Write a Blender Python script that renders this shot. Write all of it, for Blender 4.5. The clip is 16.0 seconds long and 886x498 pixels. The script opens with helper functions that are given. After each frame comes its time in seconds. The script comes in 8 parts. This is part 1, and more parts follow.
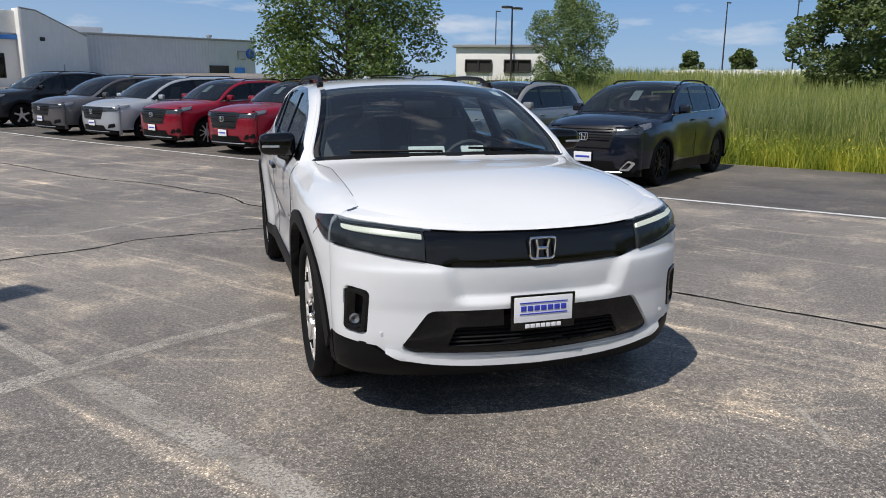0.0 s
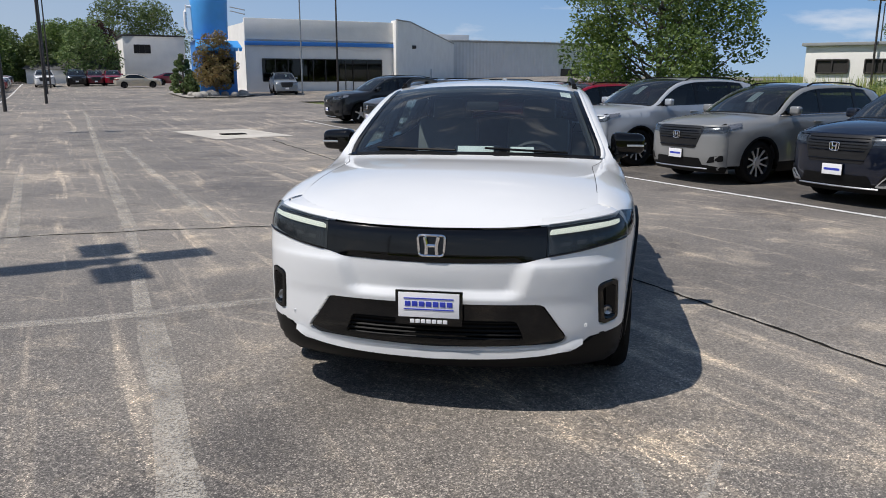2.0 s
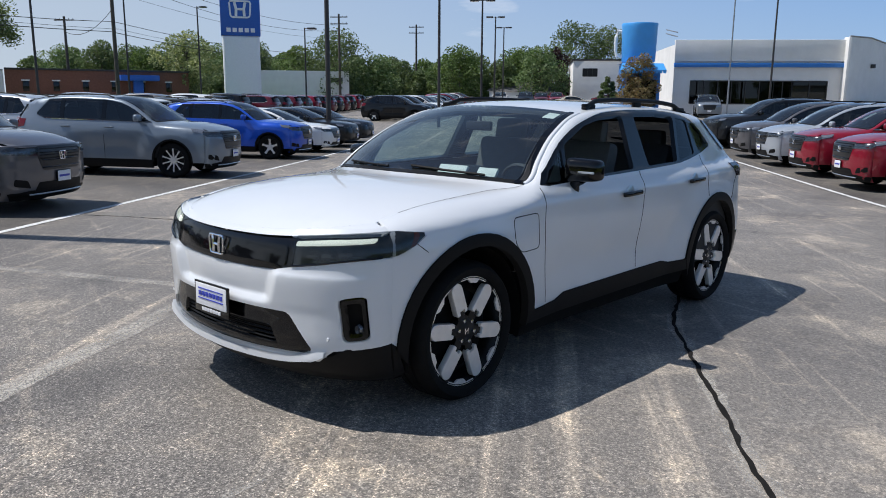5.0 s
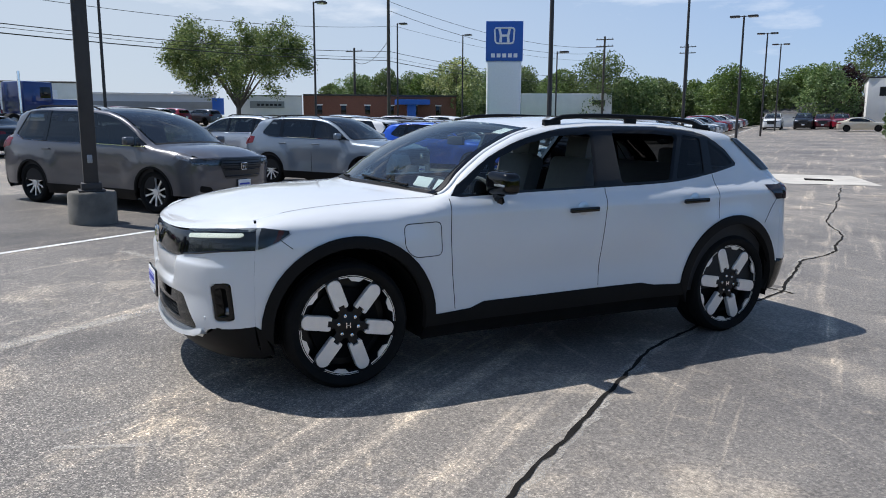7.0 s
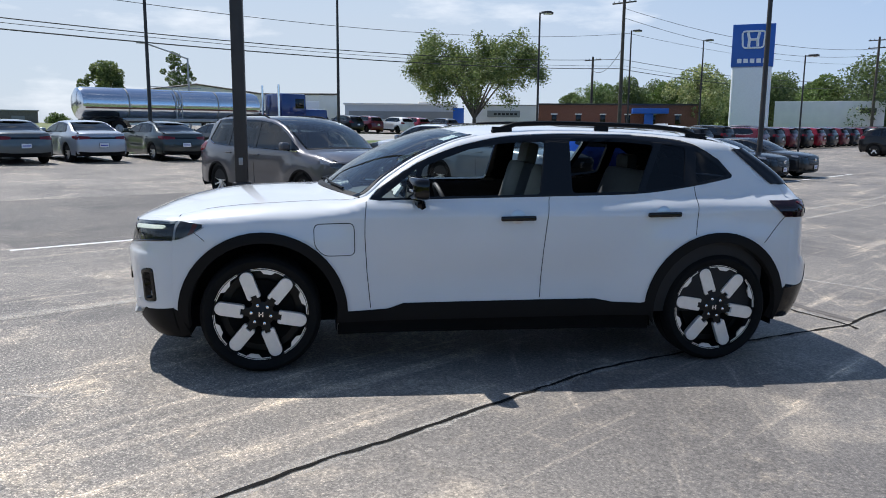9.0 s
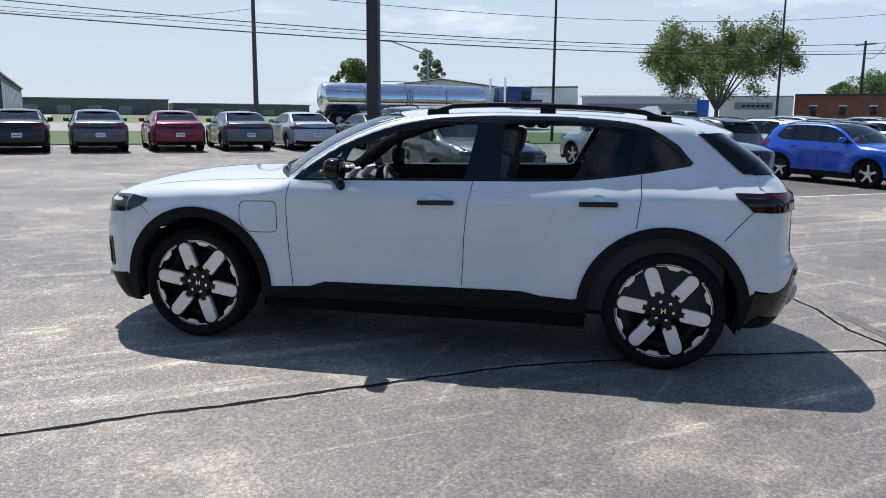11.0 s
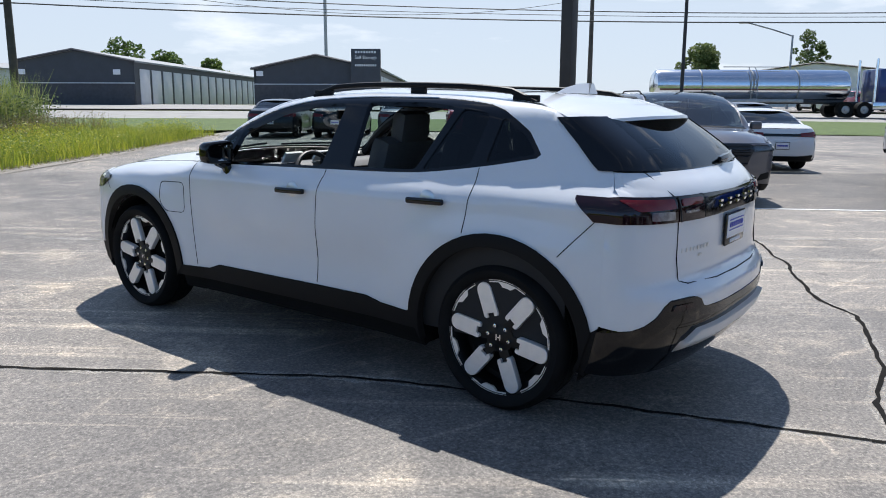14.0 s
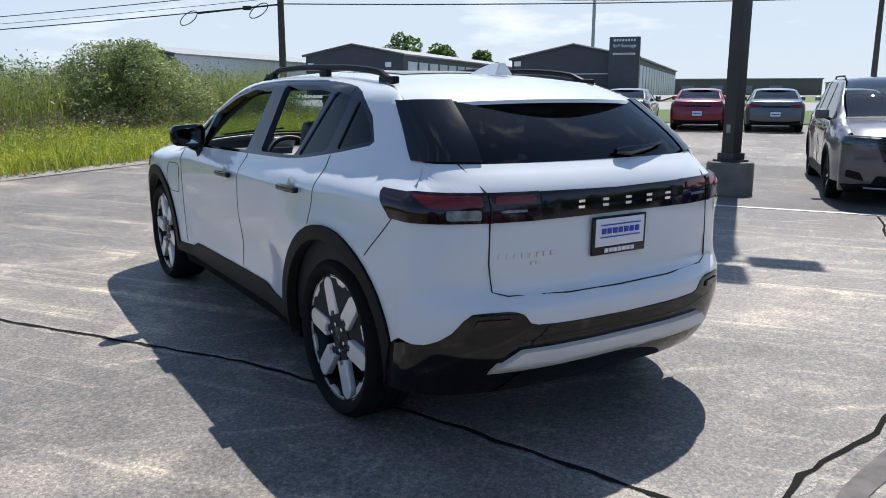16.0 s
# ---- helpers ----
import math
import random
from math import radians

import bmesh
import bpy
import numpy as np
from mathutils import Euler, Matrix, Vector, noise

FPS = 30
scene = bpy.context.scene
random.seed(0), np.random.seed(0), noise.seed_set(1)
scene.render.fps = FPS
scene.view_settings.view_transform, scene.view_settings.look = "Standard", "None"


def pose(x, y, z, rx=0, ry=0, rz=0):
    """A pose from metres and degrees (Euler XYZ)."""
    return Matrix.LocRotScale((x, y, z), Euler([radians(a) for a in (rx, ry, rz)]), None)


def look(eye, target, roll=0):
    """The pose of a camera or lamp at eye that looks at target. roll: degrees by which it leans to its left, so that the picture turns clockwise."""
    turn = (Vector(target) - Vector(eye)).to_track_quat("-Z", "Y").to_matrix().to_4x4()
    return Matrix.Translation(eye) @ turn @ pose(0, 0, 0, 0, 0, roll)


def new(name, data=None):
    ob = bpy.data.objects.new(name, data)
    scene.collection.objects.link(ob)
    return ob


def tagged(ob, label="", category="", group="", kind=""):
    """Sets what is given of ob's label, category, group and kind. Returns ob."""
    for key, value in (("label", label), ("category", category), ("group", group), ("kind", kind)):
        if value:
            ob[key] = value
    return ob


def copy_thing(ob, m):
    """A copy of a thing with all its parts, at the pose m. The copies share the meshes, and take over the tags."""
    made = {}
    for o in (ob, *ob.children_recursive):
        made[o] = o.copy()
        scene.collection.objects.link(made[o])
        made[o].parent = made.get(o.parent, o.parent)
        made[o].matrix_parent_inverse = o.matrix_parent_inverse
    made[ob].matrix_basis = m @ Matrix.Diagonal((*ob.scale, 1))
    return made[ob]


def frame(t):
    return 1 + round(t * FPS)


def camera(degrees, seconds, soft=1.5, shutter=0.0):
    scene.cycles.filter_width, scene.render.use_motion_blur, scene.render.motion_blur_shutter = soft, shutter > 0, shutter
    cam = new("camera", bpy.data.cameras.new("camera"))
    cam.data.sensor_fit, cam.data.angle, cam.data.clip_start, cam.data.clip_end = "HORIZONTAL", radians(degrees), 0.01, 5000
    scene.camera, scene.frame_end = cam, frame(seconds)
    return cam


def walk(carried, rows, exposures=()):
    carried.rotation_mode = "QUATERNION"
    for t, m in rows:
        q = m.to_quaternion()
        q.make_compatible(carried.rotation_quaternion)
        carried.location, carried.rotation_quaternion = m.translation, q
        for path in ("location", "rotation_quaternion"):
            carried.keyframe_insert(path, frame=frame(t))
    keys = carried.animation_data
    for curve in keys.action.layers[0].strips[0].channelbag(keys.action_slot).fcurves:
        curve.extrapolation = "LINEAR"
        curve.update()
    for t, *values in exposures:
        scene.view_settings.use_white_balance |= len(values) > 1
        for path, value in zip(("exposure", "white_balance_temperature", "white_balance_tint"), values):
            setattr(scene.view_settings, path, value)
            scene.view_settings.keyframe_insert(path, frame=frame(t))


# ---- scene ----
cam = camera(60.2, 16.0, 0.95)
PATH = [
    (0, (-1.428, -5.56, 1.637), (-0.856, -3.695, 1.195), 0.4),
    (0.5, (-0.929, -5.766, 1.646), (-0.567, -3.849, 1.203), 0.6),
    (1, (-0.437, -5.827, 1.64), (-0.299, -3.882, 1.193), 0.5),
    (1.5, (0.1, -5.906, 1.653), (0.007, -3.958, 1.207), 0.3),
    (2, (0.603, -5.844, 1.637), (0.292, -3.917, 1.198), 0.1),
    (2.5, (1.125, -5.757, 1.638), (0.614, -3.873, 1.207), 0.1),
    (3, (1.606, -5.588, 1.623), (0.913, -3.76, 1.202), 0.2),
    (3.5, (2.049, -5.37, 1.636), (1.185, -3.615, 1.219), 0.4),
    (4, (2.535, -5.139, 1.649), (1.515, -3.468, 1.239), 0.5),
    (6.5, (4.677, -3.442, 1.59), (3.012, -2.391, 1.241), 0.2),
    (7, (5.016, -3.06, 1.596), (3.27, -2.145, 1.259), 0.3),
    (7.5, (5.322, -2.639, 1.602), (3.51, -1.861, 1.273), 0.5),
    (8, (5.548, -2.182, 1.602), (3.677, -1.551, 1.281), 0.5),
    (10.5, (5.845, 0.435, 1.553), (3.879, 0.273, 1.218), 0.5),
    (11, (5.721, 0.939, 1.536), (3.775, 0.622, 1.196), 0.5),
    (11.5, (5.557, 1.434, 1.531), (3.643, 0.965, 1.187), 0.5),
    (12, (5.316, 1.912, 1.529), (3.448, 1.287, 1.181), 0.3),
    (12.5, (5.035, 2.334, 1.526), (3.223, 1.563, 1.176), 0.2),
    (13, (4.731, 2.768, 1.531), (2.987, 1.856, 1.174), 0.1),
    (13.5, (4.41, 3.125, 1.521), (2.742, 2.083, 1.158), 0.3),
    (14, (4.066, 3.521, 1.505), (2.486, 2.353, 1.134), 0.2),
    (14.5, (3.671, 3.844, 1.488), (2.193, 2.552, 1.107), 0.1),
    (15, (3.273, 4.197, 1.482), (1.912, 2.784, 1.095), 0.1),
    (15.5, (2.854, 4.451, 1.475), (1.621, 2.926, 1.083), 0.1),
    (16, (2.414, 4.674, 1.473), (1.332, 3.039, 1.076), 0.1),
]
walk(cam, [(t, look(eye, target, roll)) for t, eye, target, roll in PATH], [(0, 0.06, 6850, 11), (2.5, 0.08, 6800, 11), (4, 0.12, 6550, 10), (7, 0.34, 6420, 10), (11, 0.45, 6400, 10), (14, 0.58, 6480, 10), (16, 0.60, 6500, 10)])

# world, sun, sky ------------------------------------------------------------
SUN_TO = Vector((-0.42, -0.30, 0.857)).normalized()
sun_elev = math.asin(SUN_TO.z)
sun_az = math.atan2(SUN_TO.x, SUN_TO.y)
world = bpy.data.worlds.new("sky")
scene.world = world
world.use_nodes = True
wn, wl = world.node_tree.nodes, world.node_tree.links
wn.clear()
w_out = wn.new("ShaderNodeOutputWorld")
w_bg = wn.new("ShaderNodeBackground")
w_bg.inputs["Strength"].default_value = 0.092
w_sky = wn.new("ShaderNodeTexSky")
w_sky.sky_type = "NISHITA"
w_sky.sun_disc = False
w_sky.sun_elevation = sun_elev
w_sky.sun_rotation = sun_az
w_sky.air_density = 1.0
w_sky.dust_density = 0.15
w_sky.ozone_density = 3.0
w_co = wn.new("ShaderNodeTexCoord")
w_map = wn.new("ShaderNodeMapping")
w_map.inputs["Scale"].default_value = (3.2, 3.2, 13.0)
w_noise = wn.new("ShaderNodeTexNoise")
w_noise.inputs["Scale"].default_value = 1.35
w_noise.inputs["Detail"].default_value = 7.0
w_noise.inputs["Roughness"].default_value = 0.56
w_ramp = wn.new("ShaderNodeValToRGB")
w_ramp.color_ramp.elements[0].position, w_ramp.color_ramp.elements[0].color = 0.57, (0, 0, 0, 1)
w_ramp.color_ramp.elements[1].position, w_ramp.color_ramp.elements[1].color = 0.76, (0.75, 0.75, 0.75, 1)
w_mix = wn.new("ShaderNodeMixRGB")
w_mix.inputs["Color2"].default_value = (9.0, 9.2, 9.6, 1)
wl.new(w_co.outputs["Generated"], w_map.inputs["Vector"])
wl.new(w_map.outputs["Vector"], w_noise.inputs["Vector"])
wl.new(w_noise.outputs["Fac"], w_ramp.inputs["Fac"])
wl.new(w_ramp.outputs["Color"], w_mix.inputs["Fac"])
w_sep = wn.new("ShaderNodeSeparateXYZ")
w_hz = wn.new("ShaderNodeValToRGB")
w_hz.color_ramp.elements[0].position, w_hz.color_ramp.elements[0].color = 0.12, (0.9, 0.9, 0.9, 1)
w_hz.color_ramp.elements[1].position, w_hz.color_ramp.elements[1].color = 0.42, (0, 0, 0, 1)
w_pale = wn.new("ShaderNodeMixRGB")
wl.new(w_co.outputs["Generated"], w_sep.inputs["Vector"])
wl.new(w_sep.outputs["Z"], w_hz.inputs["Fac"])
# haze lies thicker on the sun's side of the sky
w_dot = wn.new("ShaderNodeVectorMath")
w_dot.operation = "DOT_PRODUCT"
w_dot.inputs[1].default_value = Vector((SUN_TO.x, SUN_TO.y, 0)).normalized()
wl.new(w_co.outputs["Generated"], w_dot.inputs[0])
w_side = wn.new("ShaderNodeMapRange")
for k, v in (("From Min", -0.75), ("From Max", 0.75), ("To Min", 0.0), ("To Max", 1.0)):
    w_side.inputs[k].default_value = v
wl.new(w_dot.outputs["Value"], w_side.inputs["Value"])
w_up = wn.new("ShaderNodeMapRange")
w_up.inputs["From Max"].default_value = 0.14
wl.new(w_sep.outputs["Z"], w_up.inputs["Value"])
w_blue = wn.new("ShaderNodeMixRGB")
w_blue.inputs["Color1"].default_value, w_blue.inputs["Color2"].default_value = (3.1, 5.0, 7.6, 1), (1.25, 3.3, 7.2, 1)
wl.new(w_up.outputs["Result"], w_blue.inputs["Fac"])
w_haze = wn.new("ShaderNodeMixRGB")
w_haze.inputs["Color2"].default_value = (4.9, 5.6, 6.6, 1)
wl.new(w_side.outputs["Result"], w_haze.inputs["Fac"])
wl.new(w_blue.outputs["Color"], w_haze.inputs["Color1"])
wl.new(w_haze.outputs["Color"], w_pale.inputs["Color2"])
wl.new(w_hz.outputs["Color"], w_pale.inputs["Fac"])
wl.new(w_sky.outputs["Color"], w_pale.inputs["Color1"])
wl.new(w_pale.outputs["Color"], w_mix.inputs["Color1"])
wl.new(w_mix.outputs["Color"], w_bg.inputs["Color"])
wl.new(w_bg.outputs["Background"], w_out.inputs["Surface"])
sun = new("sun", bpy.data.lights.new("sun", "SUN"))
sun.data.energy = 4.1
sun.data.angle = radians(0.53)
sun.data.color = (1.0, 0.98, 0.955)
sun.matrix_world = Matrix.Translation((0, 0, 30)) @ SUN_TO.to_track_quat("Z", "Y").to_matrix().to_4x4()
scene.view_settings.exposure = 0.0

# materials ------------------------------------------------------------------
MATS = {}


def node_mat(name):
    m = bpy.data.materials.new(name)
    m.use_nodes = True
    b = m.node_tree.nodes["Principled BSDF"]
    return m, m.node_tree.nodes, m.node_tree.links, b


def noise_node(nodes, links, co, scale, detail=5.0, rough=0.55):
    n = nodes.new("ShaderNodeTexNoise")
    n.inputs["Scale"].default_value, n.inputs["Detail"].default_value, n.inputs["Roughness"].default_value = scale, detail, rough
    links.new(co, n.inputs["Vector"])
    return n.outputs["Fac"]


def ramp_node(nodes, links, fac, stops):
    r = nodes.new("ShaderNodeValToRGB")
    els = r.color_ramp.elements
    while len(els) < len(stops):
        els.new(0.5)
    for e, (p, c) in zip(els, stops):
        e.position, e.color = p, (*c, 1) if len(c) == 3 else c
    links.new(fac, r.inputs["Fac"])
    return r.outputs["Color"]


def mix_node(nodes, links, fac, a, b, blend="MIX"):
    m = nodes.new("ShaderNodeMixRGB")
    m.blend_type = blend
    for sock, v in (("Fac", fac), ("Color1", a), ("Color2", b)):
        if isinstance(v, (int, float)):
            m.inputs[sock].default_value = v
        elif isinstance(v, tuple):
            m.inputs[sock].default_value = (*v, 1) if len(v) == 3 else v
        else:
            links.new(v, m.inputs[sock])
    return m.outputs["Color"]


def bump_node(nodes, links, height, strength, distance, b):
    n = nodes.new("ShaderNodeBump")
    n.inputs["Strength"].default_value, n.inputs["Distance"].default_value = strength, distance
    links.new(height, n.inputs["Height"])
    links.new(n.outputs["Normal"], b.inputs["Normal"])


def plain(name, color, rough=0.5, metal=0.0, coat=0.0, vary=0.12, scale=6.0, bump=0.0, spec=0.5, emit=0.0):
    """A surface with slight grain and mottling at two scales."""
    if name in MATS:
        return MATS[name]
    m, N, L, b = node_mat(name)
    co = N.new("ShaderNodeTexCoord").outputs["Object"]
    f1 = noise_node(N, L, co, scale, 6)
    f2 = noise_node(N, L, co, scale * 14, 3)
    lo = tuple(c * (1 - vary) for c in color)
    hi = tuple(min(1, c * (1 + vary)) for c in color)
    c1 = ramp_node(N, L, f1, [(0.3, lo), (0.7, hi)])
    c2 = mix_node(N, L, 0.25, c1, ramp_node(N, L, f2, [(0.3, lo), (0.7, hi)]))
    L.new(c2, b.inputs["Base Color"])
    b.inputs["Roughness"].default_value, b.inputs["Metallic"].default_value = rough, metal
    b.inputs["Coat Weight"].default_value = coat
    b.inputs["Coat Roughness"].default_value = 0.03
    b.inputs["Specular IOR Level"].default_value = spec
    if emit:
        b.inputs["Emission Color"].default_value = (*color, 1)
        b.inputs["Emission Strength"].default_value = emit
    if bump:
        bump_node(N, L, f2, 0.5, bump, b)
    MATS[name] = m
    return m


def glass(name, tint, gloss_rough=0.0, ior=1.5, sheen=0.0):
    """A thin tinted pane: light passes straight through, the surface mirrors by Fresnel; a pale diffuse film can stand
    in for mirrored sky.
    """
    if name in MATS:
        return MATS[name]
    m = bpy.data.materials.new(name)
    m.use_nodes = True
    N, L = m.node_tree.nodes, m.node_tree.links
    N.clear()
    o = N.new("ShaderNodeOutputMaterial")
    mx = N.new("ShaderNodeMixShader")
    tr = N.new("ShaderNodeBsdfTransparent")
    tr.inputs["Color"].default_value = (*tint, 1)
    gl = N.new("ShaderNodeBsdfGlossy")
    gl.inputs["Roughness"].default_value = gloss_rough
    f0 = ((ior - 1) / (ior + 1)) ** 2
    lw, po, ma = N.new("ShaderNodeLayerWeight"), N.new("ShaderNodeMath"), N.new("ShaderNodeMath")
    lw.inputs["Blend"].default_value = 0.5
    po.operation, ma.operation = "POWER", "MULTIPLY_ADD"
    po.inputs[1].default_value, ma.inputs[1].default_value, ma.inputs[2].default_value = 5.0, 1 - f0, f0
    L.new(lw.outputs["Facing"], po.inputs[0])
    L.new(po.outputs[0], ma.inputs[0])
    L.new(ma.outputs[0], mx.inputs[0])
    through_pane = tr.outputs[0]
    # pale diffuse layer painted in for sky reflection on the pane
    if sheen:
        film, veil = N.new("ShaderNodeBsdfDiffuse"), N.new("ShaderNodeMixShader")
        film.inputs["Color"].default_value = (0.75, 0.78, 0.78, 1)
        veil.inputs[0].default_value = sheen
        L.new(tr.outputs[0], veil.inputs[1])
        L.new(film.outputs[0], veil.inputs[2])
        through_pane = veil.outputs[0]
    L.new(through_pane, mx.inputs[1])
    L.new(gl.outputs[0], mx.inputs[2])
    L.new(mx.outputs[0], o.inputs["Surface"])
    MATS[name] = m
    return m


def car_paint(name, color, metal=0.0, flake=0.0, coat=1.0):
    if name in MATS:
        return MATS[name]
    m, N, L, b = node_mat(name)
    co = N.new("ShaderNodeTexCoord").outputs["Object"]
    f1 = noise_node(N, L, co, 2.2, 4)
    sheen = noise_node(N, L, co, 5, 4)
    c = ramp_node(N, L, f1, [(0.3, tuple(x * 0.96 for x in color)), (0.7, color)])
    L.new(c, b.inputs["Base Color"])
    b.inputs["Metallic"].default_value = metal
    L.new(ramp_node(N, L, sheen, [(0.35, (0.30, 0.30, 0.30)), (0.75, (0.36, 0.36, 0.36))]), b.inputs["Roughness"])
    b.inputs["Specular IOR Level"].default_value = 0.2
    b.inputs["Coat Weight"].default_value = coat
    b.inputs["Coat Roughness"].default_value = 0.035
    if flake:
        bump_node(N, L, noise_node(N, L, co, 900, 1), flake, 0.0005, b)
    MATS[name] = m
    return m


M_WHITE = car_paint("pearl_white_paint", (0.715, 0.727, 0.738), 0.0)
M_CLAD = plain("black_cladding", (0.007, 0.007, 0.0075), 0.5, vary=0.2, scale=3, spec=0.14)
M_GLOSSBLACK = plain("gloss_black", (0.003, 0.003, 0.0035), 0.07, vary=0.1, spec=0.45)
M_TYRE = plain("tyre_rubber", (0.009, 0.009, 0.009), 0.75, vary=0.25, scale=9, bump=0.002, spec=0.12)
M_RIM = plain("machined_alloy", (0.86, 0.83, 0.80), 0.38, metal=0.55, vary=0.06, scale=20)
M_RIMDARK = plain("dark_alloy", (0.005, 0.005, 0.0055), 0.35, vary=0.2, spec=0.3)
M_SILVER = plain("satin_silver", (0.62, 0.63, 0.64), 0.3, metal=0.85, vary=0.05)
M_CHROME = plain("chrome", (0.85, 0.85, 0.86), 0.06, metal=1.0, vary=0.02)
M_SEAM = plain("panel_gap", (0.01, 0.01, 0.01), 0.7)
M_UNDER = plain("underbody", (0.006, 0.006, 0.006), 0.9, vary=0.3, spec=0.15)
M_LINER = plain("cabin_trim", (0.009, 0.009, 0.01), 0.7, vary=0.2)
M_DASH = plain("dash_plastic", (0.085, 0.087, 0.09), 0.6, vary=0.15, scale=8)
M_SEAT = plain("seat_leather", (0.05, 0.05, 0.052), 0.55, vary=0.15, scale=20)
M_SEATLIGHT = plain("grey_seat_leather", (0.10, 0.099, 0.096), 0.55, vary=0.1, scale=20)
M_GLASS = glass("clear_auto_glass", (0.66, 0.76, 0.74), ior=1.8)
# carries a little of the pale film that imitates reflected sky
M_SCREENGLASS = glass("dusty_windscreen", (0.58, 0.72, 0.72), ior=2.2, sheen=0.010)
M_PRIVACY = glass("privacy_glass", (0.06, 0.065, 0.07))
M_LAMPGLASS = glass("lamp_lens", (0.55, 0.57, 0.58))
M_SKID = plain("bright_satin_trim", (0.66, 0.67, 0.68), 0.35, metal=0.15, vary=0.04)
M_REVLENS = plain("clear_lamp_block", (0.10, 0.10, 0.105), 0.12, vary=0.3, scale=30)
M_LAMPDARK = plain("smoked_lamp_glass", (0.06, 0.065, 0.07), 0.08, vary=0.3, scale=30)
M_TAILRED = plain("tail_lens_red", (0.15, 0.008, 0.012), 0.08)
M_TAILDARK = plain("smoked_lens", (0.014, 0.004, 0.006), 0.05, vary=0.4, scale=14)
M_AMBER = plain("amber_reflector", (0.20, 0.035, 0.012), 0.2, coat=1.0)
M_DRL = plain("running_light", (0.95, 1.0, 0.86), 0.3, vary=0.02, emit=0.62)
M_PLATE = plain("plate_white", (0.78, 0.78, 0.80), 0.35, vary=0.03)
M_PLATEBLUE = plain("plate_blue", (0.03, 0.05, 0.42), 0.4)
M_LAMPGREY = plain("lamp_reflector", (0.30, 0.31, 0.33), 0.2, metal=0.7, vary=0.5, scale=40)
M_PAPER = plain("paper", (0.75, 0.76, 0.74), 0.8, vary=0.04)
M_SCREEN = plain("dark_screen", (0.02, 0.022, 0.025), 0.15)


# mesh helpers ---------------------------------------------------------------
def pchip(pts):
    """A smooth curve through (x, y) points with no overshoot."""
    xs, ys = np.array([p[0] for p in pts], float), np.array([p[1] for p in pts], float)
    h, d = np.diff(xs), np.diff(ys) / np.diff(xs)
    m = np.zeros(len(xs))
    m[0], m[-1] = d[0], d[-1]
    for i in range(1, len(xs) - 1):
        if d[i - 1] * d[i] > 0:
            w1, w2 = 2 * h[i] + h[i - 1], h[i] + 2 * h[i - 1]
            m[i] = (w1 + w2) / (w1 / d[i - 1] + w2 / d[i])

    def f(x):
        if x <= xs[0]:
            return float(ys[0])
        if x >= xs[-1]:
            return float(ys[-1])
        i = int(np.searchsorted(xs, x)) - 1
        i = max(0, min(i, len(h) - 1))
        t = (x - xs[i]) / h[i]
        return float((1 + 2 * t) * (1 - t) ** 2 * ys[i] + t * (1 - t) ** 2 * h[i] * m[i] + t * t * (3 - 2 * t) * ys[i + 1] + t * t * (t - 1) * h[i] * m[i + 1])

    return f


def sstep(a, b, x):
    t = max(0.0, min(1.0, (x - a) / (b - a)))
    return t * t * (3 - 2 * t)


def link_mesh(name, bm, material, parent=None, label="", sharp=38, smooth=True):
    me = bpy.data.meshes.new(name)
    lay = bm.verts.layers.float_vector.get("skin_normal")
    bm.verts.index_update()
    skin = [tuple(v[lay]) for v in bm.verts] if lay else None
    bm.to_mesh(me)
    bm.free()
    if smooth:
        me.polygons.foreach_set("use_smooth", [True] * len(me.polygons))
        if skin and all(abs(n[0]) + abs(n[1]) + abs(n[2]) > 0.5 for n in skin):
            me.normals_split_custom_set_from_vertices(skin)
        else:
            me.set_sharp_from_angle(angle=radians(sharp))
    for m in material if isinstance(material, (list, tuple)) else [material]:
        me.materials.append(m)
    ob = new(name, me)
    if parent:
        ob.parent = parent
    if label:
        tagged(ob, label)
    return ob


part = link_mesh


def flat_patch(outer, holes=(), du=0.1, dv=0.1):
    """A flat sheet in (u, v), cut into a grid fine enough to be bent."""
    bm = bmesh.new()
    for loop in [outer, *holes]:
        vs = [bm.verts.new((u, v, 0)) for u, v in loop]
        for a, b in zip(vs, vs[1:] + vs[:1]):
            bm.edges.new((a, b))
    bmesh.ops.triangle_fill(bm, edges=bm.edges[:], use_beauty=True, normal=(0, 0, 1))
    bm.normal_update()
    bmesh.ops.reverse_faces(bm, faces=[f for f in bm.faces if f.normal.z < 0])
    for ax, step in ((0, du), (1, dv)):
        if step <= 0:
            continue
        lo, hi = min(v.co[ax] for v in bm.verts), max(v.co[ax] for v in bm.verts)
        k = math.ceil(lo / step + 0.05)
        while k * step < hi - 0.05 * step:
            co, no = [0, 0, 0], [0, 0, 0]
            co[ax], no[ax] = k * step, 1
            bmesh.ops.bisect_plane(bm, geom=bm.verts[:] + bm.edges[:] + bm.faces[:], dist=1e-5, plane_co=co, plane_no=no)
            k += 1
    return bm


def skin_point(fmap, u, v):
    """A point of a surface and its outward normal."""
    e = 0.004
    p = fmap(u, v, 0.0)
    s = -e if u > 0 else e
    across = (fmap(u + s, v, 0.0) - p) * (1 if s > 0 else -1)
    n = across.cross(fmap(u, v + e, 0.0) - fmap(u, v - e, 0.0))
    ref = fmap(u, v, 0.01) - p
    n = n.normalized() if n.length > 1e-12 else ref.normalized()
    return p, n if n.dot(ref) >= -1e-9 else -n


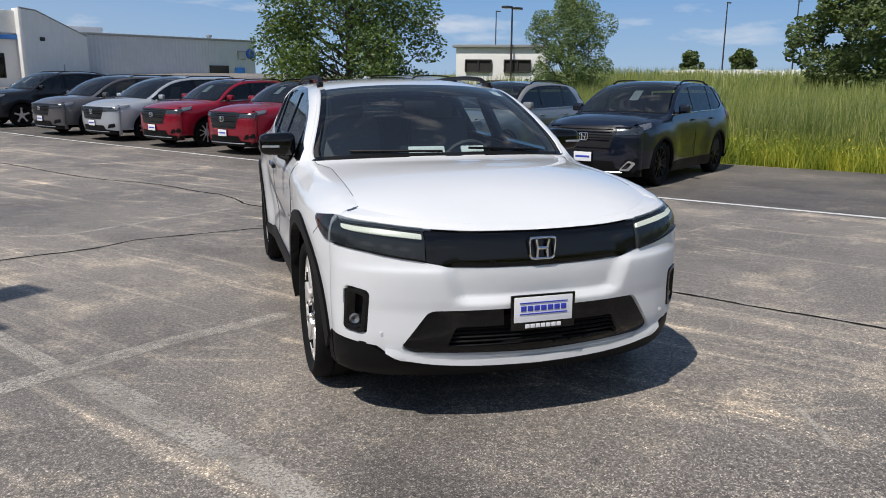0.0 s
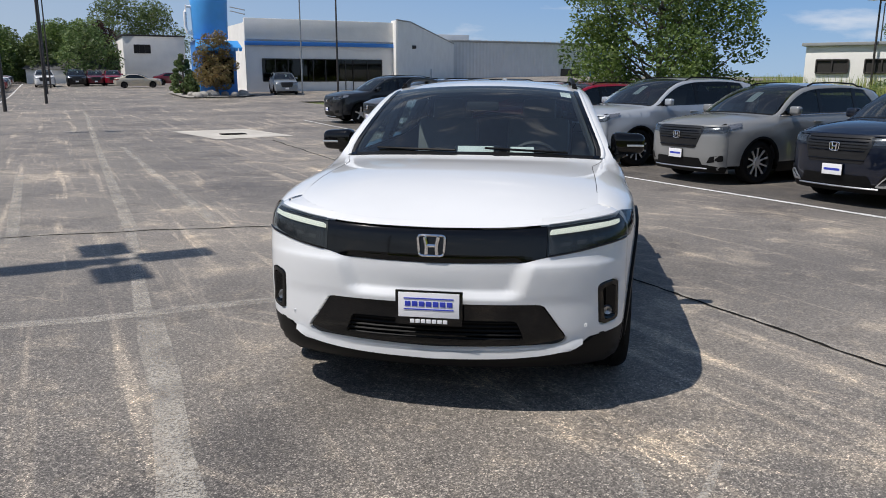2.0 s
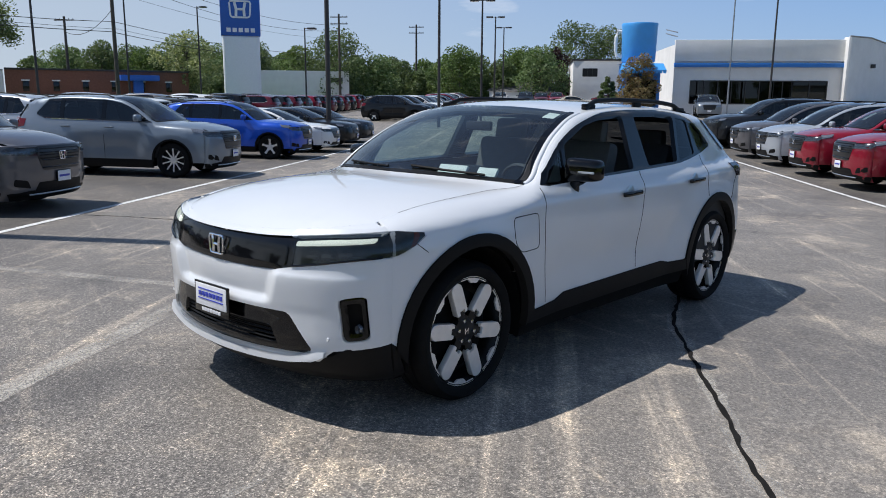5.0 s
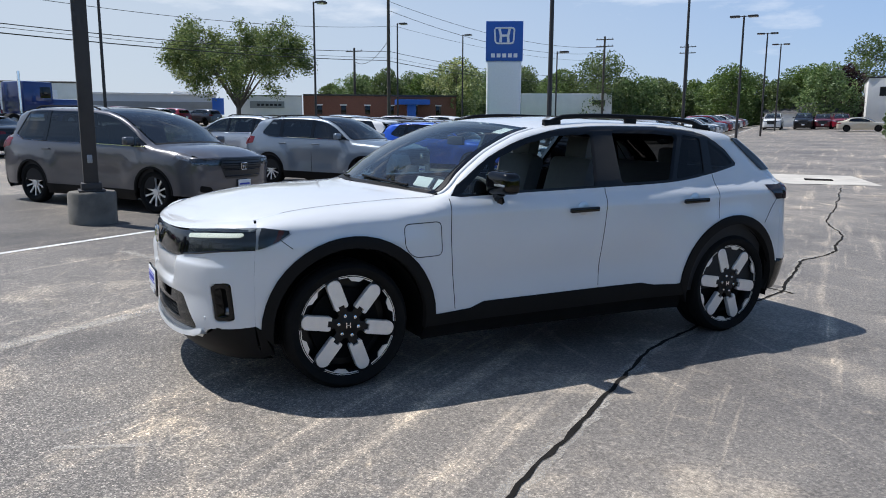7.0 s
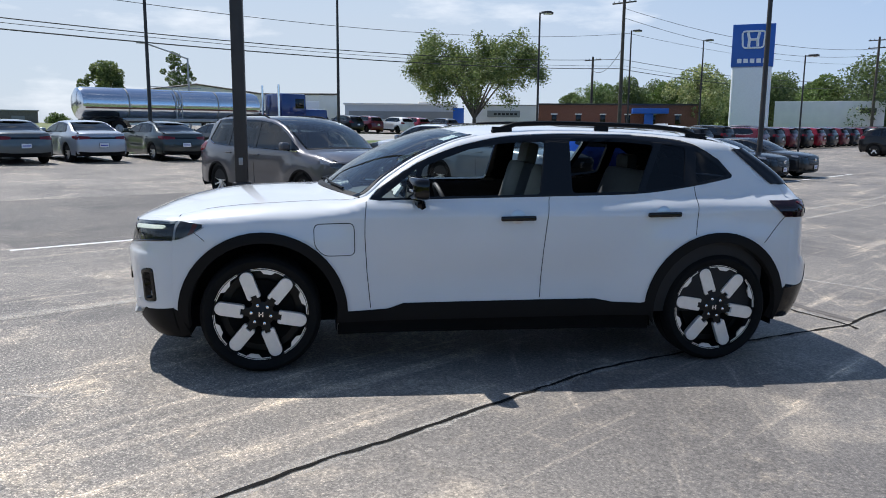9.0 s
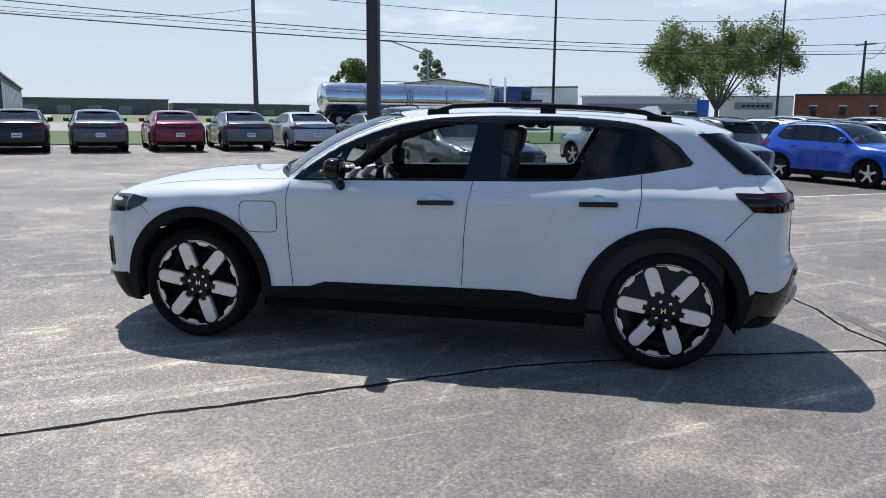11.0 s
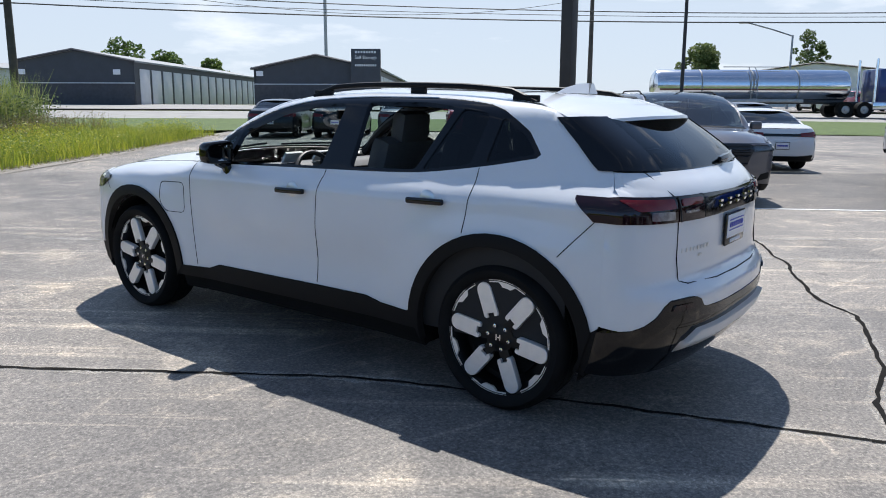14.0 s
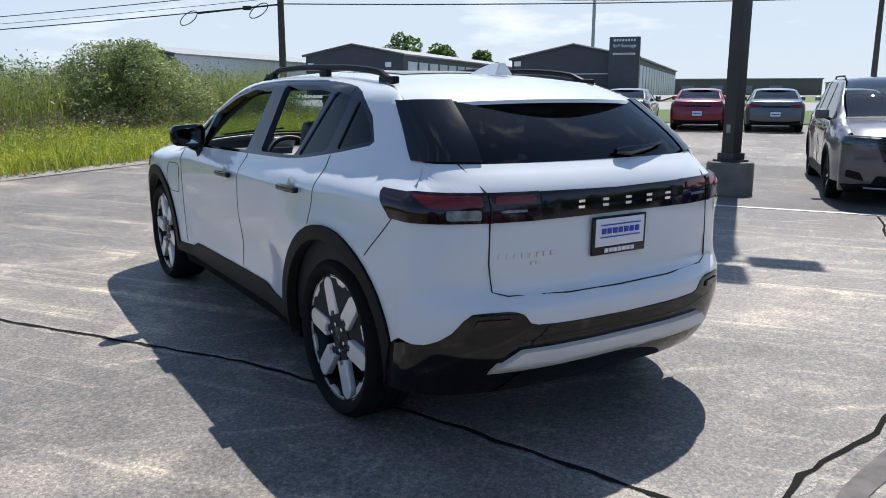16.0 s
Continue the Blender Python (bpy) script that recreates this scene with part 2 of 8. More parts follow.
def bent_patch(outer, holes, fmap, off=0.0, rim=0.0, du=0.1, dv=0.1, both=False, into=None):
    """The sheet laid on a surface fmap(u, v), with a turned-in edge of depth rim; both: on both flanks (x mirrored)."""
    bm = flat_patch(outer, holes, du, dv)
    if rim:
        edges = [e for e in bm.edges if e.is_boundary]
        r = bmesh.ops.extrude_edge_only(bm, edges=edges)
        for g in r["geom"]:
            if isinstance(g, bmesh.types.BMVert):
                g.co.z = -rim
    lay = bm.verts.layers.float_vector.new("skin_normal")
    flip = None
    for v in bm.verts:
        p, n = skin_point(fmap, v.co.x, v.co.y)
        v.co = p + n * (off + v.co.z)
        v[lay] = n
    bm.normal_update()
    bad = sum(1 if f.normal.dot(f.verts[0][lay]) > 0 else -1 for f in bm.faces)
    if bad < 0:
        bmesh.ops.reverse_faces(bm, faces=bm.faces[:])
    if both:
        mirror_add(bm)
    return bm


def mirror_add(bm):
    r = bmesh.ops.duplicate(bm, geom=bm.verts[:] + bm.edges[:] + bm.faces[:])
    vs = [g for g in r["geom"] if isinstance(g, bmesh.types.BMVert)]
    fs = [g for g in r["geom"] if isinstance(g, bmesh.types.BMFace)]
    lay = bm.verts.layers.float_vector.get("skin_normal")
    for v in vs:
        v.co.x = -v.co.x
        if lay:
            v[lay] = Vector((-v[lay].x, v[lay].y, v[lay].z))
    bmesh.ops.reverse_faces(bm, faces=fs)


def grid_mesh(rows, bm=None, close=False):
    bm = bm or bmesh.new()
    vs = [[bm.verts.new(p) for p in row] for row in rows]
    for a, b in zip(vs, vs[1:]):
        n = len(a)
        for i in range(n if close else n - 1):
            j = (i + 1) % n
            try:
                bm.faces.new((a[i], a[j], b[j], b[i]))
            except ValueError:
                pass
    return bm


def lathe(profile, n=40, axis="x", bm=None, at=(0, 0, 0)):
    """Turns (axial, radius) points round an axis."""
    bm = bm or bmesh.new()
    rows = []
    for a, r in profile:
        row = []
        for i in range(n):
            c, s = math.cos(2 * math.pi * i / n) * r, math.sin(2 * math.pi * i / n) * r
            p = {"x": (a, c, s), "y": (c, a, s), "z": (c, s, a)}[axis]
            row.append((p[0] + at[0], p[1] + at[1], p[2] + at[2]))
        rows.append(row)
    return grid_mesh(rows, bm, close=True)


def box_mesh(size, at=(0, 0, 0), bevel=0.0, rot=None, bm=None, segs=2):
    b = bmesh.new()
    bmesh.ops.create_cube(b, size=1, matrix=Matrix.Diagonal((*size, 1)))
    if bevel:
        bmesh.ops.bevel(b, geom=b.edges[:], offset=bevel, segments=segs, affect="EDGES", profile=0.6)
    m = Matrix.Translation(at) @ (rot if rot else Matrix())
    bmesh.ops.transform(b, matrix=m, verts=b.verts[:])
    if bm is None:
        return b
    join(bm, b)
    return bm


def join(bm, other):
    me = bpy.data.meshes.new("join")
    other.to_mesh(me)
    other.free()
    bm.from_mesh(me)
    bpy.data.meshes.remove(me)
    return bm


def tube(pts, r, n=6, bm=None, taper=None):
    """A round bar along points."""
    bm = bm or bmesh.new()
    pts = [Vector(p) for p in pts]
    rows = []
    for i, p in enumerate(pts):
        d = (pts[min(i + 1, len(pts) - 1)] - pts[max(i - 1, 0)]).normalized()
        a = d.orthogonal().normalized() if abs(d.z) > 0.95 else d.cross(Vector((0, 0, 1))).normalized()
        b = d.cross(a)
        rr = taper[i] if taper else r
        rows.append([p + (a * math.cos(2 * math.pi * k / n) + b * math.sin(2 * math.pi * k / n)) * rr for k in range(n)])
    grid_mesh(rows, bm, close=True)
    for row in (rows[0], rows[-1]):
        try:
            bm.faces.new([bm.verts.new(p) for p in row])
        except ValueError:
            pass
    return bm


def empty(name, m, label, category, group="", kind=""):
    ob = new(name)
    ob.matrix_world = m
    return tagged(ob, label, category, group, kind)


# the car builder --------------------------------------------------------------
# a car stands at its origin, nose towards -y, left flank towards +x
class Shape:
    """The skin of a car: flank x(y, z), nose y(x, z), tail y(x, z), and the top line of the flank."""

    def __init__(s, **k):
        s.yF = k["yF"]
        s.yR = k["yR"]
        s.yfw = k["yfw"]
        s.yrw = k["yrw"]
        s.belt = k["belt"]
        s.lean = k["lean"]
        s.swell = k["swell"]
        s.hollow = k["hollow"]
        s.y_taper_f = k["y_taper_f"]
        s.taper_f = k["taper_f"]
        s.y_taper_r = k["y_taper_r"]
        s.taper_r = k["taper_r"]
        s.taper_r_up = k["taper_r_up"]
        s.fq = k["fq"]
        s.fp = k["fp"]
        s.rq = k["rq"]
        s.rp = k["rp"]
        s.scoop = k["scoop"]
        s.y_cowl = k["y_cowl"]
        s.cowl_bow = k["cowl_bow"]
        s.y_roof = k["y_roof"]
        s.roof_bow = k["roof_bow"]
        s.y_tail = k["y_tail"]
        s.hood_crown = k["hood_crown"]
        s.roof_crown = k["roof_crown"]
        s.topf, s.wid, s.bulR, s.frz, s.rez = pchip(k["top"]), pchip(k["section"]), pchip(k["rear_bulge"]), pchip(k["front_seam"]), pchip(k["rear_seam"])
        s.fz = pchip(k["front_depth"])
        s.shoulder = pchip(k.get("shoulder", [(-3, 0.0), (3, 0.0)]))
        s.rd = pchip(k["round_d"])
        s.rr = pchip(k["round_r"])

    def flank(s, y, z, off=0.0):
        x = s.wid(z - s.shoulder(y) * sstep(0.7, 0.95, z))
        # the glasshouse leans in above the belt, with a soft shoulder
        d, w = z - s.belt, 0.05
        x -= s.lean * (d if d > w else (d + w) ** 2 / (4 * w) if d > -w else 0.0)
        # wheel-arch swell and the hollow of the doors
        for yw in (s.yfw, s.yrw):
            d = math.hypot(y - yw, (z - 0.38))
            x += s.swell * (1 - sstep(0.50, 0.85, d)) * (1 - sstep(0.85, 1.05, z))
        x -= s.hollow * math.exp(-((z - 0.60) / 0.14) ** 2) * sstep(s.yfw + 0.55, s.yfw + 1.0, y) * (1 - sstep(s.yrw - 0.9, s.yrw - 0.5, y))
        f = max(0.0, (s.y_taper_f - y) / (s.y_taper_f - s.yF))
        x -= s.taper_f * f ** 2.6
        r = max(0.0, (y - s.y_taper_r) / (s.yR - s.y_taper_r))
        x -= (s.taper_r + s.taper_r_up * max(0.0, z - s.belt + 0.05)) * r ** 2.2
        t, d, rr = s.topf(y), s.rd(y), s.rr(y)
        u = max(0.0, min(1.0, (z - (t - d)) / d))
        x -= rr * (1 - math.sqrt(max(0.0, 1 - u * u)))
        return x + off

    def side(s, y, z, off=0.0):
        t, d = s.topf(y), s.rd(y)
        if z > t - d:
            z = t - d + d * math.sin(min(1.0, (z - t + d) / d) * math.pi / 2)
        return Vector((s.flank(y, z, off), y, z))

    def nose_y(s, x, z):
        ys = s.frz(z)
        xs = s.flank(ys, z)
        u = min(1.0, abs(x) / xs)
        y = ys - s.fz(z) * max(0.0, 1 - u ** s.fq) ** (1 / s.fp)
        if s.scoop:
            w = 1 - sstep(0.36, 0.47, abs(x) + (z - 0.70) * -0.35)
            y += s.scoop * w * sstep(0.58, 0.64, z) * (1 - sstep(0.74, 0.80, z))
        return y

    def nose(s, x, z, off=0.0):
        x = s.spread(x, s.flank(s.frz(z), z))
        return Vector((x, s.nose_y(x, z) - off, z))

    def spread(s, x, xs):
        """Eases x towards the corner, so that a grid stays even where the skin turns along the flank."""
        p = min(1.0, abs(x) / xs)
        if p > 0.8:
            q = (p - 0.8) / 0.2
            p = 0.8 + 0.2 * (q + q * q - q ** 3)
        return math.copysign(p * xs, x)

    def tail_y(s, x, z):
        ys = s.rez(z)
        xs = s.flank(ys, z)
        u = min(1.0, abs(x) / xs)
        return ys + s.bulR(z) * max(0.0, 1 - u ** s.rq) ** (1 / s.rp)

    def tail(s, x, z, off=0.0):
        x = s.spread(x, s.flank(s.rez(z), z))
        return Vector((x, s.tail_y(x, z) + off, z))

    def hood(s, u, v, n=0.0):
        """u: -1..1 across, v: 0 at the nose to 1 at the cowl."""
        ye = s.frz(0.965)
        yb = ye + (s.y_cowl - ye) * v
        zt = s.topf(yb)
        xs = s.flank(yb, zt)
        x = xs * u
        y0 = ye + (s.nose_y(x, s.topf(s.yF) - 0.005) - ye) * (1 - abs(u) ** 7)
        y1 = s.y_cowl - s.cowl_bow * (1 - u * u)
        c = s.hood_crown[0] * (1 - v) ** 3 + s.hood_crown[1] * math.sin(math.pi * min(1, v * 1.05)) + s.hood_crown[2] * v ** 2
        return Vector((x, y0 + (y1 - y0) * v, zt + c * (1 - abs(u) ** 2.4) + n))

    def screen(s, u, v, n=0.0):
        yb = s.y_cowl + (s.y_roof - s.y_cowl) * v
        zt = s.topf(yb)
        x = s.flank(yb, zt) * u
        bow = s.cowl_bow * (1 - v) + s.roof_bow * v
        return Vector((x, yb - bow * (1 - u * u), zt + (s.hood_crown[2] * (1 - v) + s.roof_crown * v) * (1 - abs(u) ** 2.4) + n))

    def roof(s, u, v, n=0.0):
        yb = s.y_roof + (s.y_tail - s.y_roof) * v
        zt = s.topf(yb)
        x = s.flank(yb, zt) * u
        bow = -s.roof_bow * (1 - v) ** 2 + s.bulR(zt) * v * v
        return Vector((x, yb + bow * (1 - u * u), zt + s.roof_crown * (1 - 0.35 * v) * (1 - abs(u) ** 2.4) + n))


def surf(f, n=24, m=14, u0=-1.0, u1=1.0, v0=0.0, v1=1.0, off=0.0, bm=None):
    return grid_mesh([[f(u0 + (u1 - u0) * i / n, v0 + (v1 - v0) * j / m, off) for i in range(n + 1)] for j in range(m + 1)], bm)


def arc(cy, cz, r, a0, a1, n=16):
    return [(cy + r * math.cos(radians(a0 + (a1 - a0) * i / n)), cz + r * math.sin(radians(a0 + (a1 - a0) * i / n))) for i in range(n + 1)]


def rounded(pts, r=0.02, n=4):
    """Rounds the corners of a polygon."""
    out = []
    k = len(pts)
    for i in range(k):
        p, a, b = Vector(pts[i]), Vector(pts[i - 1]), Vector(pts[(i + 1) % k])
        rr = min(r, (a - p).length * 0.45, (b - p).length * 0.45)
        q0, q1 = p + (a - p).normalized() * rr, p + (b - p).normalized() * rr
        for j in range(n + 1):
            t = j / n
            v = q0 * (1 - t) ** 2 + p * 2 * t * (1 - t) + q1 * t * t
            out.append((v.x, v.y))
    return out


def smooth_line(pts, n=24):
    """Points spread along a smooth line through pts (first coordinate rising or falling)."""
    up = pts[-1][0] > pts[0][0]
    q = pts if up else pts[::-1]
    f = pchip(q)
    xs = np.linspace(q[0][0], q[-1][0], n)
    out = [(float(x), f(x)) for x in xs]
    return out if up else out[::-1]


def make_wheel(parent, x, y, r, rim_r, width, side, style="slab"):
    """tyre, dark barrel, spokes, nuts; the outer face points to side * x."""
    w = width / 2
    wheel = part("wheel", lathe([(0, 0.02), (0.0, rim_r * 0.9)], 24), M_RIMDARK, parent)
    wheel.location = (x, y, r)
    if side < 0:
        wheel.rotation_euler = (0, 0, math.pi)
    sw = r - rim_r
    prof = [(-w * 0.75, rim_r * 0.97), (-w * 0.98, rim_r + sw * 0.35), (-w, rim_r + sw * 0.6), (-w * 0.9, r - 0.018), (-w * 0.7, r - 0.003), (-w * 0.35, r)]
    prof += [(-w * 0.33, r - 0.008), (-w * 0.27, r - 0.008), (-w * 0.25, r), (w * 0.25, r), (w * 0.27, r - 0.008), (w * 0.33, r - 0.008)]
    prof += [(w * 0.35, r), (w * 0.7, r - 0.003), (w * 0.9, r - 0.018), (w, rim_r + sw * 0.6), (w * 0.99, rim_r + sw * 0.4), (w * 0.93, rim_r + sw * 0.2), (w * 0.86, rim_r + 0.004), (w * 0.76, rim_r)]
    part("tyre", lathe(prof, 48), M_TYRE, wheel, "black rubber tyre")
    part("rim", lathe([(w * 0.78, rim_r + 0.002), (w * 0.80, rim_r - 0.006), (w * 0.74, rim_r - 0.014), (w * 0.1, rim_r - 0.03), (-w * 0.2, rim_r * 0.85), (-w * 0.22, 0.05)], 40), M_RIMDARK, wheel)
    face = w * 0.70
    if style == "slab":
        for k in range(6):
            a = 2 * math.pi * k / 6 + 0.36
            rot = Matrix.Rotation(a, 4, "X")
            hw, r0, r1 = rim_r * 0.138, rim_r * 0.37, rim_r * 0.965
            line = [(-hw, r0 + 0.01), (-hw * 0.85, r0), (-hw * 0.45, r0), (-hw * 0.45, r0 + 0.02), (hw * 0.45, r0 + 0.02), (hw * 0.45, r0), (hw * 0.85, r0), (hw, r0 + 0.01)]
            line += [(hw * math.cos(t), r1 - hw + hw * math.sin(t)) for t in np.linspace(0, math.pi, 11)]
            m = bmesh.new()
            top = [m.verts.new((face + 0.014, u, w2)) for u, w2 in line]
            mid = [m.verts.new((face + 0.011, u * 1.05, w2 + (0.003 if w2 > 0.2 else -0.002))) for u, w2 in line]
            low = [m.verts.new((face - 0.02, u * 1.05, w2 + (0.003 if w2 > 0.2 else -0.002))) for u, w2 in line]
            m.faces.new(top)
            for ra, rb in ((top, mid), (mid, low)):
                for i in range(len(line)):
                    j = (i + 1) % len(line)
                    m.faces.new((ra[i], ra[j], rb[j], rb[i]))
            bmesh.ops.transform(m, matrix=rot, verts=m.verts[:])
            part("spoke", m, M_RIM, wheel, "machined alloy spoke")
            d = box_mesh((0.03, 0.06, rim_r * 0.62), (face - 0.018, 0, rim_r * 0.40), 0.006)
            bmesh.ops.transform(d, matrix=rot, verts=d.verts[:])
            part("spoke_root", d, M_RIMDARK, wheel)
            acc = bmesh.new()
            rows = []
            for i in range(7):
                b = a + math.pi / 6 + (-0.37, -0.17, -0.09, 0, 0.09, 0.17, 0.37)[i]
                ri = rim_r - (0.034 if i in (2, 3, 4) else 0.012)
                rows.append([(face + 0.012, math.cos(b + math.pi / 2) * q, math.sin(b + math.pi / 2) * q) for q in (ri, rim_r + 0.001)])
            grid_mesh(rows, acc)
            ex = bmesh.ops.extrude_face_region(acc, geom=acc.faces[:])
            for g in ex["geom"]:
                if isinstance(g, bmesh.types.BMVert):
                    g.co.x -= 0.012
            part("rim_accent", acc, M_RIM, wheel)
            nb = lathe([(face - 0.005, 0.011), (face + 0.012, 0.010), (face + 0.014, 0.002)], 8, at=(0, 0.062 * math.cos(a + 0.5), 0.062 * math.sin(a + 0.5)))
            part("lug_nut", nb, M_CHROME, wheel)
        part("hub_cap", lathe([(face - 0.03, 0.085), (face - 0.004, 0.08), (face, 0.045), (face + 0.004, 0.036), (face + 0.006, 0.002)], 24), M_RIMDARK, wheel)
        cap = bmesh.new()
        for dx in (-0.011, 0.011):
            box_mesh((0.004, 0.006, 0.032), (face + 0.007, dx, 0), 0, bm=cap)
        box_mesh((0.004, 0.02, 0.006), (face + 0.007, 0, 0), 0, bm=cap)
        part("cap_emblem", cap, M_CHROME, wheel)
        part("brake_disc", lathe([(w * 0.25, 0.06), (w * 0.25, rim_r * 0.72), (w * 0.15, rim_r * 0.72)], 32), M_UNDER, wheel)
    else:
        n = 5 if style == "five" else 10
        sp = bmesh.new()
        for k in range(n):
            a = 2 * math.pi * k / n
            b = bmesh.new()
            wd = 0.034 if n == 5 else 0.016
            grid_mesh([[(face - 0.02, -wd * 1.3, 0.04), (face - 0.02, wd * 1.3, 0.04)], [(face - 0.005, -wd * 0.7, rim_r * 0.55), (face - 0.005, wd * 0.7, rim_r * 0.55)], [(face + 0.004, -wd, rim_r * 0.98), (face + 0.004, wd, rim_r * 0.98)]], b)
            ex = bmesh.ops.extrude_face_region(b, geom=b.faces[:])
            for g in ex["geom"]:
                if isinstance(g, bmesh.types.BMVert):
                    g.co.x -= 0.02
            bmesh.ops.transform(b, matrix=Matrix.Rotation(a, 4, "X"), verts=b.verts[:])
            join(sp, b)
        part("spoke_ring", sp, M_RIMDARK if style == "black" else M_RIM, wheel)
        part("hub_cap", lathe([(face - 0.03, 0.07), (face, 0.06), (face + 0.003, 0.002)], 16), M_RIMDARK if style == "black" else M_RIM, wheel)
    return wheel


def plate_board(parent, at, yaw, lettered=False):
    """A small dealer board in a dark frame; the dealer's name stays plain bars."""
    holder = part("plate", box_mesh((0.318, 0.012, 0.165), (0, 0, 0), 0.004), M_GLOSSBLACK, parent, "dealer name plate in a black frame")
    holder.matrix_local = pose(*at, 0, 0, yaw)
    if lettered:
        part("plate_face", box_mesh((0.288, 0.008, 0.118), (0, -0.005, 0.014), 0.002), M_PLATE, holder)
        for z in (0.046, -0.006):
            part("plate_bar", box_mesh((0.235, 0.004, 0.005), (0, -0.010, z), 0), M_PLATEBLUE, holder)
        for i in range(7):
            part("plate_bar", box_mesh((0.026, 0.004, 0.024), (-0.099 + i * 0.033, -0.010, 0.020), 0.001), M_PLATEBLUE, holder, "blue bar in place of a letter")
        for i in range(7):
            part("frame_bar", box_mesh((0.021, 0.004, 0.018), (-0.078 + i * 0.026, -0.008, -0.064), 0.001), M_PLATE, holder)
    else:
        part("plate_face", box_mesh((0.30, 0.008, 0.145), (0, -0.005, 0), 0.002), M_PLATE, holder)
        part("plate_bar", box_mesh((0.24, 0.004, 0.03), (0, -0.010, 0.0), 0), M_PLATEBLUE, holder)
    return holder


def emblem(parent, at, yaw, size=0.11, pitch=0.0):
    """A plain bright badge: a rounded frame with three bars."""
    e = bmesh.new()
    ring = rounded([(-size / 2, -size * 0.42), (size / 2, -size * 0.42), (size * 0.56, size * 0.42), (-size * 0.56, size * 0.42)], size * 0.16, 4)
    tube([(x, 0, z) for x, z in ring] + [(ring[0][0], 0, ring[0][1])], size * 0.05, 6, e)
    for sgn in (-1, 1):
        tube([(sgn * size * 0.22, 0, -size * 0.36), (sgn * size * 0.20, 0, 0), (sgn * size * 0.28, 0, size * 0.36)], size * 0.075, 6, e)
    tube([(-size * 0.2, 0, 0), (size * 0.2, 0, 0)], size * 0.07, 6, e)
    ob = part("emblem", e, M_CHROME, parent, "chrome badge")
    ob.matrix_local = pose(*at, pitch, 0, yaw)
    return ob


MAIN = Shape(
    yF=-2.12, yR=2.10, yfw=-1.547, yrw=1.547, belt=1.12, lean=0.44, swell=0.028, hollow=0.022,
    y_taper_f=-1.30, taper_f=0.075, y_taper_r=1.15, taper_r=0.055, taper_r_up=0.24,
    top=[(-2.13, 0.968), (-1.98, 1.015), (-1.7, 1.058), (-1.2, 1.092), (-0.98, 1.105), (-0.90, 1.125), (-0.75, 1.245), (-0.5, 1.40), (-0.2, 1.515), (0.1, 1.562), (0.5, 1.58), (1.0, 1.575), (1.4, 1.55), (1.66, 1.513), (1.75, 1.465), (2.04, 1.235), (2.075, 1.15), (2.11, 1.0)],
    section=[(0.18, 0.89), (0.30, 0.935), (0.45, 0.952), (0.70, 0.962), (0.90, 0.968), (1.005, 0.968), (1.03, 0.962), (1.06, 0.947), (1.12, 0.915), (1.3, 0.913)],
    shoulder=[(-2.2, -0.06), (-1.7, -0.035), (-0.9, 0.0), (0.7, 0.01), (1.5, 0.045), (2.2, 0.06)],
    round_d=[(-2.1, 0.10), (-1.2, 0.12), (-0.95, 0.07), (-0.8, 0.05), (-0.2, 0.05), (0.2, 0.07), (1.4, 0.09), (1.62, 0.06), (1.74, 0.04), (1.95, 0.05), (2.1, 0.06)],
    round_r=[(-2.1, 0.13), (-1.2, 0.16), (-0.95, 0.09), (-0.8, 0.05), (-0.2, 0.05), (0.2, 0.08), (1.4, 0.09), (1.62, 0.04), (1.74, 0.008), (1.95, 0.006), (2.1, 0.006)],
    front_seam=[(0.18, -2.00), (0.3, -2.06), (0.45, -2.085), (0.7, -2.085), (0.9, -2.07), (1.0, -2.03)],
    front_depth=[(0.18, 0.31), (0.28, 0.355), (0.40, 0.38), (0.55, 0.38), (0.62, 0.39), (0.74, 0.40), (0.78, 0.38), (0.90, 0.365), (0.97, 0.33)],
    rear_seam=[(0.2, 1.97), (0.4, 2.05), (0.6, 2.08), (0.9, 2.08), (1.08, 2.075), (1.15, 2.075), (1.235, 2.04), (1.465, 1.75), (1.52, 1.66)],
    rear_bulge=[(0.2, 0.27), (0.38, 0.35), (0.55, 0.37), (0.655, 0.37), (0.695, 0.35), (0.74, 0.31), (0.80, 0.30), (0.95, 0.30), (1.10, 0.29), (1.17, 0.255), (1.25, 0.21), (1.5, 0.20)],
    fq=2.2, fp=1.9, rq=2.8, rp=2.1, scoop=0.035,
    y_cowl=-0.93, cowl_bow=0.26, y_roof=-0.15, roof_bow=0.16, y_tail=1.74, hood_crown=(-0.052, 0.035, 0.035), roof_crown=0.045,
)


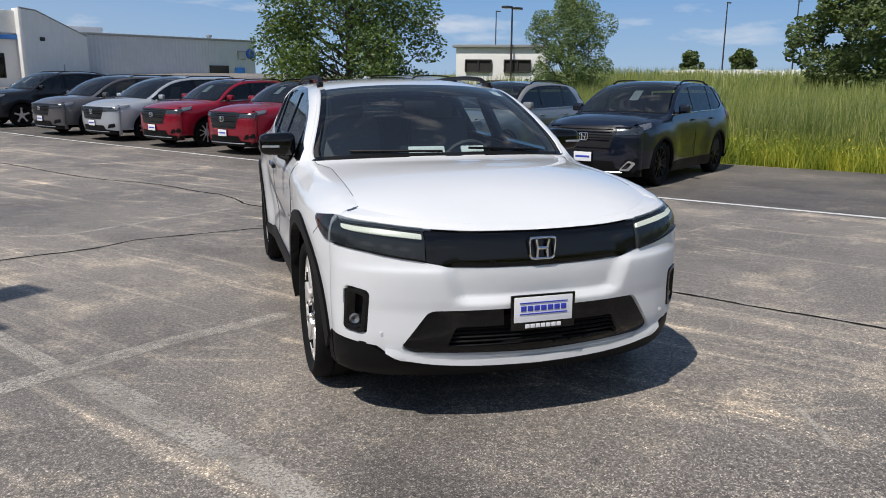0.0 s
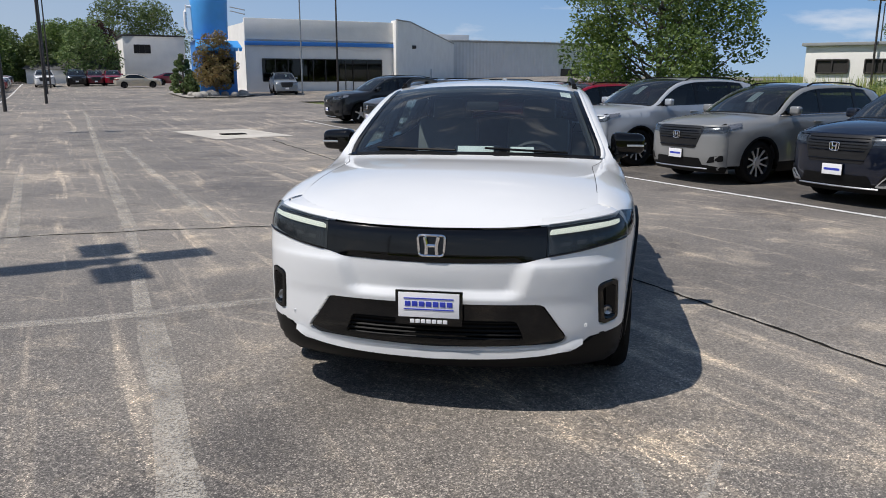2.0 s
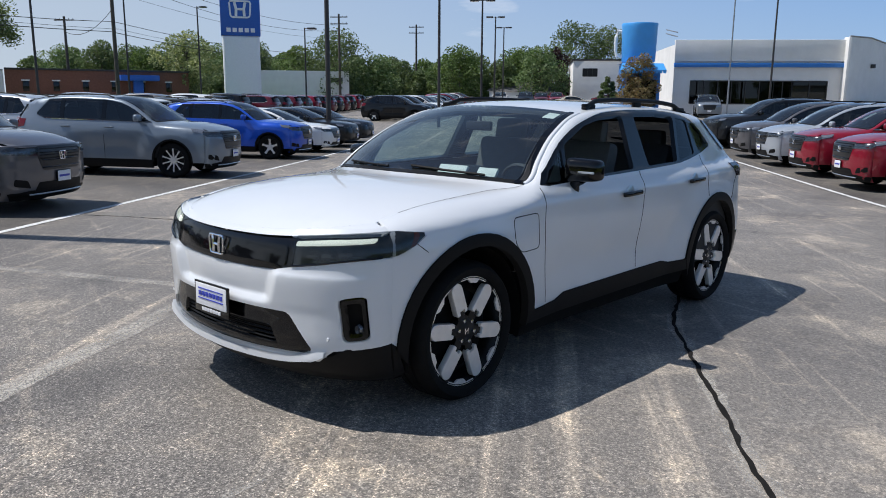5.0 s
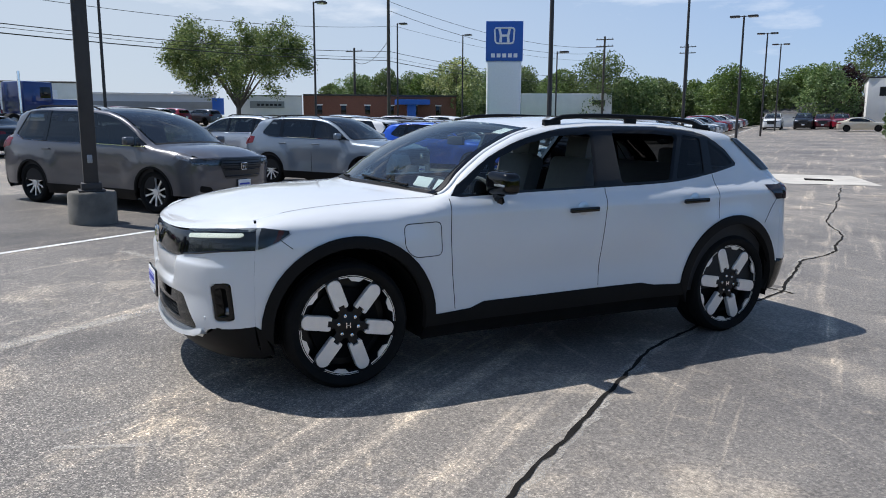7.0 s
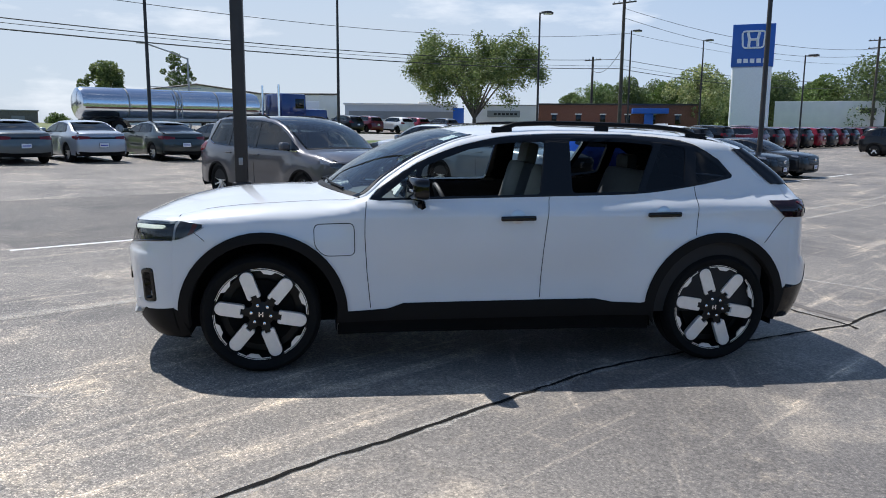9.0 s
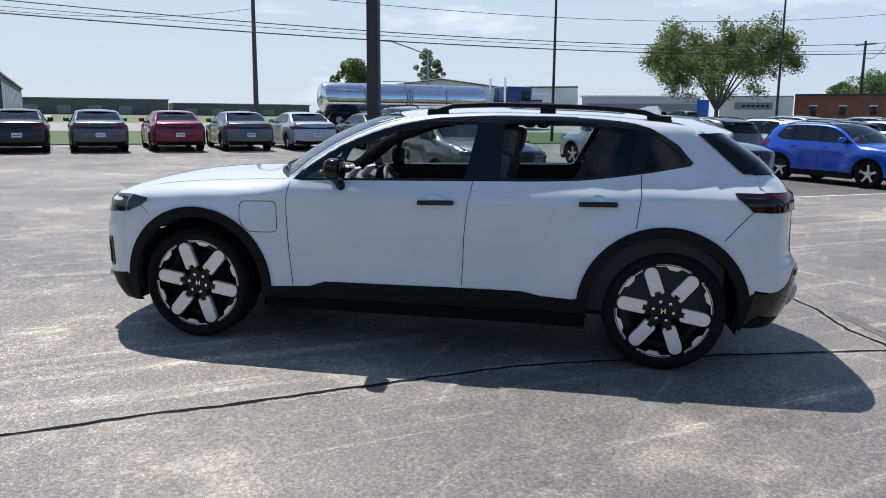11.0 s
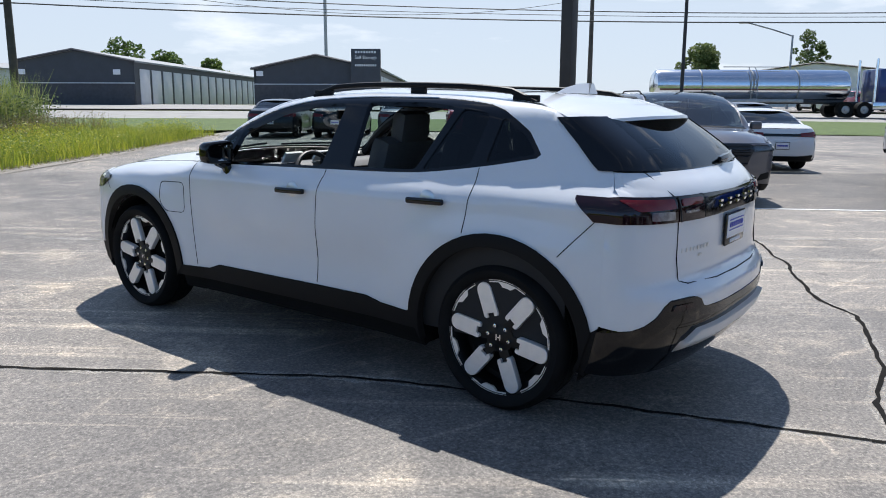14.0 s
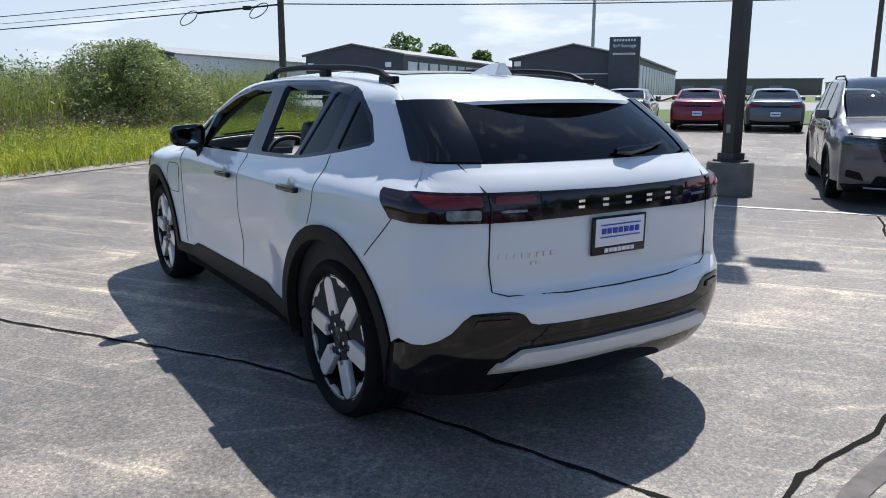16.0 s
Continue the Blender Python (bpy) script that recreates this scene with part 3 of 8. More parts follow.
def hero_car():
    """The white electric SUV in the middle of the lot."""
    S = MAIN
    car = empty("white_suv", Matrix(), "pearl white electric SUV with black cladding, windows down, on asphalt", "car")
    RA, RI, WZ = 0.527, 0.462, 0.385

    def flanked(name, outer, holes, off, rim, du, dv, mat, label="", parent=None):
        for sg in (1, -1):
            f = lambda y, z, o, sg=sg: (lambda v: Vector((v.x * sg, v.y, v.z)))(S.side(y, z, o))
            ob = part(name, bent_patch(outer, holes, f, off, rim, du, dv), mat, parent or car, label)
        return ob

    cf, cr = S.yfw + 0.02, S.yrw - 0.015

    def arch_top(c, r, z0, z1):
        """Over the wheel from front (low y) to rear."""
        a0 = 180 - math.degrees(math.asin((z0 - WZ) / r))
        a1 = math.degrees(math.asin((z1 - WZ) / r))
        return arc(c, WZ, r, a0, a1, 22)

    belt = [(-0.87, 1.105), (-0.5, 1.118), (0.32, 1.142), (0.92, 1.163), (1.37, 1.22), (1.66, 1.275)]
    dtop = [(-0.90, 1.11), (-0.75, 1.215), (-0.51, 1.362), (-0.2, 1.476), (0.1, 1.525), (0.55, 1.543), (0.91, 1.543), (1.26, 1.522), (1.46, 1.475), (1.61, 1.385), (1.68, 1.295)]
    dlo = smooth_line(belt, 24) + smooth_line(dtop[::-1], 30)[:-1]
    # white flank
    low = [(S.frz(0.425), 0.425), (-2.05, 0.40)] + arch_top(cf, RA, 0.39, 0.40)
    low += [(-0.86, 0.405), (-0.74, 0.41), (-0.64, 0.445), (0.28, 0.456), (0.66, 0.458), (0.78, 0.435), (0.98, 0.43)] + arch_top(cr, RA, 0.43, 0.50) + [(2.05, 0.508), (S.rez(0.53), 0.525), (S.rez(0.60), 0.60)]
    rear_e = [(S.rez(z), z) for z in (0.7, 0.8, 0.9, 1.0, 1.08, 1.14)] + [(S.rez(z) + 0.002, z + 0.002) for z in np.linspace(1.16, 1.465, 16)]
    topl = [(y, S.topf(y) + 0.002) for y in np.linspace(1.74, -2.03, 70)]
    front_e = [(S.frz(z), z) for z in (0.965, 0.93, 0.87, 0.8, 0.7, 0.6, 0.5)]
    outline = low + rear_e + topl + front_e
    body = flanked("body_side", outline, [dlo], 0, 0.03, 0.08, 0.022, M_WHITE, "pearl white body side")
    flanked("flank_lining", [(max(-1.0, min(1.9, y)), z) for y, z in [(-1.0, 0.35), (1.9, 0.35), (1.9, 1.2), (1.74, 1.46)] + [(y, S.topf(y) - 0.01) for y in np.linspace(1.7, -0.9, 30)]], [dlo], -0.045, 0, 0.15, 0.12, M_LINER, "dark cabin lining")
    # nose
    nb = [(x, 0.34) for x in np.linspace(-0.70, 0.70, 12)]
    zb = pchip([(0, 0.752), (0.40, 0.760), (0.47, 0.778), (0.70, 0.815), (0.86, 0.846), (0.93, 0.852)])
    zt = pchip([(0, 0.924), (0.30, 0.928), (0.53, 0.940), (0.75, 0.960), (0.93, 0.973)])
    xs = np.linspace(-1, 1, 41)
    edge = lambda z: S.flank(S.frz(z), z)
    e_r = [(edge(z), z) for z in (0.425, 0.5, 0.58, 0.66, 0.74, 0.79, 0.825, 0.846)]
    intake = rounded([(-0.52, 0.568), (0.52, 0.568), (0.645, 0.388), (0.60, 0.357), (0.0, 0.335), (-0.60, 0.357), (-0.645, 0.388)], 0.03, 3)
    fog = rounded([(0.765, 0.655), (0.845, 0.675), (0.852, 0.455), (0.775, 0.44)], 0.025, 3)
    bumper = [(-0.80, 0.405), (-0.74, 0.395), (-0.66, 0.33), (0.0, 0.29), (0.66, 0.33), (0.74, 0.395), (0.80, 0.405)] + e_r + [(float(u), zb(abs(u))) for u in np.linspace(0.88, -0.88, 45)] + [(-x, z) for x, z in e_r[::-1]]
    part("front_bumper", bent_patch(bumper, [intake, fog, [(-x, z) for x, z in fog[::-1]]], S.nose, 0, 0.03, 0.025, 0.02), M_WHITE, car, "white front bumper")
    gp = part("grille_panel", bent_patch([(float(u), zb(abs(u)) + 0.004) for u in np.linspace(-0.53, 0.53, 31)] + [(float(u), zt(abs(u)) - 0.004) for u in np.linspace(0.53, -0.53, 31)], [], S.nose, -0.012, 0.03, 0.08, 0.04), M_GLOSSBLACK, car, "gloss black blanked grille panel")
    part("grille_inset", bent_patch(rounded([(-0.50, 0.793), (0.50, 0.793), (0.50, 0.892), (-0.50, 0.892)], 0.02, 2), [], S.nose, -0.004, 0.02, 0.08, 0.04), M_GLOSSBLACK, gp)
    emblem(car, (0, S.nose_y(0, 0.845) - 0.012, 0.842), 0, 0.115)
    for sg in (-1, 1):
        mp = lambda x, z, o, sg=sg: (lambda v: Vector((v.x * sg, v.y, v.z)))(S.nose(x, z, o))
        ms = lambda y, z, o, sg=sg: (lambda v: Vector((v.x * sg, v.y, v.z)))(S.side(y, z, o))

        def corner_lamp(off_n, off_s, rim, k0=0.0, lo_f=0.0, hi_f=1.0, tip=-1.895, sg=sg):
            """A band round the front corner, tapering to a tip on the flank."""
            cols = []
            for k in np.linspace(k0, 1, 16):
                col = []
                for f in np.linspace(lo_f, hi_f, 7):
                    xa = 0.535 + (0.885 - 0.535) * k
                    z = zb(xa) + 0.004 + (zt(xa) - zb(xa) - 0.006) * f
                    x = 0.535 + (edge(z) - 0.003 - 0.535) * k
                    col.append(Vector((x, S.nose_y(x, z), z)) + skin_point(S.nose, x, z)[1] * off_n)
                cols.append(col)
            for k in np.linspace(0.12, 1, 9):
                col = []
                for f in np.linspace(lo_f, hi_f, 7):
                    lo, hi = 0.853 + 0.085 * k ** 1.4, 0.971 - 0.016 * k
                    z = lo + (hi - lo) * f
                    y0 = S.frz(z)
                    y = y0 + (tip - y0) * k
                    col.append(Vector((S.flank(y, z) + off_s, y, z)))
                cols.append(col)
            rimmed = [[p + Vector((-0.4 * rim, rim, 0)) for p in (c[0],)] + c + [c[-1] + Vector((-0.4 * rim, rim, 0))] for c in cols]
            end = [p - Vector((rim, -0.002, 0)) for p in rimmed[-1]]
            grid = [[Vector((p.x * sg, p.y, p.z)) for p in c] for c in rimmed + [end]]
            return grid_mesh(grid if sg > 0 else [c[::-1] for c in grid])

        lamp = part("headlight", corner_lamp(-0.022, 0.003, 0.0), M_LAMPDARK, car, "slim LED headlight, lit")
        part("side_marker", bent_patch(rounded([(-1.985, 0.884), (-1.95, 0.899), (-1.918, 0.940), (-1.945, 0.945)], 0.008, 2), [], ms, 0.006, 0.004, 0.04, 0.03), M_AMBER, lamp, "amber side marker")
        part("lens", corner_lamp(0.002, 0.009, 0.015), M_LAMPGLASS, lamp)
        part("lamp_rim", tube([mp(x, zb(x) + 0.006, 0.003) for x in np.linspace(0.54, 0.88, 14)], 0.005, 5), M_GLOSSBLACK, lamp)
        part("light_bar", bent_patch(rounded([(0.545, 0.893), (0.70, 0.911), (0.845, 0.929), (0.845, 0.946), (0.70, 0.934), (0.545, 0.917)], 0.006, 2), [], mp, -0.006, 0.015, 0.05, 0.02), M_DRL, lamp, "glowing white light bar")
        for k in range(3):
            xx = 0.60 + k * 0.075
            part("projector", bent_patch(rounded([(xx, 0.836 + k * 0.009), (xx + 0.045, 0.841 + k * 0.009), (xx + 0.045, 0.860 + k * 0.009), (xx, 0.855 + k * 0.009)], 0.008, 2), [], mp, -0.02, 0.01, 0.05, 0.03), M_REVLENS, lamp)
        part("lamp_brow", bent_patch([(float(u), zt(u) - 0.003) for u in np.linspace(0.50, 0.86, 18)] + [(edge(z) - 0.002, z) for z in (0.972, 0.978, 0.985, 0.992)] + [(float(u), 0.955 + 0.038 * (u / 0.86) ** 2.4) for u in np.linspace(0.80, 0.50, 16)], [], mp, -0.004, 0.02, 0.03, 0.012), M_WHITE, car)
        fg = part("fog_vent", bent_patch(fog, [], mp, -0.06, 0, 0.05, 0.05), M_CLAD, car, "black vertical bumper vent")
        part("vent_lining", bent_patch(rounded([(0.772, 0.648), (0.839, 0.666), (0.846, 0.463), (0.783, 0.449)], 0.02, 3), [rounded([(0.783, 0.632), (0.830, 0.645), (0.836, 0.478), (0.794, 0.466)], 0.016, 3)], mp, 0.004, 0.06, 0.05, 0.05), M_GLOSSBLACK, fg)
        part("fog_lamp", lathe([(0, 0.002), (-0.006, 0.02), (0.01, 0.026)], 14, "y", at=(sg * 0.825, S.nose_y(0.825, 0.50) + 0.03, 0.505)), M_LAMPGREY, fg)
        part("parking_sensor", lathe([(-0.003, 0.002), (-0.003, 0.009), (0.004, 0.010)], 12, "y", at=(sg * 0.72, S.nose_y(0.72, 0.455), 0.455)), M_WHITE, car)
    it = part("lower_grille", bent_patch(intake, [], S.nose, -0.09, 0, 0.1, 0.06), M_CLAD, car, "black lower air intake")
    part("intake_surround", bent_patch(rounded([(-0.514, 0.563), (0.514, 0.563), (0.637, 0.390), (0.594, 0.362), (0.0, 0.34), (-0.594, 0.362), (-0.637, 0.390)], 0.028, 3), [rounded([(-0.40, 0.485), (0.40, 0.485), (0.44, 0.385), (0.0, 0.365), (-0.44, 0.385)], 0.02, 3)], S.nose, -0.012, 0.07, 0.08, 0.04), M_GLOSSBLACK, it)
    for k in range(5):
        z = 0.388 + k * 0.021
        part("grille_slat", tube([(x, S.nose_y(x, z) + 0.035, z) for x in np.linspace(-0.425, 0.425, 15)], 0.0065, 5), M_CLAD, it)
    lip_up = pchip([(0, 0.326), (0.3, 0.332), (0.5, 0.344), (0.60, 0.364), (0.66, 0.384), (0.71, 0.392)])
    lip_lo = pchip([(0, 0.29), (0.3, 0.298), (0.5, 0.312), (0.66, 0.343), (0.71, 0.365)])
    xs = [float(x) for x in np.linspace(-0.705, 0.705, 50)]
    lip = [(x, lip_lo(abs(x))) for x in xs] + [(x, lip_up(abs(x))) for x in xs[::-1]]
    part("skid_strip", bent_patch(lip, [], lambda x, z, o: S.nose(x, z, o + 0.6 * max(0.0, min(0.04, lip_up(min(0.71, abs(x))) - z))), 0.014, 0.04, 0.05, 0.012), M_SKID, car, "bright silver skid strip")
    ch = [(-edge(0.25), 0.225), (0, 0.215), (edge(0.25), 0.225), (edge(0.42), 0.425), (0.78, 0.408), (0.735, 0.37), (0.62, 0.322), (0.3, 0.30), (0, 0.295), (-0.3, 0.30), (-0.62, 0.322), (-0.735, 0.37), (-0.78, 0.408), (-edge(0.42), 0.425)]
    part("chin", bent_patch(ch, [], S.nose, 0.0, 0.05, 0.08, 0.05), M_CLAD, car, "black lower bumper")
    # hood, cowl, windscreen, roof
    part("hood", surf(S.hood, 30, 22, v0=0.0), M_WHITE, car, "white bonnet")
    us = np.linspace(-1.0, 1.0, 61)
    rows = [[S.hood(u, 0.0) for u in us]]
    grow = edge(0.966) - S.hood(1.0, 0.0).x
    for d, dy in ((0.35, 0.003), (0.75, 0.003), (1.0, 0.0), (1.15, -0.02)):
        row = []
        for u, p in zip(us, rows[0]):
            xb = p.x + math.copysign(grow * max(0.0, (abs(u) - 0.6) / 0.4) ** 1.5, u)
            z1 = zt(min(abs(xb), 0.93)) - 0.003
            row.append(Vector((p.x + (xb - p.x) * min(1.0, d), p.y + (S.nose_y(xb, z1) - p.y) * d - dy, p.z + (z1 - p.z) * min(1.0, d))))
        rows.append(row)
    part("hood_lip", grid_mesh(rows[::-1]), M_WHITE, car)
    for sg in (-1, 1):
        part("hood_edge", surf(S.hood, 3, 30, sg * 0.95, sg * 1.025, 0.0, 1.0, -0.004), M_WHITE, car)
        part("hood_seam", tube([S.hood(sg * 0.995, v, -0.001) for v in np.linspace(0.14, 0.99, 26)], 0.0022, 5), M_SEAM, car)
        for line, w in (
            ([(-0.885, 1.10), (-0.895, 1.0), (-0.895, 0.88), (-0.88, 0.65), (-0.855, 0.42)], 0.0026), ([(0.325, 1.14), (0.30, 0.98), (0.285, 0.8), (0.275, 0.47)], 0.0026),
            ([(1.365, 1.215), (1.368, 1.1), (1.355, 0.98), (1.345, 0.895)], 0.0026), ([(2.03, 1.015), (1.95, 0.93), (1.87, 0.84)], 0.0028), ([(-1.95, 0.91), (-1.88, 0.855)], 0.002)):
            fine = [(y0 + (y1 - y0) * k / 5, z0 + (z1 - z0) * k / 5) for (y0, z0), (y1, z1) in zip(line, line[1:]) for k in range(6)]
            part("panel_gap", tube([Vector((sg * S.flank(y, z), y, z)) for y, z in fine], w, 5), M_SEAM, car)
    port = rounded([(-1.215, 0.962), (-0.965, 0.970), (-0.957, 0.765), (-1.15, 0.762), (-1.212, 0.825)], 0.04, 5)
    part("charge_flap_seam", tube([Vector((S.flank(y, z), y, z)) for y, z in port + port[:1]], 0.0028, 5), M_SEAM, car)
    part("cowl", surf(S.screen, 24, 3, -0.985, 0.985, 0.0, 0.055, 0.004), M_CLAD, car, "black wiper cowl")
    part("windscreen", surf(S.screen, 28, 16, -0.97, 0.97, 0.04, 0.99, 0.003), M_SCREENGLASS, car, "clear windscreen").visible_shadow = False
    for a in (-1, 1):
        part("screen_edge", surf(S.screen, 2, 16, a * 0.97, a * 0.925, 0.0, 1.0, 0.006), M_GLOSSBLACK, car)
        part("windscreen_pillar", tube([S.screen(a * 0.985, v, -0.012) for v in np.linspace(0.03, 1.03, 26)], 0.019, 10), M_WHITE, car)
    for a in (-1, 1):
        part("pillar_lining", tube([S.screen(a * 0.94, v, -0.035) for v in np.linspace(0.05, 1.02, 20)], 0.035, 8), M_LINER, car)
    part("header_lining", tube([S.screen(u, 0.985, -0.04) for u in np.linspace(-0.94, 0.94, 20)], 0.03, 8), M_LINER, car)
    part("roof", surf(S.roof, 26, 22), M_WHITE, car, "white roof")
    part("headliner", surf(S.roof, 12, 8, off=-0.05), M_LINER, car)
    part("sunroof", surf(S.roof, 14, 10, -0.66, 0.66, 0.36, 0.72, 0.004), M_GLOSSBLACK, car, "dark glass sunroof")
    # side glass surround
    holes = {
        "quarter_light": [(-0.80, 1.125), (-0.60, 1.128), (-0.545, 1.325)],
        "front": [(-0.575, 1.132), (0.27, 1.158), (0.335, 1.515), (0.06, 1.502), (-0.2, 1.452), (-0.5, 1.34)],
        "rear": [(0.49, 1.168), (0.96, 1.182), (1.12, 1.505), (0.9, 1.522), (0.50, 1.522)],
        "rear_fixed": [(1.00, 1.185), (1.30, 1.228), (1.345, 1.48), (1.165, 1.500)],
        "rear_quarter": [(1.385, 1.24), (1.62, 1.29), (1.645, 1.30), (1.58, 1.375), (1.44, 1.462), (1.42, 1.46)],
    }
    holes = {k: rounded(v, 0.03, 3) for k, v in holes.items()}
    flanked("window_frame", dlo, list(holes.values()), -0.006, 0.035, 0.12, 0.08, M_GLOSSBLACK, "black window surround")
    for k in ("quarter_light", "rear_fixed", "rear_quarter"):
        flanked("side_window", holes[k], [], -0.014, 0, 0.12, 0.08, M_GLASS if k == "quarter_light" else M_PRIVACY, "dark privacy glass" if k != "quarter_light" else "")
    for k in ("front", "rear"):
        part("side_window", bent_patch(holes[k], [], lambda y, z, o: (lambda v: Vector((-v.x, v.y, v.z)))(S.side(y, z, o)), -0.014, 0, 0.12, 0.08), M_GLASS, car).visible_shadow = False
    # cladding
    for c, z0, z1, z2, z3 in ((cf, 0.30, 0.34, 0.39, 0.40), (cr, 0.34, 0.30, 0.43, 0.50)):
        outer = arch_top(c, RA, z2, z3)
        inner = arch_top(c, RI, z0 if c < 0 else z1 - 0.02, z1 - 0.02 if c < 0 else z1)
        flanked("wheel_arch_trim", outer + inner[::-1], [], 0.014, 0.05, 0.12, 0.1, M_CLAD, "black wheel arch cladding")
        for sg in (-1, 1):
            liner = bmesh.new()
            rows = [[(sg * x, c + (RI + 0.005) * math.cos(a), WZ - 0.02 + (RI + 0.005) * math.sin(a)) for a in np.linspace(-0.25, math.pi + 0.25, 20)] for x in (0.93, 0.55)]
            grid_mesh(rows, liner)
            grid_mesh([rows[1], [(sg * 0.55, c, WZ)] * 20], liner)
            part("arch_liner", liner, M_UNDER, car)
    flanked("rocker", [(-1.05, 0.33), (1.06, 0.345), (1.04, 0.44), (0.98, 0.43), (0.78, 0.435), (0.66, 0.458), (0.28, 0.456), (-0.64, 0.445), (-0.74, 0.41), (-0.86, 0.405), (-1.03, 0.40)], [], 0.010, 0.03, 0.12, 0.06, M_CLAD, "black rocker cladding")
    flanked("sill", [(-1.06, 0.22), (1.07, 0.22), (1.06, 0.35), (-1.05, 0.335)], [], -0.03, 0.08, 0.15, 0.1, M_UNDER)
    flanked("front_corner_trim", [(S.frz(0.25), 0.235), (-1.98, 0.25), (-2.02, 0.33), (-2.02, 0.40), (-2.05, 0.402), (S.frz(0.42), 0.427)], [], 0.003, 0.04, 0.06, 0.06, M_CLAD)
    flanked("rear_corner_trim", [(1.96, 0.30), (S.rez(0.3), 0.28), (S.rez(0.42), 0.42), (S.rez(0.525), 0.525), (2.055, 0.51), (2.035, 0.50), (2.01, 0.42)], [], 0.003, 0.04, 0.06, 0.06, M_CLAD)
    # tail
    te = lambda z: S.flank(S.rez(z), z)

    def wrapped(sg, zs, y_out, x_in, off, n1=6, n2=14, rim=0.02):
        """A band round the rear corner: from y_out(z) on the flank to x_in(z) on the tail, with a turned-in edge."""
        rows = []
        for z in zs:
            row = []
            for k in range(n1):
                y = y_out(z) + (S.rez(z) - 0.004 - y_out(z)) * k / (n1 - 1)
                row.append((Vector((S.flank(y, z), y, z)), Vector((1, 0.25 + 0.5 * k / n1, 0.2)).normalized()))
            for k in range(1, n2 + 1):
                x = te(z) + (x_in(z) - te(z)) * (k / n2) ** 1.6
                row.append((Vector((x, S.tail_y(x, z), z)), skin_point(S.tail, x, z)[1]))
            rows.append(row)
        inner = lambda row, d: [p + n * d for p, n in row]
        grid = [inner(rows[0], off - rim)] + [inner(r, off) for r in rows] + [inner(rows[-1], off - rim)]
        grid = [[r[0] - Vector((rim, -0.002, 0))] + r + [r[-1] - Vector((0, rim, 0))] for r in grid]
        grid = [[Vector((p.x * sg, p.y, p.z)) for p in r] for r in grid]
        return grid_mesh(grid if sg < 0 else [r[::-1] for r in grid])

    zbump = pchip([(0, 0.595), (0.49, 0.605), (0.53, 0.65), (0.60, 0.67), (0.74, 0.665), (0.81, 0.57), (0.86, 0.532), (0.91, 0.525)])
    tl = [(float(u), zbump(abs(u))) for u in np.linspace(-0.885, 0.885, 61)] + [(te(z) + 0.003, z) for z in (0.54, 0.6, 0.7, 0.8, 0.9, 1.0, 1.06, 1.1, 1.14, 1.18, 1.22, 1.232)] + [(-te(z) - 0.003, z) for z in (1.232, 1.22, 1.18, 1.14, 1.1, 1.06, 1.0, 0.9, 0.8, 0.7, 0.6, 0.54)]
    part("tailgate", bent_patch(tl, [], S.tail, 0, 0.02, 0.02, 0.04), M_WHITE, car, "white tailgate and bumper skin")
    zl0, zl1 = pchip([(0, 1.02), (0.6, 1.015), (0.95, 1.012)]), pchip([(0, 1.12), (0.45, 1.125), (0.95, 1.125)])
    bar = part("tail_panel", bent_patch([(float(u), zl0(abs(u))) for u in np.linspace(-0.42, 0.42, 21)] + [(float(u), zl1(abs(u))) for u in np.linspace(0.42, -0.42, 21)], [], S.tail, 0.012, 0.03, 0.08, 0.05), M_GLOSSBLACK, car, "gloss black panel between the tail lamps")
    for i, x in enumerate((0.225, 0.09, -0.045, -0.175, -0.30)):
        lt = bmesh.new()
        for a in (-1, 1):
            box_mesh((0.034, 0.006, 0.011), (x, S.tail_y(x, 1.07) + 0.014, 1.068 + a * 0.012), 0, bm=lt)
        part("badge_bar", lt, M_CHROME, bar, "small chrome badge shape")
    for sg in (-1, 1):
        mt = lambda x, z, o, sg=sg: (lambda v: Vector((v.x * sg, v.y, v.z)))(S.tail(x, z, o))
        ms = lambda y, z, o, sg=sg: (lambda v: Vector((v.x * sg, v.y, v.z)))(S.side(y, z, o))
        tip = pchip([(1.015, 2.025), (1.05, 1.988), (1.10, 1.932), (1.118, 1.918), (1.127, 1.92)])
        tlp = part("tail_lamp", wrapped(sg, np.linspace(1.015, 1.127, 8), tip, lambda z: 0.425, 0.010), M_TAILDARK, car, "smoked red tail lamp")
        part("red_strip", bent_patch(rounded([(0.45, 1.086), (0.62, 1.084), (0.62, 1.114), (0.45, 1.114)], 0.01, 2), [], mt, 0.016, 0.01, 0.05, 0.03), M_TAILRED, tlp)
        part("red_block", bent_patch(rounded([(0.67, 1.076), (0.83, 1.070), (0.86, 1.114), (0.67, 1.115)], 0.01, 2), [], mt, 0.016, 0.01, 0.03, 0.03), M_TAILRED, tlp)
        part("clear_bar", bent_patch(rounded([(0.49, 1.052), (0.60, 1.052), (0.60, 1.062), (0.49, 1.062)], 0.004, 2), [], mt, 0.016, 0.006, 0.05, 0.03), M_LAMPGREY, tlp)
        part("reverse_lamp", bent_patch(rounded([(0.68, 1.028), (0.79, 1.028), (0.79, 1.066), (0.68, 1.066)], 0.008, 2), [], mt, 0.017, 0.008, 0.05, 0.03), M_LAMPGREY, tlp)
        part("lamp_gap", tube([mt(0.645, z, 0.016) for z in (1.015, 1.05, 1.09, 1.128)], 0.004, 5), M_SEAM, tlp)
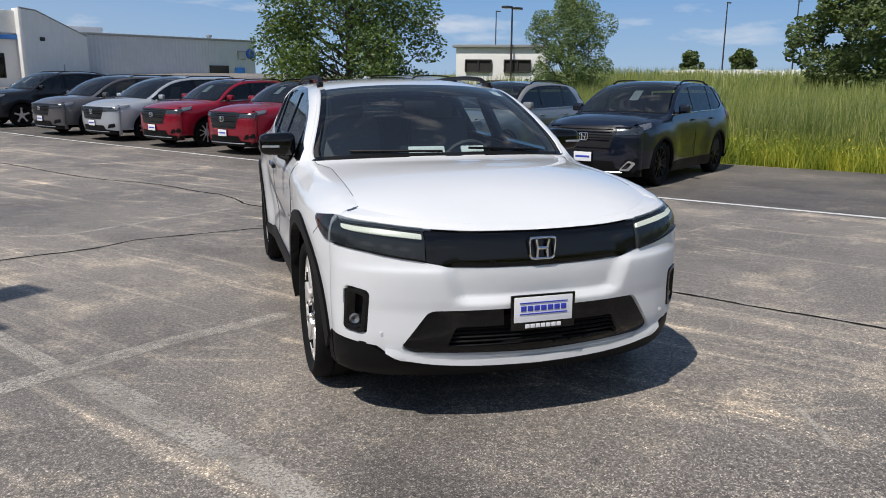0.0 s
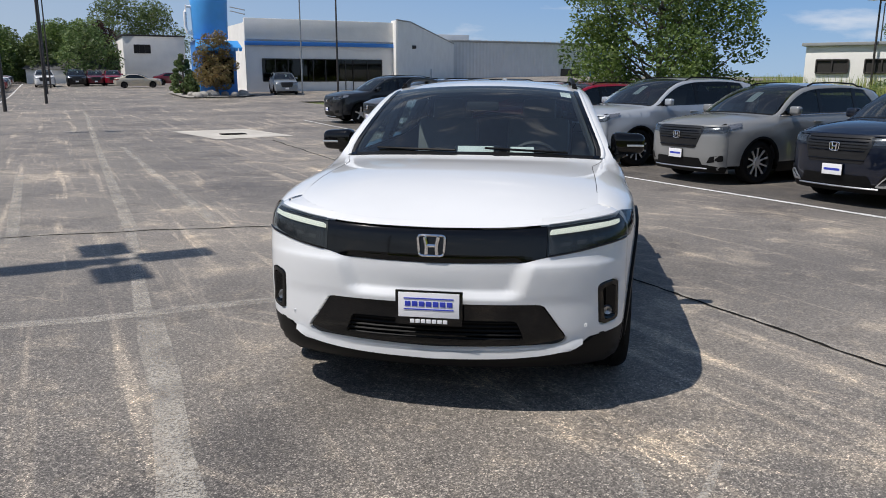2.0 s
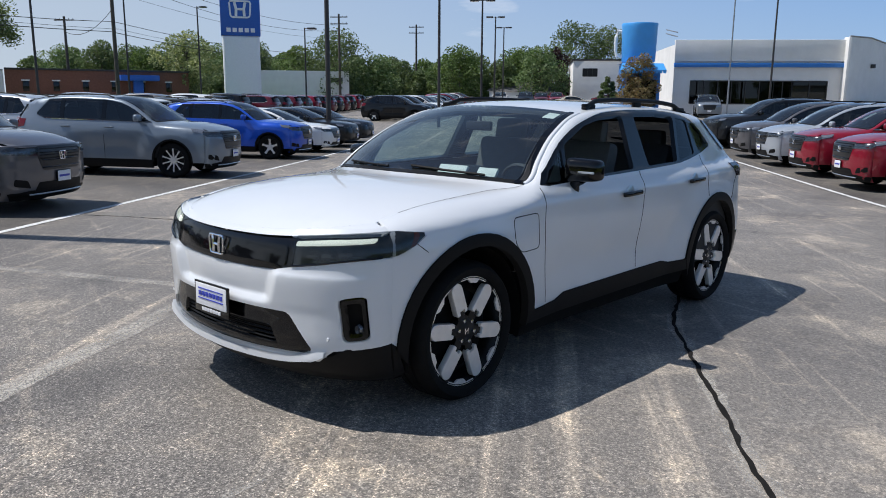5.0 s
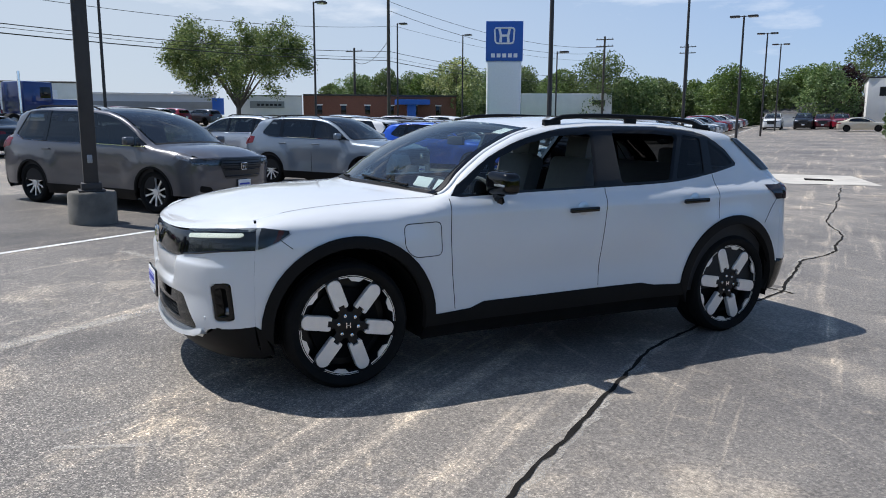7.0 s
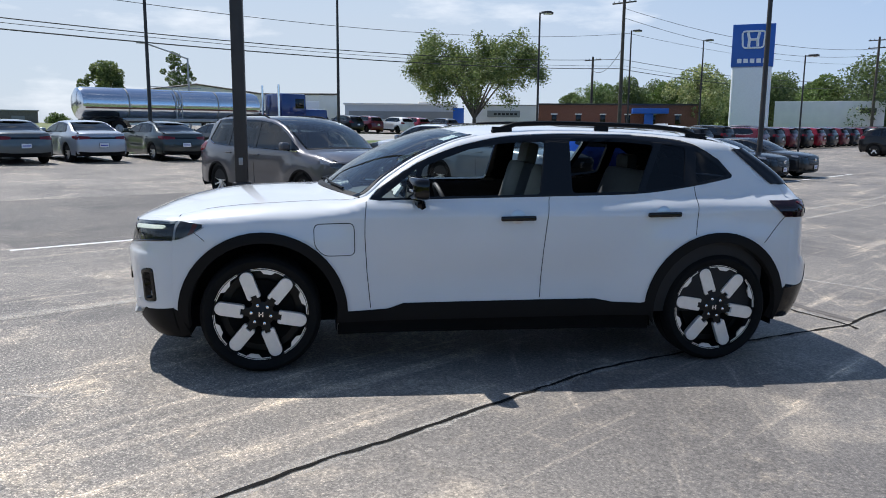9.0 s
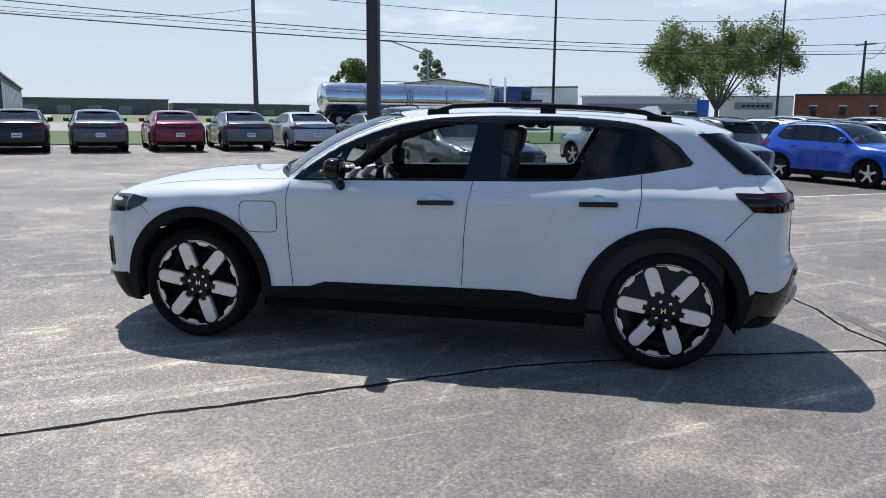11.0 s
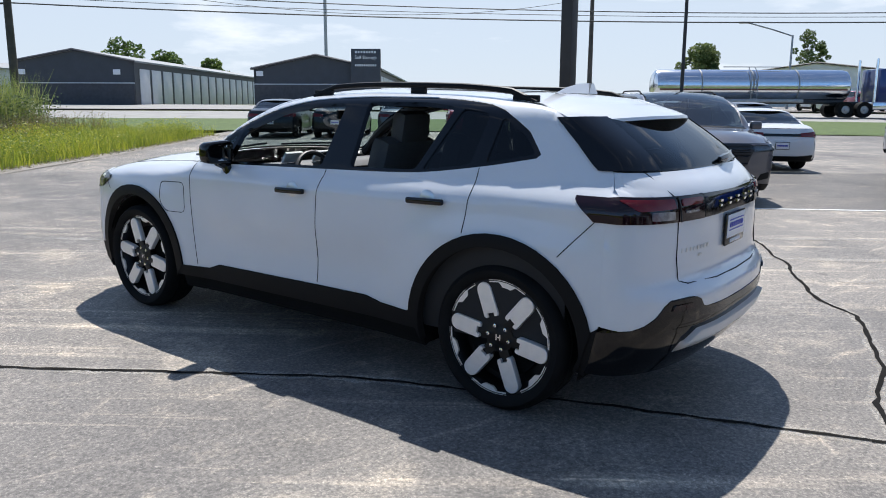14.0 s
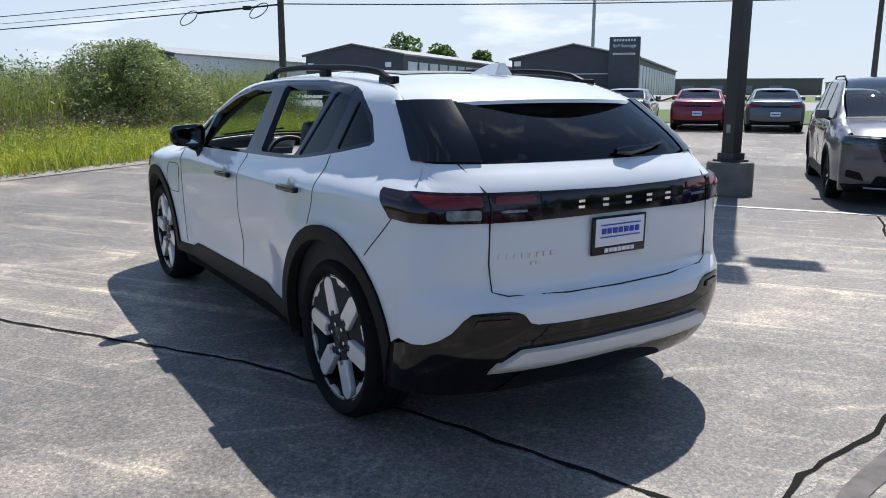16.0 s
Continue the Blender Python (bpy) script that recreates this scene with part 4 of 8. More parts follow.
        part("bumper_reflector", bent_patch(rounded([(0.58, 0.612), (0.73, 0.612), (0.72, 0.64), (0.59, 0.64)], 0.006, 2), [], mt, 0.012, 0.01, 0.05, 0.03), M_TAILDARK, car, "dark red bumper reflector")
        part("gate_seam", tube([mt(x, z, 0.001) for x, z in ((0.68, 1.24), (0.645, 1.13), (0.645, 1.01), (0.65, 0.85), (0.64, 0.74), (0.58, 0.722), (0.3, 0.712), (0.0, 0.71))], 0.0035, 5), M_SEAM, car)
    lb = [(float(u), zbump(abs(u)) - 0.002) for u in np.linspace(0.885, -0.885, 61)] + [(-te(0.5), 0.51), (-te(0.45), 0.42), (-te(0.3), 0.30), (-0.55, 0.30), (0.55, 0.30), (te(0.3), 0.30), (te(0.45), 0.42), (te(0.5), 0.51)]
    part("rear_lower_bumper", bent_patch(lb, [], S.tail, 0.004, 0.05, 0.02, 0.05), M_GLOSSBLACK, car, "gloss black lower rear bumper")
    part("rear_skid", bent_patch([(-0.70, 0.385), (-0.54, 0.50), (0.54, 0.50), (0.70, 0.385), (0.60, 0.36), (0.50, 0.375), (0.2, 0.385), (-0.2, 0.385), (-0.50, 0.375), (-0.60, 0.36)], [], lambda x, z, o: S.tail(x, z, o + 0.02 - 0.05 * sstep(0.43, 0.40, z)), 0.012, 0.05, 0.06, 0.03), M_SKID, car, "silver rear skid plate")
    rg = part("rear_window", bent_patch(smooth_line([(-0.66, 1.245), (0.0, 1.235), (0.66, 1.245)], 20) + [(0.63, 1.40), (0.60, 1.468)] + [(-0.60, 1.468), (-0.63, 1.40)], [], S.tail, 0.005, 0.02, 0.05, 0.04), M_PRIVACY, car, "dark tinted rear window")
    y_pil = pchip([(1.212, 2.01), (1.26, 1.945), (1.35, 1.845), (1.42, 1.765), (1.478, 1.70)])
    for sg in (-1, 1):
        part("pillar_trim", wrapped(sg, np.linspace(1.236, 1.472, 14), y_pil, lambda z: 0.60 - 0.06 * (z - 1.24) / 0.23, 0.009, 6, 12), M_GLOSSBLACK, car, "gloss black rear pillar")
    rows = []
    for v, dz, dn in ((0.80, 0.004, 0.0), (0.92, 0.008, 0.0), (1.0, 0.004, 0.035), (1.0, -0.018, 0.09), (1.0, -0.034, 0.095), (0.98, -0.04, 0.045)):
        rows.append([S.roof(u, v, dz) + Vector((0, dn * (1 - abs(u) ** 6 * 0.6), 0)) for u in np.linspace(-1.0, 1.0, 25)])
    part("roof_spoiler", grid_mesh(rows), M_WHITE, car, "white roof spoiler")
    wp = part("rear_wiper", tube([S.tail(x, z, 0.03) for x, z in ((-0.42, 1.285), (-0.3, 1.272), (-0.16, 1.262), (-0.08, 1.262))], 0.012, 6, taper=[0.008, 0.014, 0.024, 0.012]), M_GLOSSBLACK, car, "black rear wiper")
    fin = bmesh.new()
    grid_mesh([[(-0.0 + a * w, 1.34 + b, 1.595 + h) for a, w, b, h in ((-1, 0.055, 0, 0), (-1, 0.03, 0.05, 0.030), (-1, 0.012, 0.12, 0.052), (1, 0.012, 0.12, 0.052), (1, 0.03, 0.05, 0.030), (1, 0.055, 0, 0))], [(a * w, 1.34 + b, 1.595 + h) for a, w, b, h in ((-1, 0.055, 0.21, -0.004), (-1, 0.03, 0.195, 0.030), (-1, 0.012, 0.185, 0.055), (1, 0.012, 0.185, 0.055), (1, 0.03, 0.195, 0.030), (1, 0.055, 0.21, -0.004))]], fin)
    grid_mesh([[(a * w, 1.55 - 0.01 * h / 0.08, 1.595 + h) for a, w, h in ((-1, 0.055, -0.004), (-1, 0.03, 0.030), (-1, 0.012, 0.055))], [(a * w, 1.55 - 0.01 * h / 0.08, 1.595 + h) for a, w, h in ((1, 0.055, -0.004), (1, 0.03, 0.030), (1, 0.012, 0.055))]], fin)
    part("antenna_fin", fin, M_WHITE, car, "white shark fin antenna")
    for sg in (-1, 1):
        pts = []
        for y in np.linspace(-0.02, 1.55, 20):
            z = S.topf(y)
            lift = 0.042 * min(1, sstep(-0.02, 0.14, y), 1 - sstep(1.36, 1.55, y)) + 0.004
            pts.append((sg * (S.flank(y, z) - 0.015), y, z + lift))
        rail = part("roof_rail", tube(pts, 0.017, 8), M_CLAD, car, "black roof rail")
        for y0, y1 in ((-0.02, 0.12), (0.72, 0.82), (1.40, 1.55)):
            f = box_mesh((0.03, y1 - y0, 0.045), (sg * (S.flank((y0 + y1) / 2, S.topf((y0 + y1) / 2)) - 0.015), (y0 + y1) / 2, S.topf((y0 + y1) / 2) + 0.012), 0.008)
            part("rail_foot", f, M_CLAD, rail)
        # door mirrors
        mir = part("door_mirror", box_mesh((0.225, 0.15, 0.155), (0, 0, 0), 0.055, segs=4), M_GLOSSBLACK, car, "gloss black door mirror")
        for v in mir.data.vertices:
            k = (v.co.x * sg + 0.1) / 0.2
            v.co.y += 0.035 * k
            v.co.z *= 1 - 0.16 * k
            if v.co.y > 0.04:
                v.co.y = 0.04 + (v.co.y - 0.04) * 0.3
        mir.location = (sg * 1.005, -0.56, 1.195)
        part("mirror_arm", tube([(sg * -0.09, 0.03, -0.13), (sg * -0.07, 0.01, -0.085), (sg * -0.02, 0.0, -0.05)], 0.03, 8, taper=[0.04, 0.032, 0.04]), M_GLOSSBLACK, mir)
        part("mirror_glass", box_mesh((0.155, 0.004, 0.10), (0, 0.053, 0), 0.0015), M_CHROME, mir, "mirror glass")
        part("mirror_trim", box_mesh((0.11, 0.012, 0.014), (sg * 0.045, -0.055, -0.01), 0.004), M_SILVER, mir, "silver mirror blinker strip")
        for y0 in (-0.02, 0.99):
            yc = y0 + 0.12
            zc = 1.005 + (0.03 if y0 > 0.5 else 0)
            cup = part("door_handle", box_mesh((0.03, 0.235, 0.032), (sg * (S.flank(yc, zc) + 0.022), yc, zc), 0.012, rot=Matrix.Rotation(radians(1.5), 4, "X"), segs=3), M_GLOSSBLACK, car, "gloss black door handle")
            part("handle_cup", lathe([(0.0015, 0.002), (0.0015, 0.045), (-0.002, 0.05)], 16, "x", at=(sg * S.flank(yc, zc + 0.01), yc, zc + 0.008)), M_SILVER, cup)
        for y in (S.yfw, S.yrw):
            make_wheel(car, sg * 0.835, y, 0.380, 0.297, 0.265, sg, "slab")
    under = box_mesh((1.15, 4.0, 0.12), (0, 0, 0.30), 0.02)
    box_mesh((1.72, 1.95, 0.16), (0, 0, 0.31), 0.02, bm=under)
    box_mesh((1.5, 0.35, 0.15), (0, -2.05, 0.33), 0.02, bm=under)
    box_mesh((1.5, 0.3, 0.15), (0, 2.05, 0.36), 0.02, bm=under)
    part("underbody", under, M_UNDER, car)
    # wipers
    for x0, x1 in ((0.10, 0.62), (-0.62, -0.08)):
        part("wiper", tube([S.screen(x / 0.85, v, 0.02) for x, v in ((x1, 0.035), ((x0 + x1) / 2, 0.05), (x0, 0.07))], 0.008, 6), M_CLAD, car)
    # cabin
    dash = bent_patch([(-0.78, 0.0), (0.78, 0.0), (0.78, 1.0), (-0.78, 1.0)], [], lambda u, v, o: Vector((u, -0.98 + v * 0.45, 1.04 + 0.045 * math.sin(v * 2.4) - 0.25 * max(0, v - 0.85))), 0, 0, 0.2, 0.1)
    box_mesh((1.56, 0.42, 0.45), (0, -0.72, 0.80), 0.05, bm=dash)
    part("dashboard", dash, M_DASH, car, "dark dashboard")
    part("centre_screen", box_mesh((0.32, 0.02, 0.17), (-0.02, -0.50, 1.08), 0.008, rot=Matrix.Rotation(radians(-12), 4, "X")), M_SCREEN, car)
    sw = bmesh.new()
    ring = [(0.37 + 0.185 * math.cos(a), -0.29 - 0.07 * math.sin(a) , 1.0 + 0.175 * math.sin(a)) for a in np.linspace(0, 2 * math.pi, 28)]
    tube(ring, 0.016, 8, sw)
    tube([ring[0], (0.37, -0.30, 0.98), ring[13]], 0.018, 6, sw)
    tube([(0.37, -0.30, 0.98), (0.37, -0.55, 0.95)], 0.04, 8, sw)
    part("steering_wheel", sw, M_SEAT, car, "dark steering wheel")
    for x in (0.37, -0.37):
        st = part("front_seat", box_mesh((0.52, 0.52, 0.18), (x, 0.08, 0.66), 0.06), M_SEAT, car, "grey leather front seat")
        part("seat_back", box_mesh((0.50, 0.15, 0.66), (x, 0.40, 1.00), 0.06, rot=Matrix.Rotation(radians(-16), 4, "X")), M_SEATLIGHT, st)
        part("headrest", box_mesh((0.27, 0.11, 0.19), (x, 0.52, 1.38), 0.045, rot=Matrix.Rotation(radians(-10), 4, "X")), M_SEATLIGHT, st)
    rs = part("rear_seat", box_mesh((1.30, 0.5, 0.18), (0, 0.98, 0.68), 0.06), M_SEAT, car)
    part("seat_back", box_mesh((1.30, 0.16, 0.60), (0, 1.28, 0.99), 0.06, rot=Matrix.Rotation(radians(-20), 4, "X")), M_SEAT, rs)
    for x in (0.42, -0.42):
        part("headrest", box_mesh((0.26, 0.10, 0.17), (x, 1.40, 1.31), 0.04), M_SEAT, rs)
    part("rear_view_mirror", box_mesh((0.23, 0.03, 0.065), (0, -0.35, 1.43), 0.015), M_LINER, car)
    for x0, w, yy in ((-0.02, 0.25, -0.60), (0.30, 0.16, -0.62)):
        part("dash_papers", box_mesh((w, 0.02, 0.085), (x0, yy, 1.125), 0.004, rot=Matrix.Rotation(radians(-35), 4, "X")), M_PAPER, car, "pale folded papers on the dashboard")
    stk = bmesh.new()
    grid_mesh([[S.screen(u, v, -0.004) for u in (0.78, 0.88)] for v in (0.80, 0.93)], stk)
    part("window_sticker", stk, M_PAPER, car, "white sticker")
    plate_board(car, (-0.005, S.nose_y(0, 0.56) - 0.03, 0.553), 0, True)
    plate_board(car, (0.01, S.tail_y(0, 0.925) + 0.012, 0.925), 180, True)
    bd = bmesh.new()
    for i in range(8):
        box_mesh((0.026, 0.004, 0.020), (0.62 - i * 0.034 - 0.02, S.tail_y(0.62 - i * 0.034, 0.875) + 0.003, 0.878), 0.001, bm=bd)
    for i in range(5):
        box_mesh((0.018, 0.004, 0.013), (0.46 - i * 0.022, S.tail_y(0.46, 0.84) + 0.003, 0.842), 0.001, bm=bd)
    part("model_badge", bd, M_SILVER, car, "small silver badge bars")
    return car


# ground -----------------------------------------------------------------------
# the lot's own directions: U along the lane, V across it
LU, LV = Vector((-0.585, 0.811, 0)), Vector((0.811, 0.585, 0))
g_line = pchip([(-120, 0.25), (-40, 0.14), (-14, 0.13), (-8, 0.115), (-4, 0.058), (0, 0.0), (4, -0.058), (8, -0.115), (12, -0.155), (17, -0.16), (30, -0.06), (48, 0.04), (62, 0.35), (80, 0.75), (120, 0.95)])


g_rise = pchip([(-400, 1.35), (-120, 1.35), (-75, 1.25), (-45, 0.62), (-26, 0.20), (-12, 0.02), (-6, 0.0), (20, 0.0), (60, 0.9), (100, 1.0)])


def gz(x, y):
    return g_line(y) + g_rise(x * LV.x + y * LV.y)


def lot(u, v, dz=0.0):
    p = LU * u + LV * v
    return Vector((p.x, p.y, gz(p.x, p.y) + dz))


def on_ground(x, y, yaw=0.0):
    """A pose that stands on the sloping lot."""
    e = 0.6
    n = Vector((-(gz(x + e, y) - gz(x - e, y)) / (2 * e), -(gz(x, y + e) - gz(x, y - e)) / (2 * e), 1)).normalized()
    q = Vector((0, 0, 1)).rotation_difference(n).to_matrix().to_4x4()
    return Matrix.Translation((x, y, gz(x, y))) @ q @ Matrix.Rotation(radians(yaw), 4, "Z")


def lot_pose(u, v, heading):
    """heading: the way the nose points, 0 = along -U, in degrees counter-clockwise."""
    p = LU * u + LV * v
    base = math.degrees(math.atan2(-LU.y, -LU.x)) + 90
    return on_ground(p.x, p.y, base + heading)


def asphalt(name="worn_asphalt", tone=1.0, wear=1.0):
    m, N, L, b = node_mat(name)
    co = N.new("ShaderNodeTexCoord").outputs["Object"]

    def along(turn, sx, sy):
        mp = N.new("ShaderNodeMapping")
        mp.vector_type = "TEXTURE"
        mp.inputs["Rotation"].default_value = (0, 0, radians(turn))
        mp.inputs["Scale"].default_value = (1 / sx, 1 / sy, 1)
        L.new(co, mp.inputs["Vector"])
        return mp.outputs["Vector"]

    vor = N.new("ShaderNodeTexVoronoi")
    vor.inputs["Scale"].default_value = 165
    L.new(co, vor.inputs["Vector"])
    stones = ramp_node(N, L, vor.outputs["Color"], [(0.18, (0.026, 0.025, 0.024)), (0.48, (0.086, 0.082, 0.077)), (0.74, (0.20, 0.19, 0.177)), (0.93, (0.54, 0.515, 0.47))])
    sep, where = N.new("ShaderNodeSeparateXYZ"), N.new("ShaderNodeMapRange")
    L.new(co, sep.inputs[0])
    where.inputs["From Min"].default_value, where.inputs["From Max"].default_value, where.inputs["To Max"].default_value = -4.6, -0.6, 0.78
    L.new(sep.outputs["Y"], where.inputs["Value"])
    stones = mix_node(N, L, where.outputs["Result"], stones, (0.152, 0.146, 0.138))
    grit = noise_node(N, L, co, 48, 4, 0.7)
    c = mix_node(N, L, 1.0, stones, ramp_node(N, L, grit, [(0.32, (0.50, 0.50, 0.50)), (0.52, (1.0, 1.0, 1.0)), (0.70, (1.55, 1.52, 1.47))]), "MULTIPLY")
    big = noise_node(N, L, co, 0.26, 6, 0.6)
    c = mix_node(N, L, 1.0, c, ramp_node(N, L, big, [(0.34, (0.66, 0.66, 0.67)), (0.52, (0.96, 0.95, 0.93)), (0.68, (1.34, 1.29, 1.21))]), "MULTIPLY")
    # sandy blotches with ragged edges
    for sc, lo, amt in ((1.0, 0.54, 0.62), (2.6, 0.57, 0.6), (6.5, 0.60, 0.45)):
        mid = noise_node(N, L, co, sc, 9, 0.7)
        c = mix_node(N, L, ramp_node(N, L, mid, [(lo, (0, 0, 0)), (lo + 0.09, (amt * wear, amt * wear, amt * wear))]), c, mix_node(N, L, 1.0, c, (1.85, 1.76, 1.60), "MULTIPLY"))
    # scuffed streaks along the lane and across it, and short thin scratches
    for turn, sx, sy, lo, amt in ((35.8, 2.2, 0.11, 0.56, 0.75), (35.8, 7.0, 0.3, 0.60, 0.7), (-20.0, 0.2, 2.6, 0.60, 0.7), (-54.0, 6.0, 0.5, 0.63, 0.7), (80.0, 3.0, 0.25, 0.61, 0.7), (18.0, 22.0, 1.6, 0.665, 0.8), (-62.0, 24.0, 1.8, 0.67, 0.8), (62.0, 20.0, 1.5, 0.67, 0.7)):
        st = noise_node(N, L, along(turn, sx, sy), 1.6, 7, 0.66)
        c = mix_node(N, L, ramp_node(N, L, st, [(lo, (0, 0, 0)), (lo + 0.10, (amt * wear, amt * wear, amt * wear))]), c, mix_node(N, L, 1.0, c, (2.05, 1.95, 1.79), "MULTIPLY"))
    dark = ramp_node(N, L, noise_node(N, L, co, 0.75, 6, 0.6), [(0.34, (0.6, 0.6, 0.6)), (0.46, (0, 0, 0))])
    c = mix_node(N, L, dark, c, mix_node(N, L, 1.0, c, (0.55, 0.55, 0.56), "MULTIPLY"))
    # oil spots
    spot = ramp_node(N, L, noise_node(N, L, co, 4.3, 3, 0.5), [(0.24, (0.7, 0.7, 0.7)), (0.30, (0, 0, 0))])
    c = mix_node(N, L, spot, c, mix_node(N, L, 1.0, c, (0.45, 0.45, 0.46), "MULTIPLY"))
    c = mix_node(N, L, 1.0, c, (1.46 * tone, 1.40 * tone, 1.355 * tone), "MULTIPLY")
    L.new(c, b.inputs["Base Color"])
    b.inputs["Roughness"].default_value = 0.62
    b.inputs["Specular IOR Level"].default_value = 0.34
    bump_node(N, L, vor.outputs["Distance"], 0.12, 0.0025, b)
    return m


def scuff_mat():
    """Ground-off paint: pale grains left between bare patches."""
    m, N, L, b = node_mat("ground_off_paint")
    co = N.new("ShaderNodeTexCoord").outputs["Object"]
    b.inputs["Base Color"].default_value = (0.50, 0.465, 0.41, 1)
    b.inputs["Roughness"].default_value = 0.85
    tr = N.new("ShaderNodeBsdfTransparent")
    mx = N.new("ShaderNodeMixShader")
    f = mix_node(N, L, 1.0, ramp_node(N, L, noise_node(N, L, co, 3.0, 6, 0.7), [(0.32, (0, 0, 0)), (0.56, (0.74, 0.74, 0.74))]), ramp_node(N, L, noise_node(N, L, co, 70, 4, 0.75), [(0.40, (0, 0, 0)), (0.56, (1, 1, 1))]), "MULTIPLY")
    L.new(f, mx.inputs[0])
    L.new(tr.outputs[0], mx.inputs[1])
    L.new(b.outputs[0], mx.inputs[2])
    L.new(mx.outputs[0], N["Material Output"].inputs["Surface"])
    return m


M_SCUFF = scuff_mat()
M_ASPHALT = asphalt()
M_STALL = asphalt("sealed_asphalt", 0.62, 0.6)


def sheet(name, pts, material, step, dz, label, category, kind="structure", warp=0.0):
    """A flat sheet draped on the ground."""
    bm = flat_patch(pts, (), step, step)
    for v in bm.verts:
        w = noise.noise((v.co.x * 0.7, v.co.y * 0.7, 3.1)) * warp
        v.co.z = gz(v.co.x, v.co.y) + dz + w
    return tagged(part(name, bm, material), label, category, kind=kind)


# parked cars -----------------------------------------------------------------
M_CARGLASS = glass("tinted_car_glass", (0.16, 0.18, 0.18), ior=1.75)
# same painted reflection film on the parked cars' windscreens
M_CARSCREEN = glass("parked_windscreen", (0.34, 0.40, 0.41), ior=2.2, sheen=0.01)
M_GRILLE = plain("black_grille", (0.012, 0.012, 0.013), 0.35, vary=0.3)


def suv_spec(L, W, H, wb, nose=0.0, roof_tail=0.0):
    f, w, h = L / 4.69, W / 0.93, H / 1.68
    return dict(
        yF=-2.02 * f, yR=2.06 * f, yfw=-wb / 2, yrw=wb / 2, belt=1.14 * h, lean=0.36, swell=0.03, hollow=0.02,
        y_taper_f=-1.2 * f, taper_f=0.07, y_taper_r=1.2 * f, taper_r=0.05, taper_r_up=0.18,
        top=[(y * f, z * h) for y, z in ((-2.03, 0.99), (-1.8, 1.05), (-1.4, 1.095), (-1.05, 1.12), (-0.97, 1.14), (-0.72, 1.31), (-0.42, 1.49), (-0.15, 1.585), (0.2, 1.63), (0.7, 1.64), (1.3, 1.615), (1.72, 1.56), (1.86, 1.49), (2.02, 1.2), (2.06, 1.1), (2.09, 1.0))],
        section=[(z * h, x * w) for z, x in ((0.18, 0.85), (0.30, 0.885), (0.45, 0.90), (0.70, 0.91), (0.9, 0.91), (1.04, 0.895), (1.14, 0.87), (1.3, 0.868))],
        round_d=[(-2.1 * f, 0.11), (-1.2 * f, 0.12), (-0.97 * f, 0.07), (-0.8 * f, 0.05), (0, 0.06), (1.4 * f, 0.09), (2.1 * f, 0.06)],
        round_r=[(-2.1 * f, 0.13), (-1.2 * f, 0.15), (-0.97 * f, 0.08), (-0.8 * f, 0.05), (0, 0.07), (1.4 * f, 0.09), (2.1 * f, 0.05)],
        front_seam=[(z * h, y * f) for z, y in ((0.18, -1.94), (0.3, -2.0), (0.5, -2.02), (0.8, -2.02), (1.0, -1.97))],
        front_depth=[(z * h, y) for z, y in ((0.18, 0.24), (0.3, 0.29), (0.5, 0.31), (0.7, 0.31), (0.9, 0.30), (0.98, 0.26))],
        rear_seam=[(z * h, y * f) for z, y in ((0.2, 1.96), (0.4, 2.04), (0.6, 2.07), (1.0, 2.06), (1.1, 2.05), (1.2, 2.01), (1.49, 1.85), (1.56, 1.7))],
        rear_bulge=[(z * h, y) for z, y in ((0.2, 0.2), (0.5, 0.27), (0.7, 0.26), (1.0, 0.22), (1.2, 0.18), (1.5, 0.16))],
        fq=2.4, fp=2.0, rq=3.0, rp=2.2, scoop=0.0,
        y_cowl=-1.0 * f, cowl_bow=0.2, y_roof=0.0, roof_bow=0.12, y_tail=1.80 * f, hood_crown=(-0.035, 0.035, 0.03), roof_crown=0.04,
    )


def sedan_spec():
    s = suv_spec(4.62, 0.90, 1.40, 2.74)
    s.update(
        belt=0.96, lean=0.46, taper_r_up=0.1,
        top=[(-2.0, 0.80), (-1.8, 0.85), (-1.4, 0.90), (-1.05, 0.935), (-0.97, 0.955), (-0.6, 1.14), (-0.25, 1.28), (0.1, 1.355), (0.5, 1.37), (0.9, 1.335), (1.3, 1.21), (1.65, 1.065), (1.85, 1.03), (2.0, 1.01), (2.05, 0.95), (2.07, 0.85)],
        section=[(0.15, 0.83), (0.25, 0.865), (0.4, 0.885), (0.6, 0.895), (0.78, 0.89), (0.88, 0.875), (0.96, 0.85), (1.2, 0.845)],
        front_seam=[(0.15, -1.92), (0.25, -1.98), (0.45, -2.0), (0.7, -1.99), (0.85, -1.94)],
        front_depth=[(0.15, 0.24), (0.3, 0.30), (0.5, 0.31), (0.7, 0.28), (0.82, 0.24)],
        rear_seam=[(0.15, 1.93), (0.3, 2.01), (0.5, 2.04), (0.8, 2.03), (0.92, 2.01), (1.02, 1.95), (1.3, 1.0)],
        rear_bulge=[(0.15, 0.18), (0.4, 0.27), (0.6, 0.27), (0.8, 0.24), (0.95, 0.22), (1.05, 0.20)],
        y_tail=0.98, hood_crown=(0.0, 0.02, 0.02),
    )
    return s


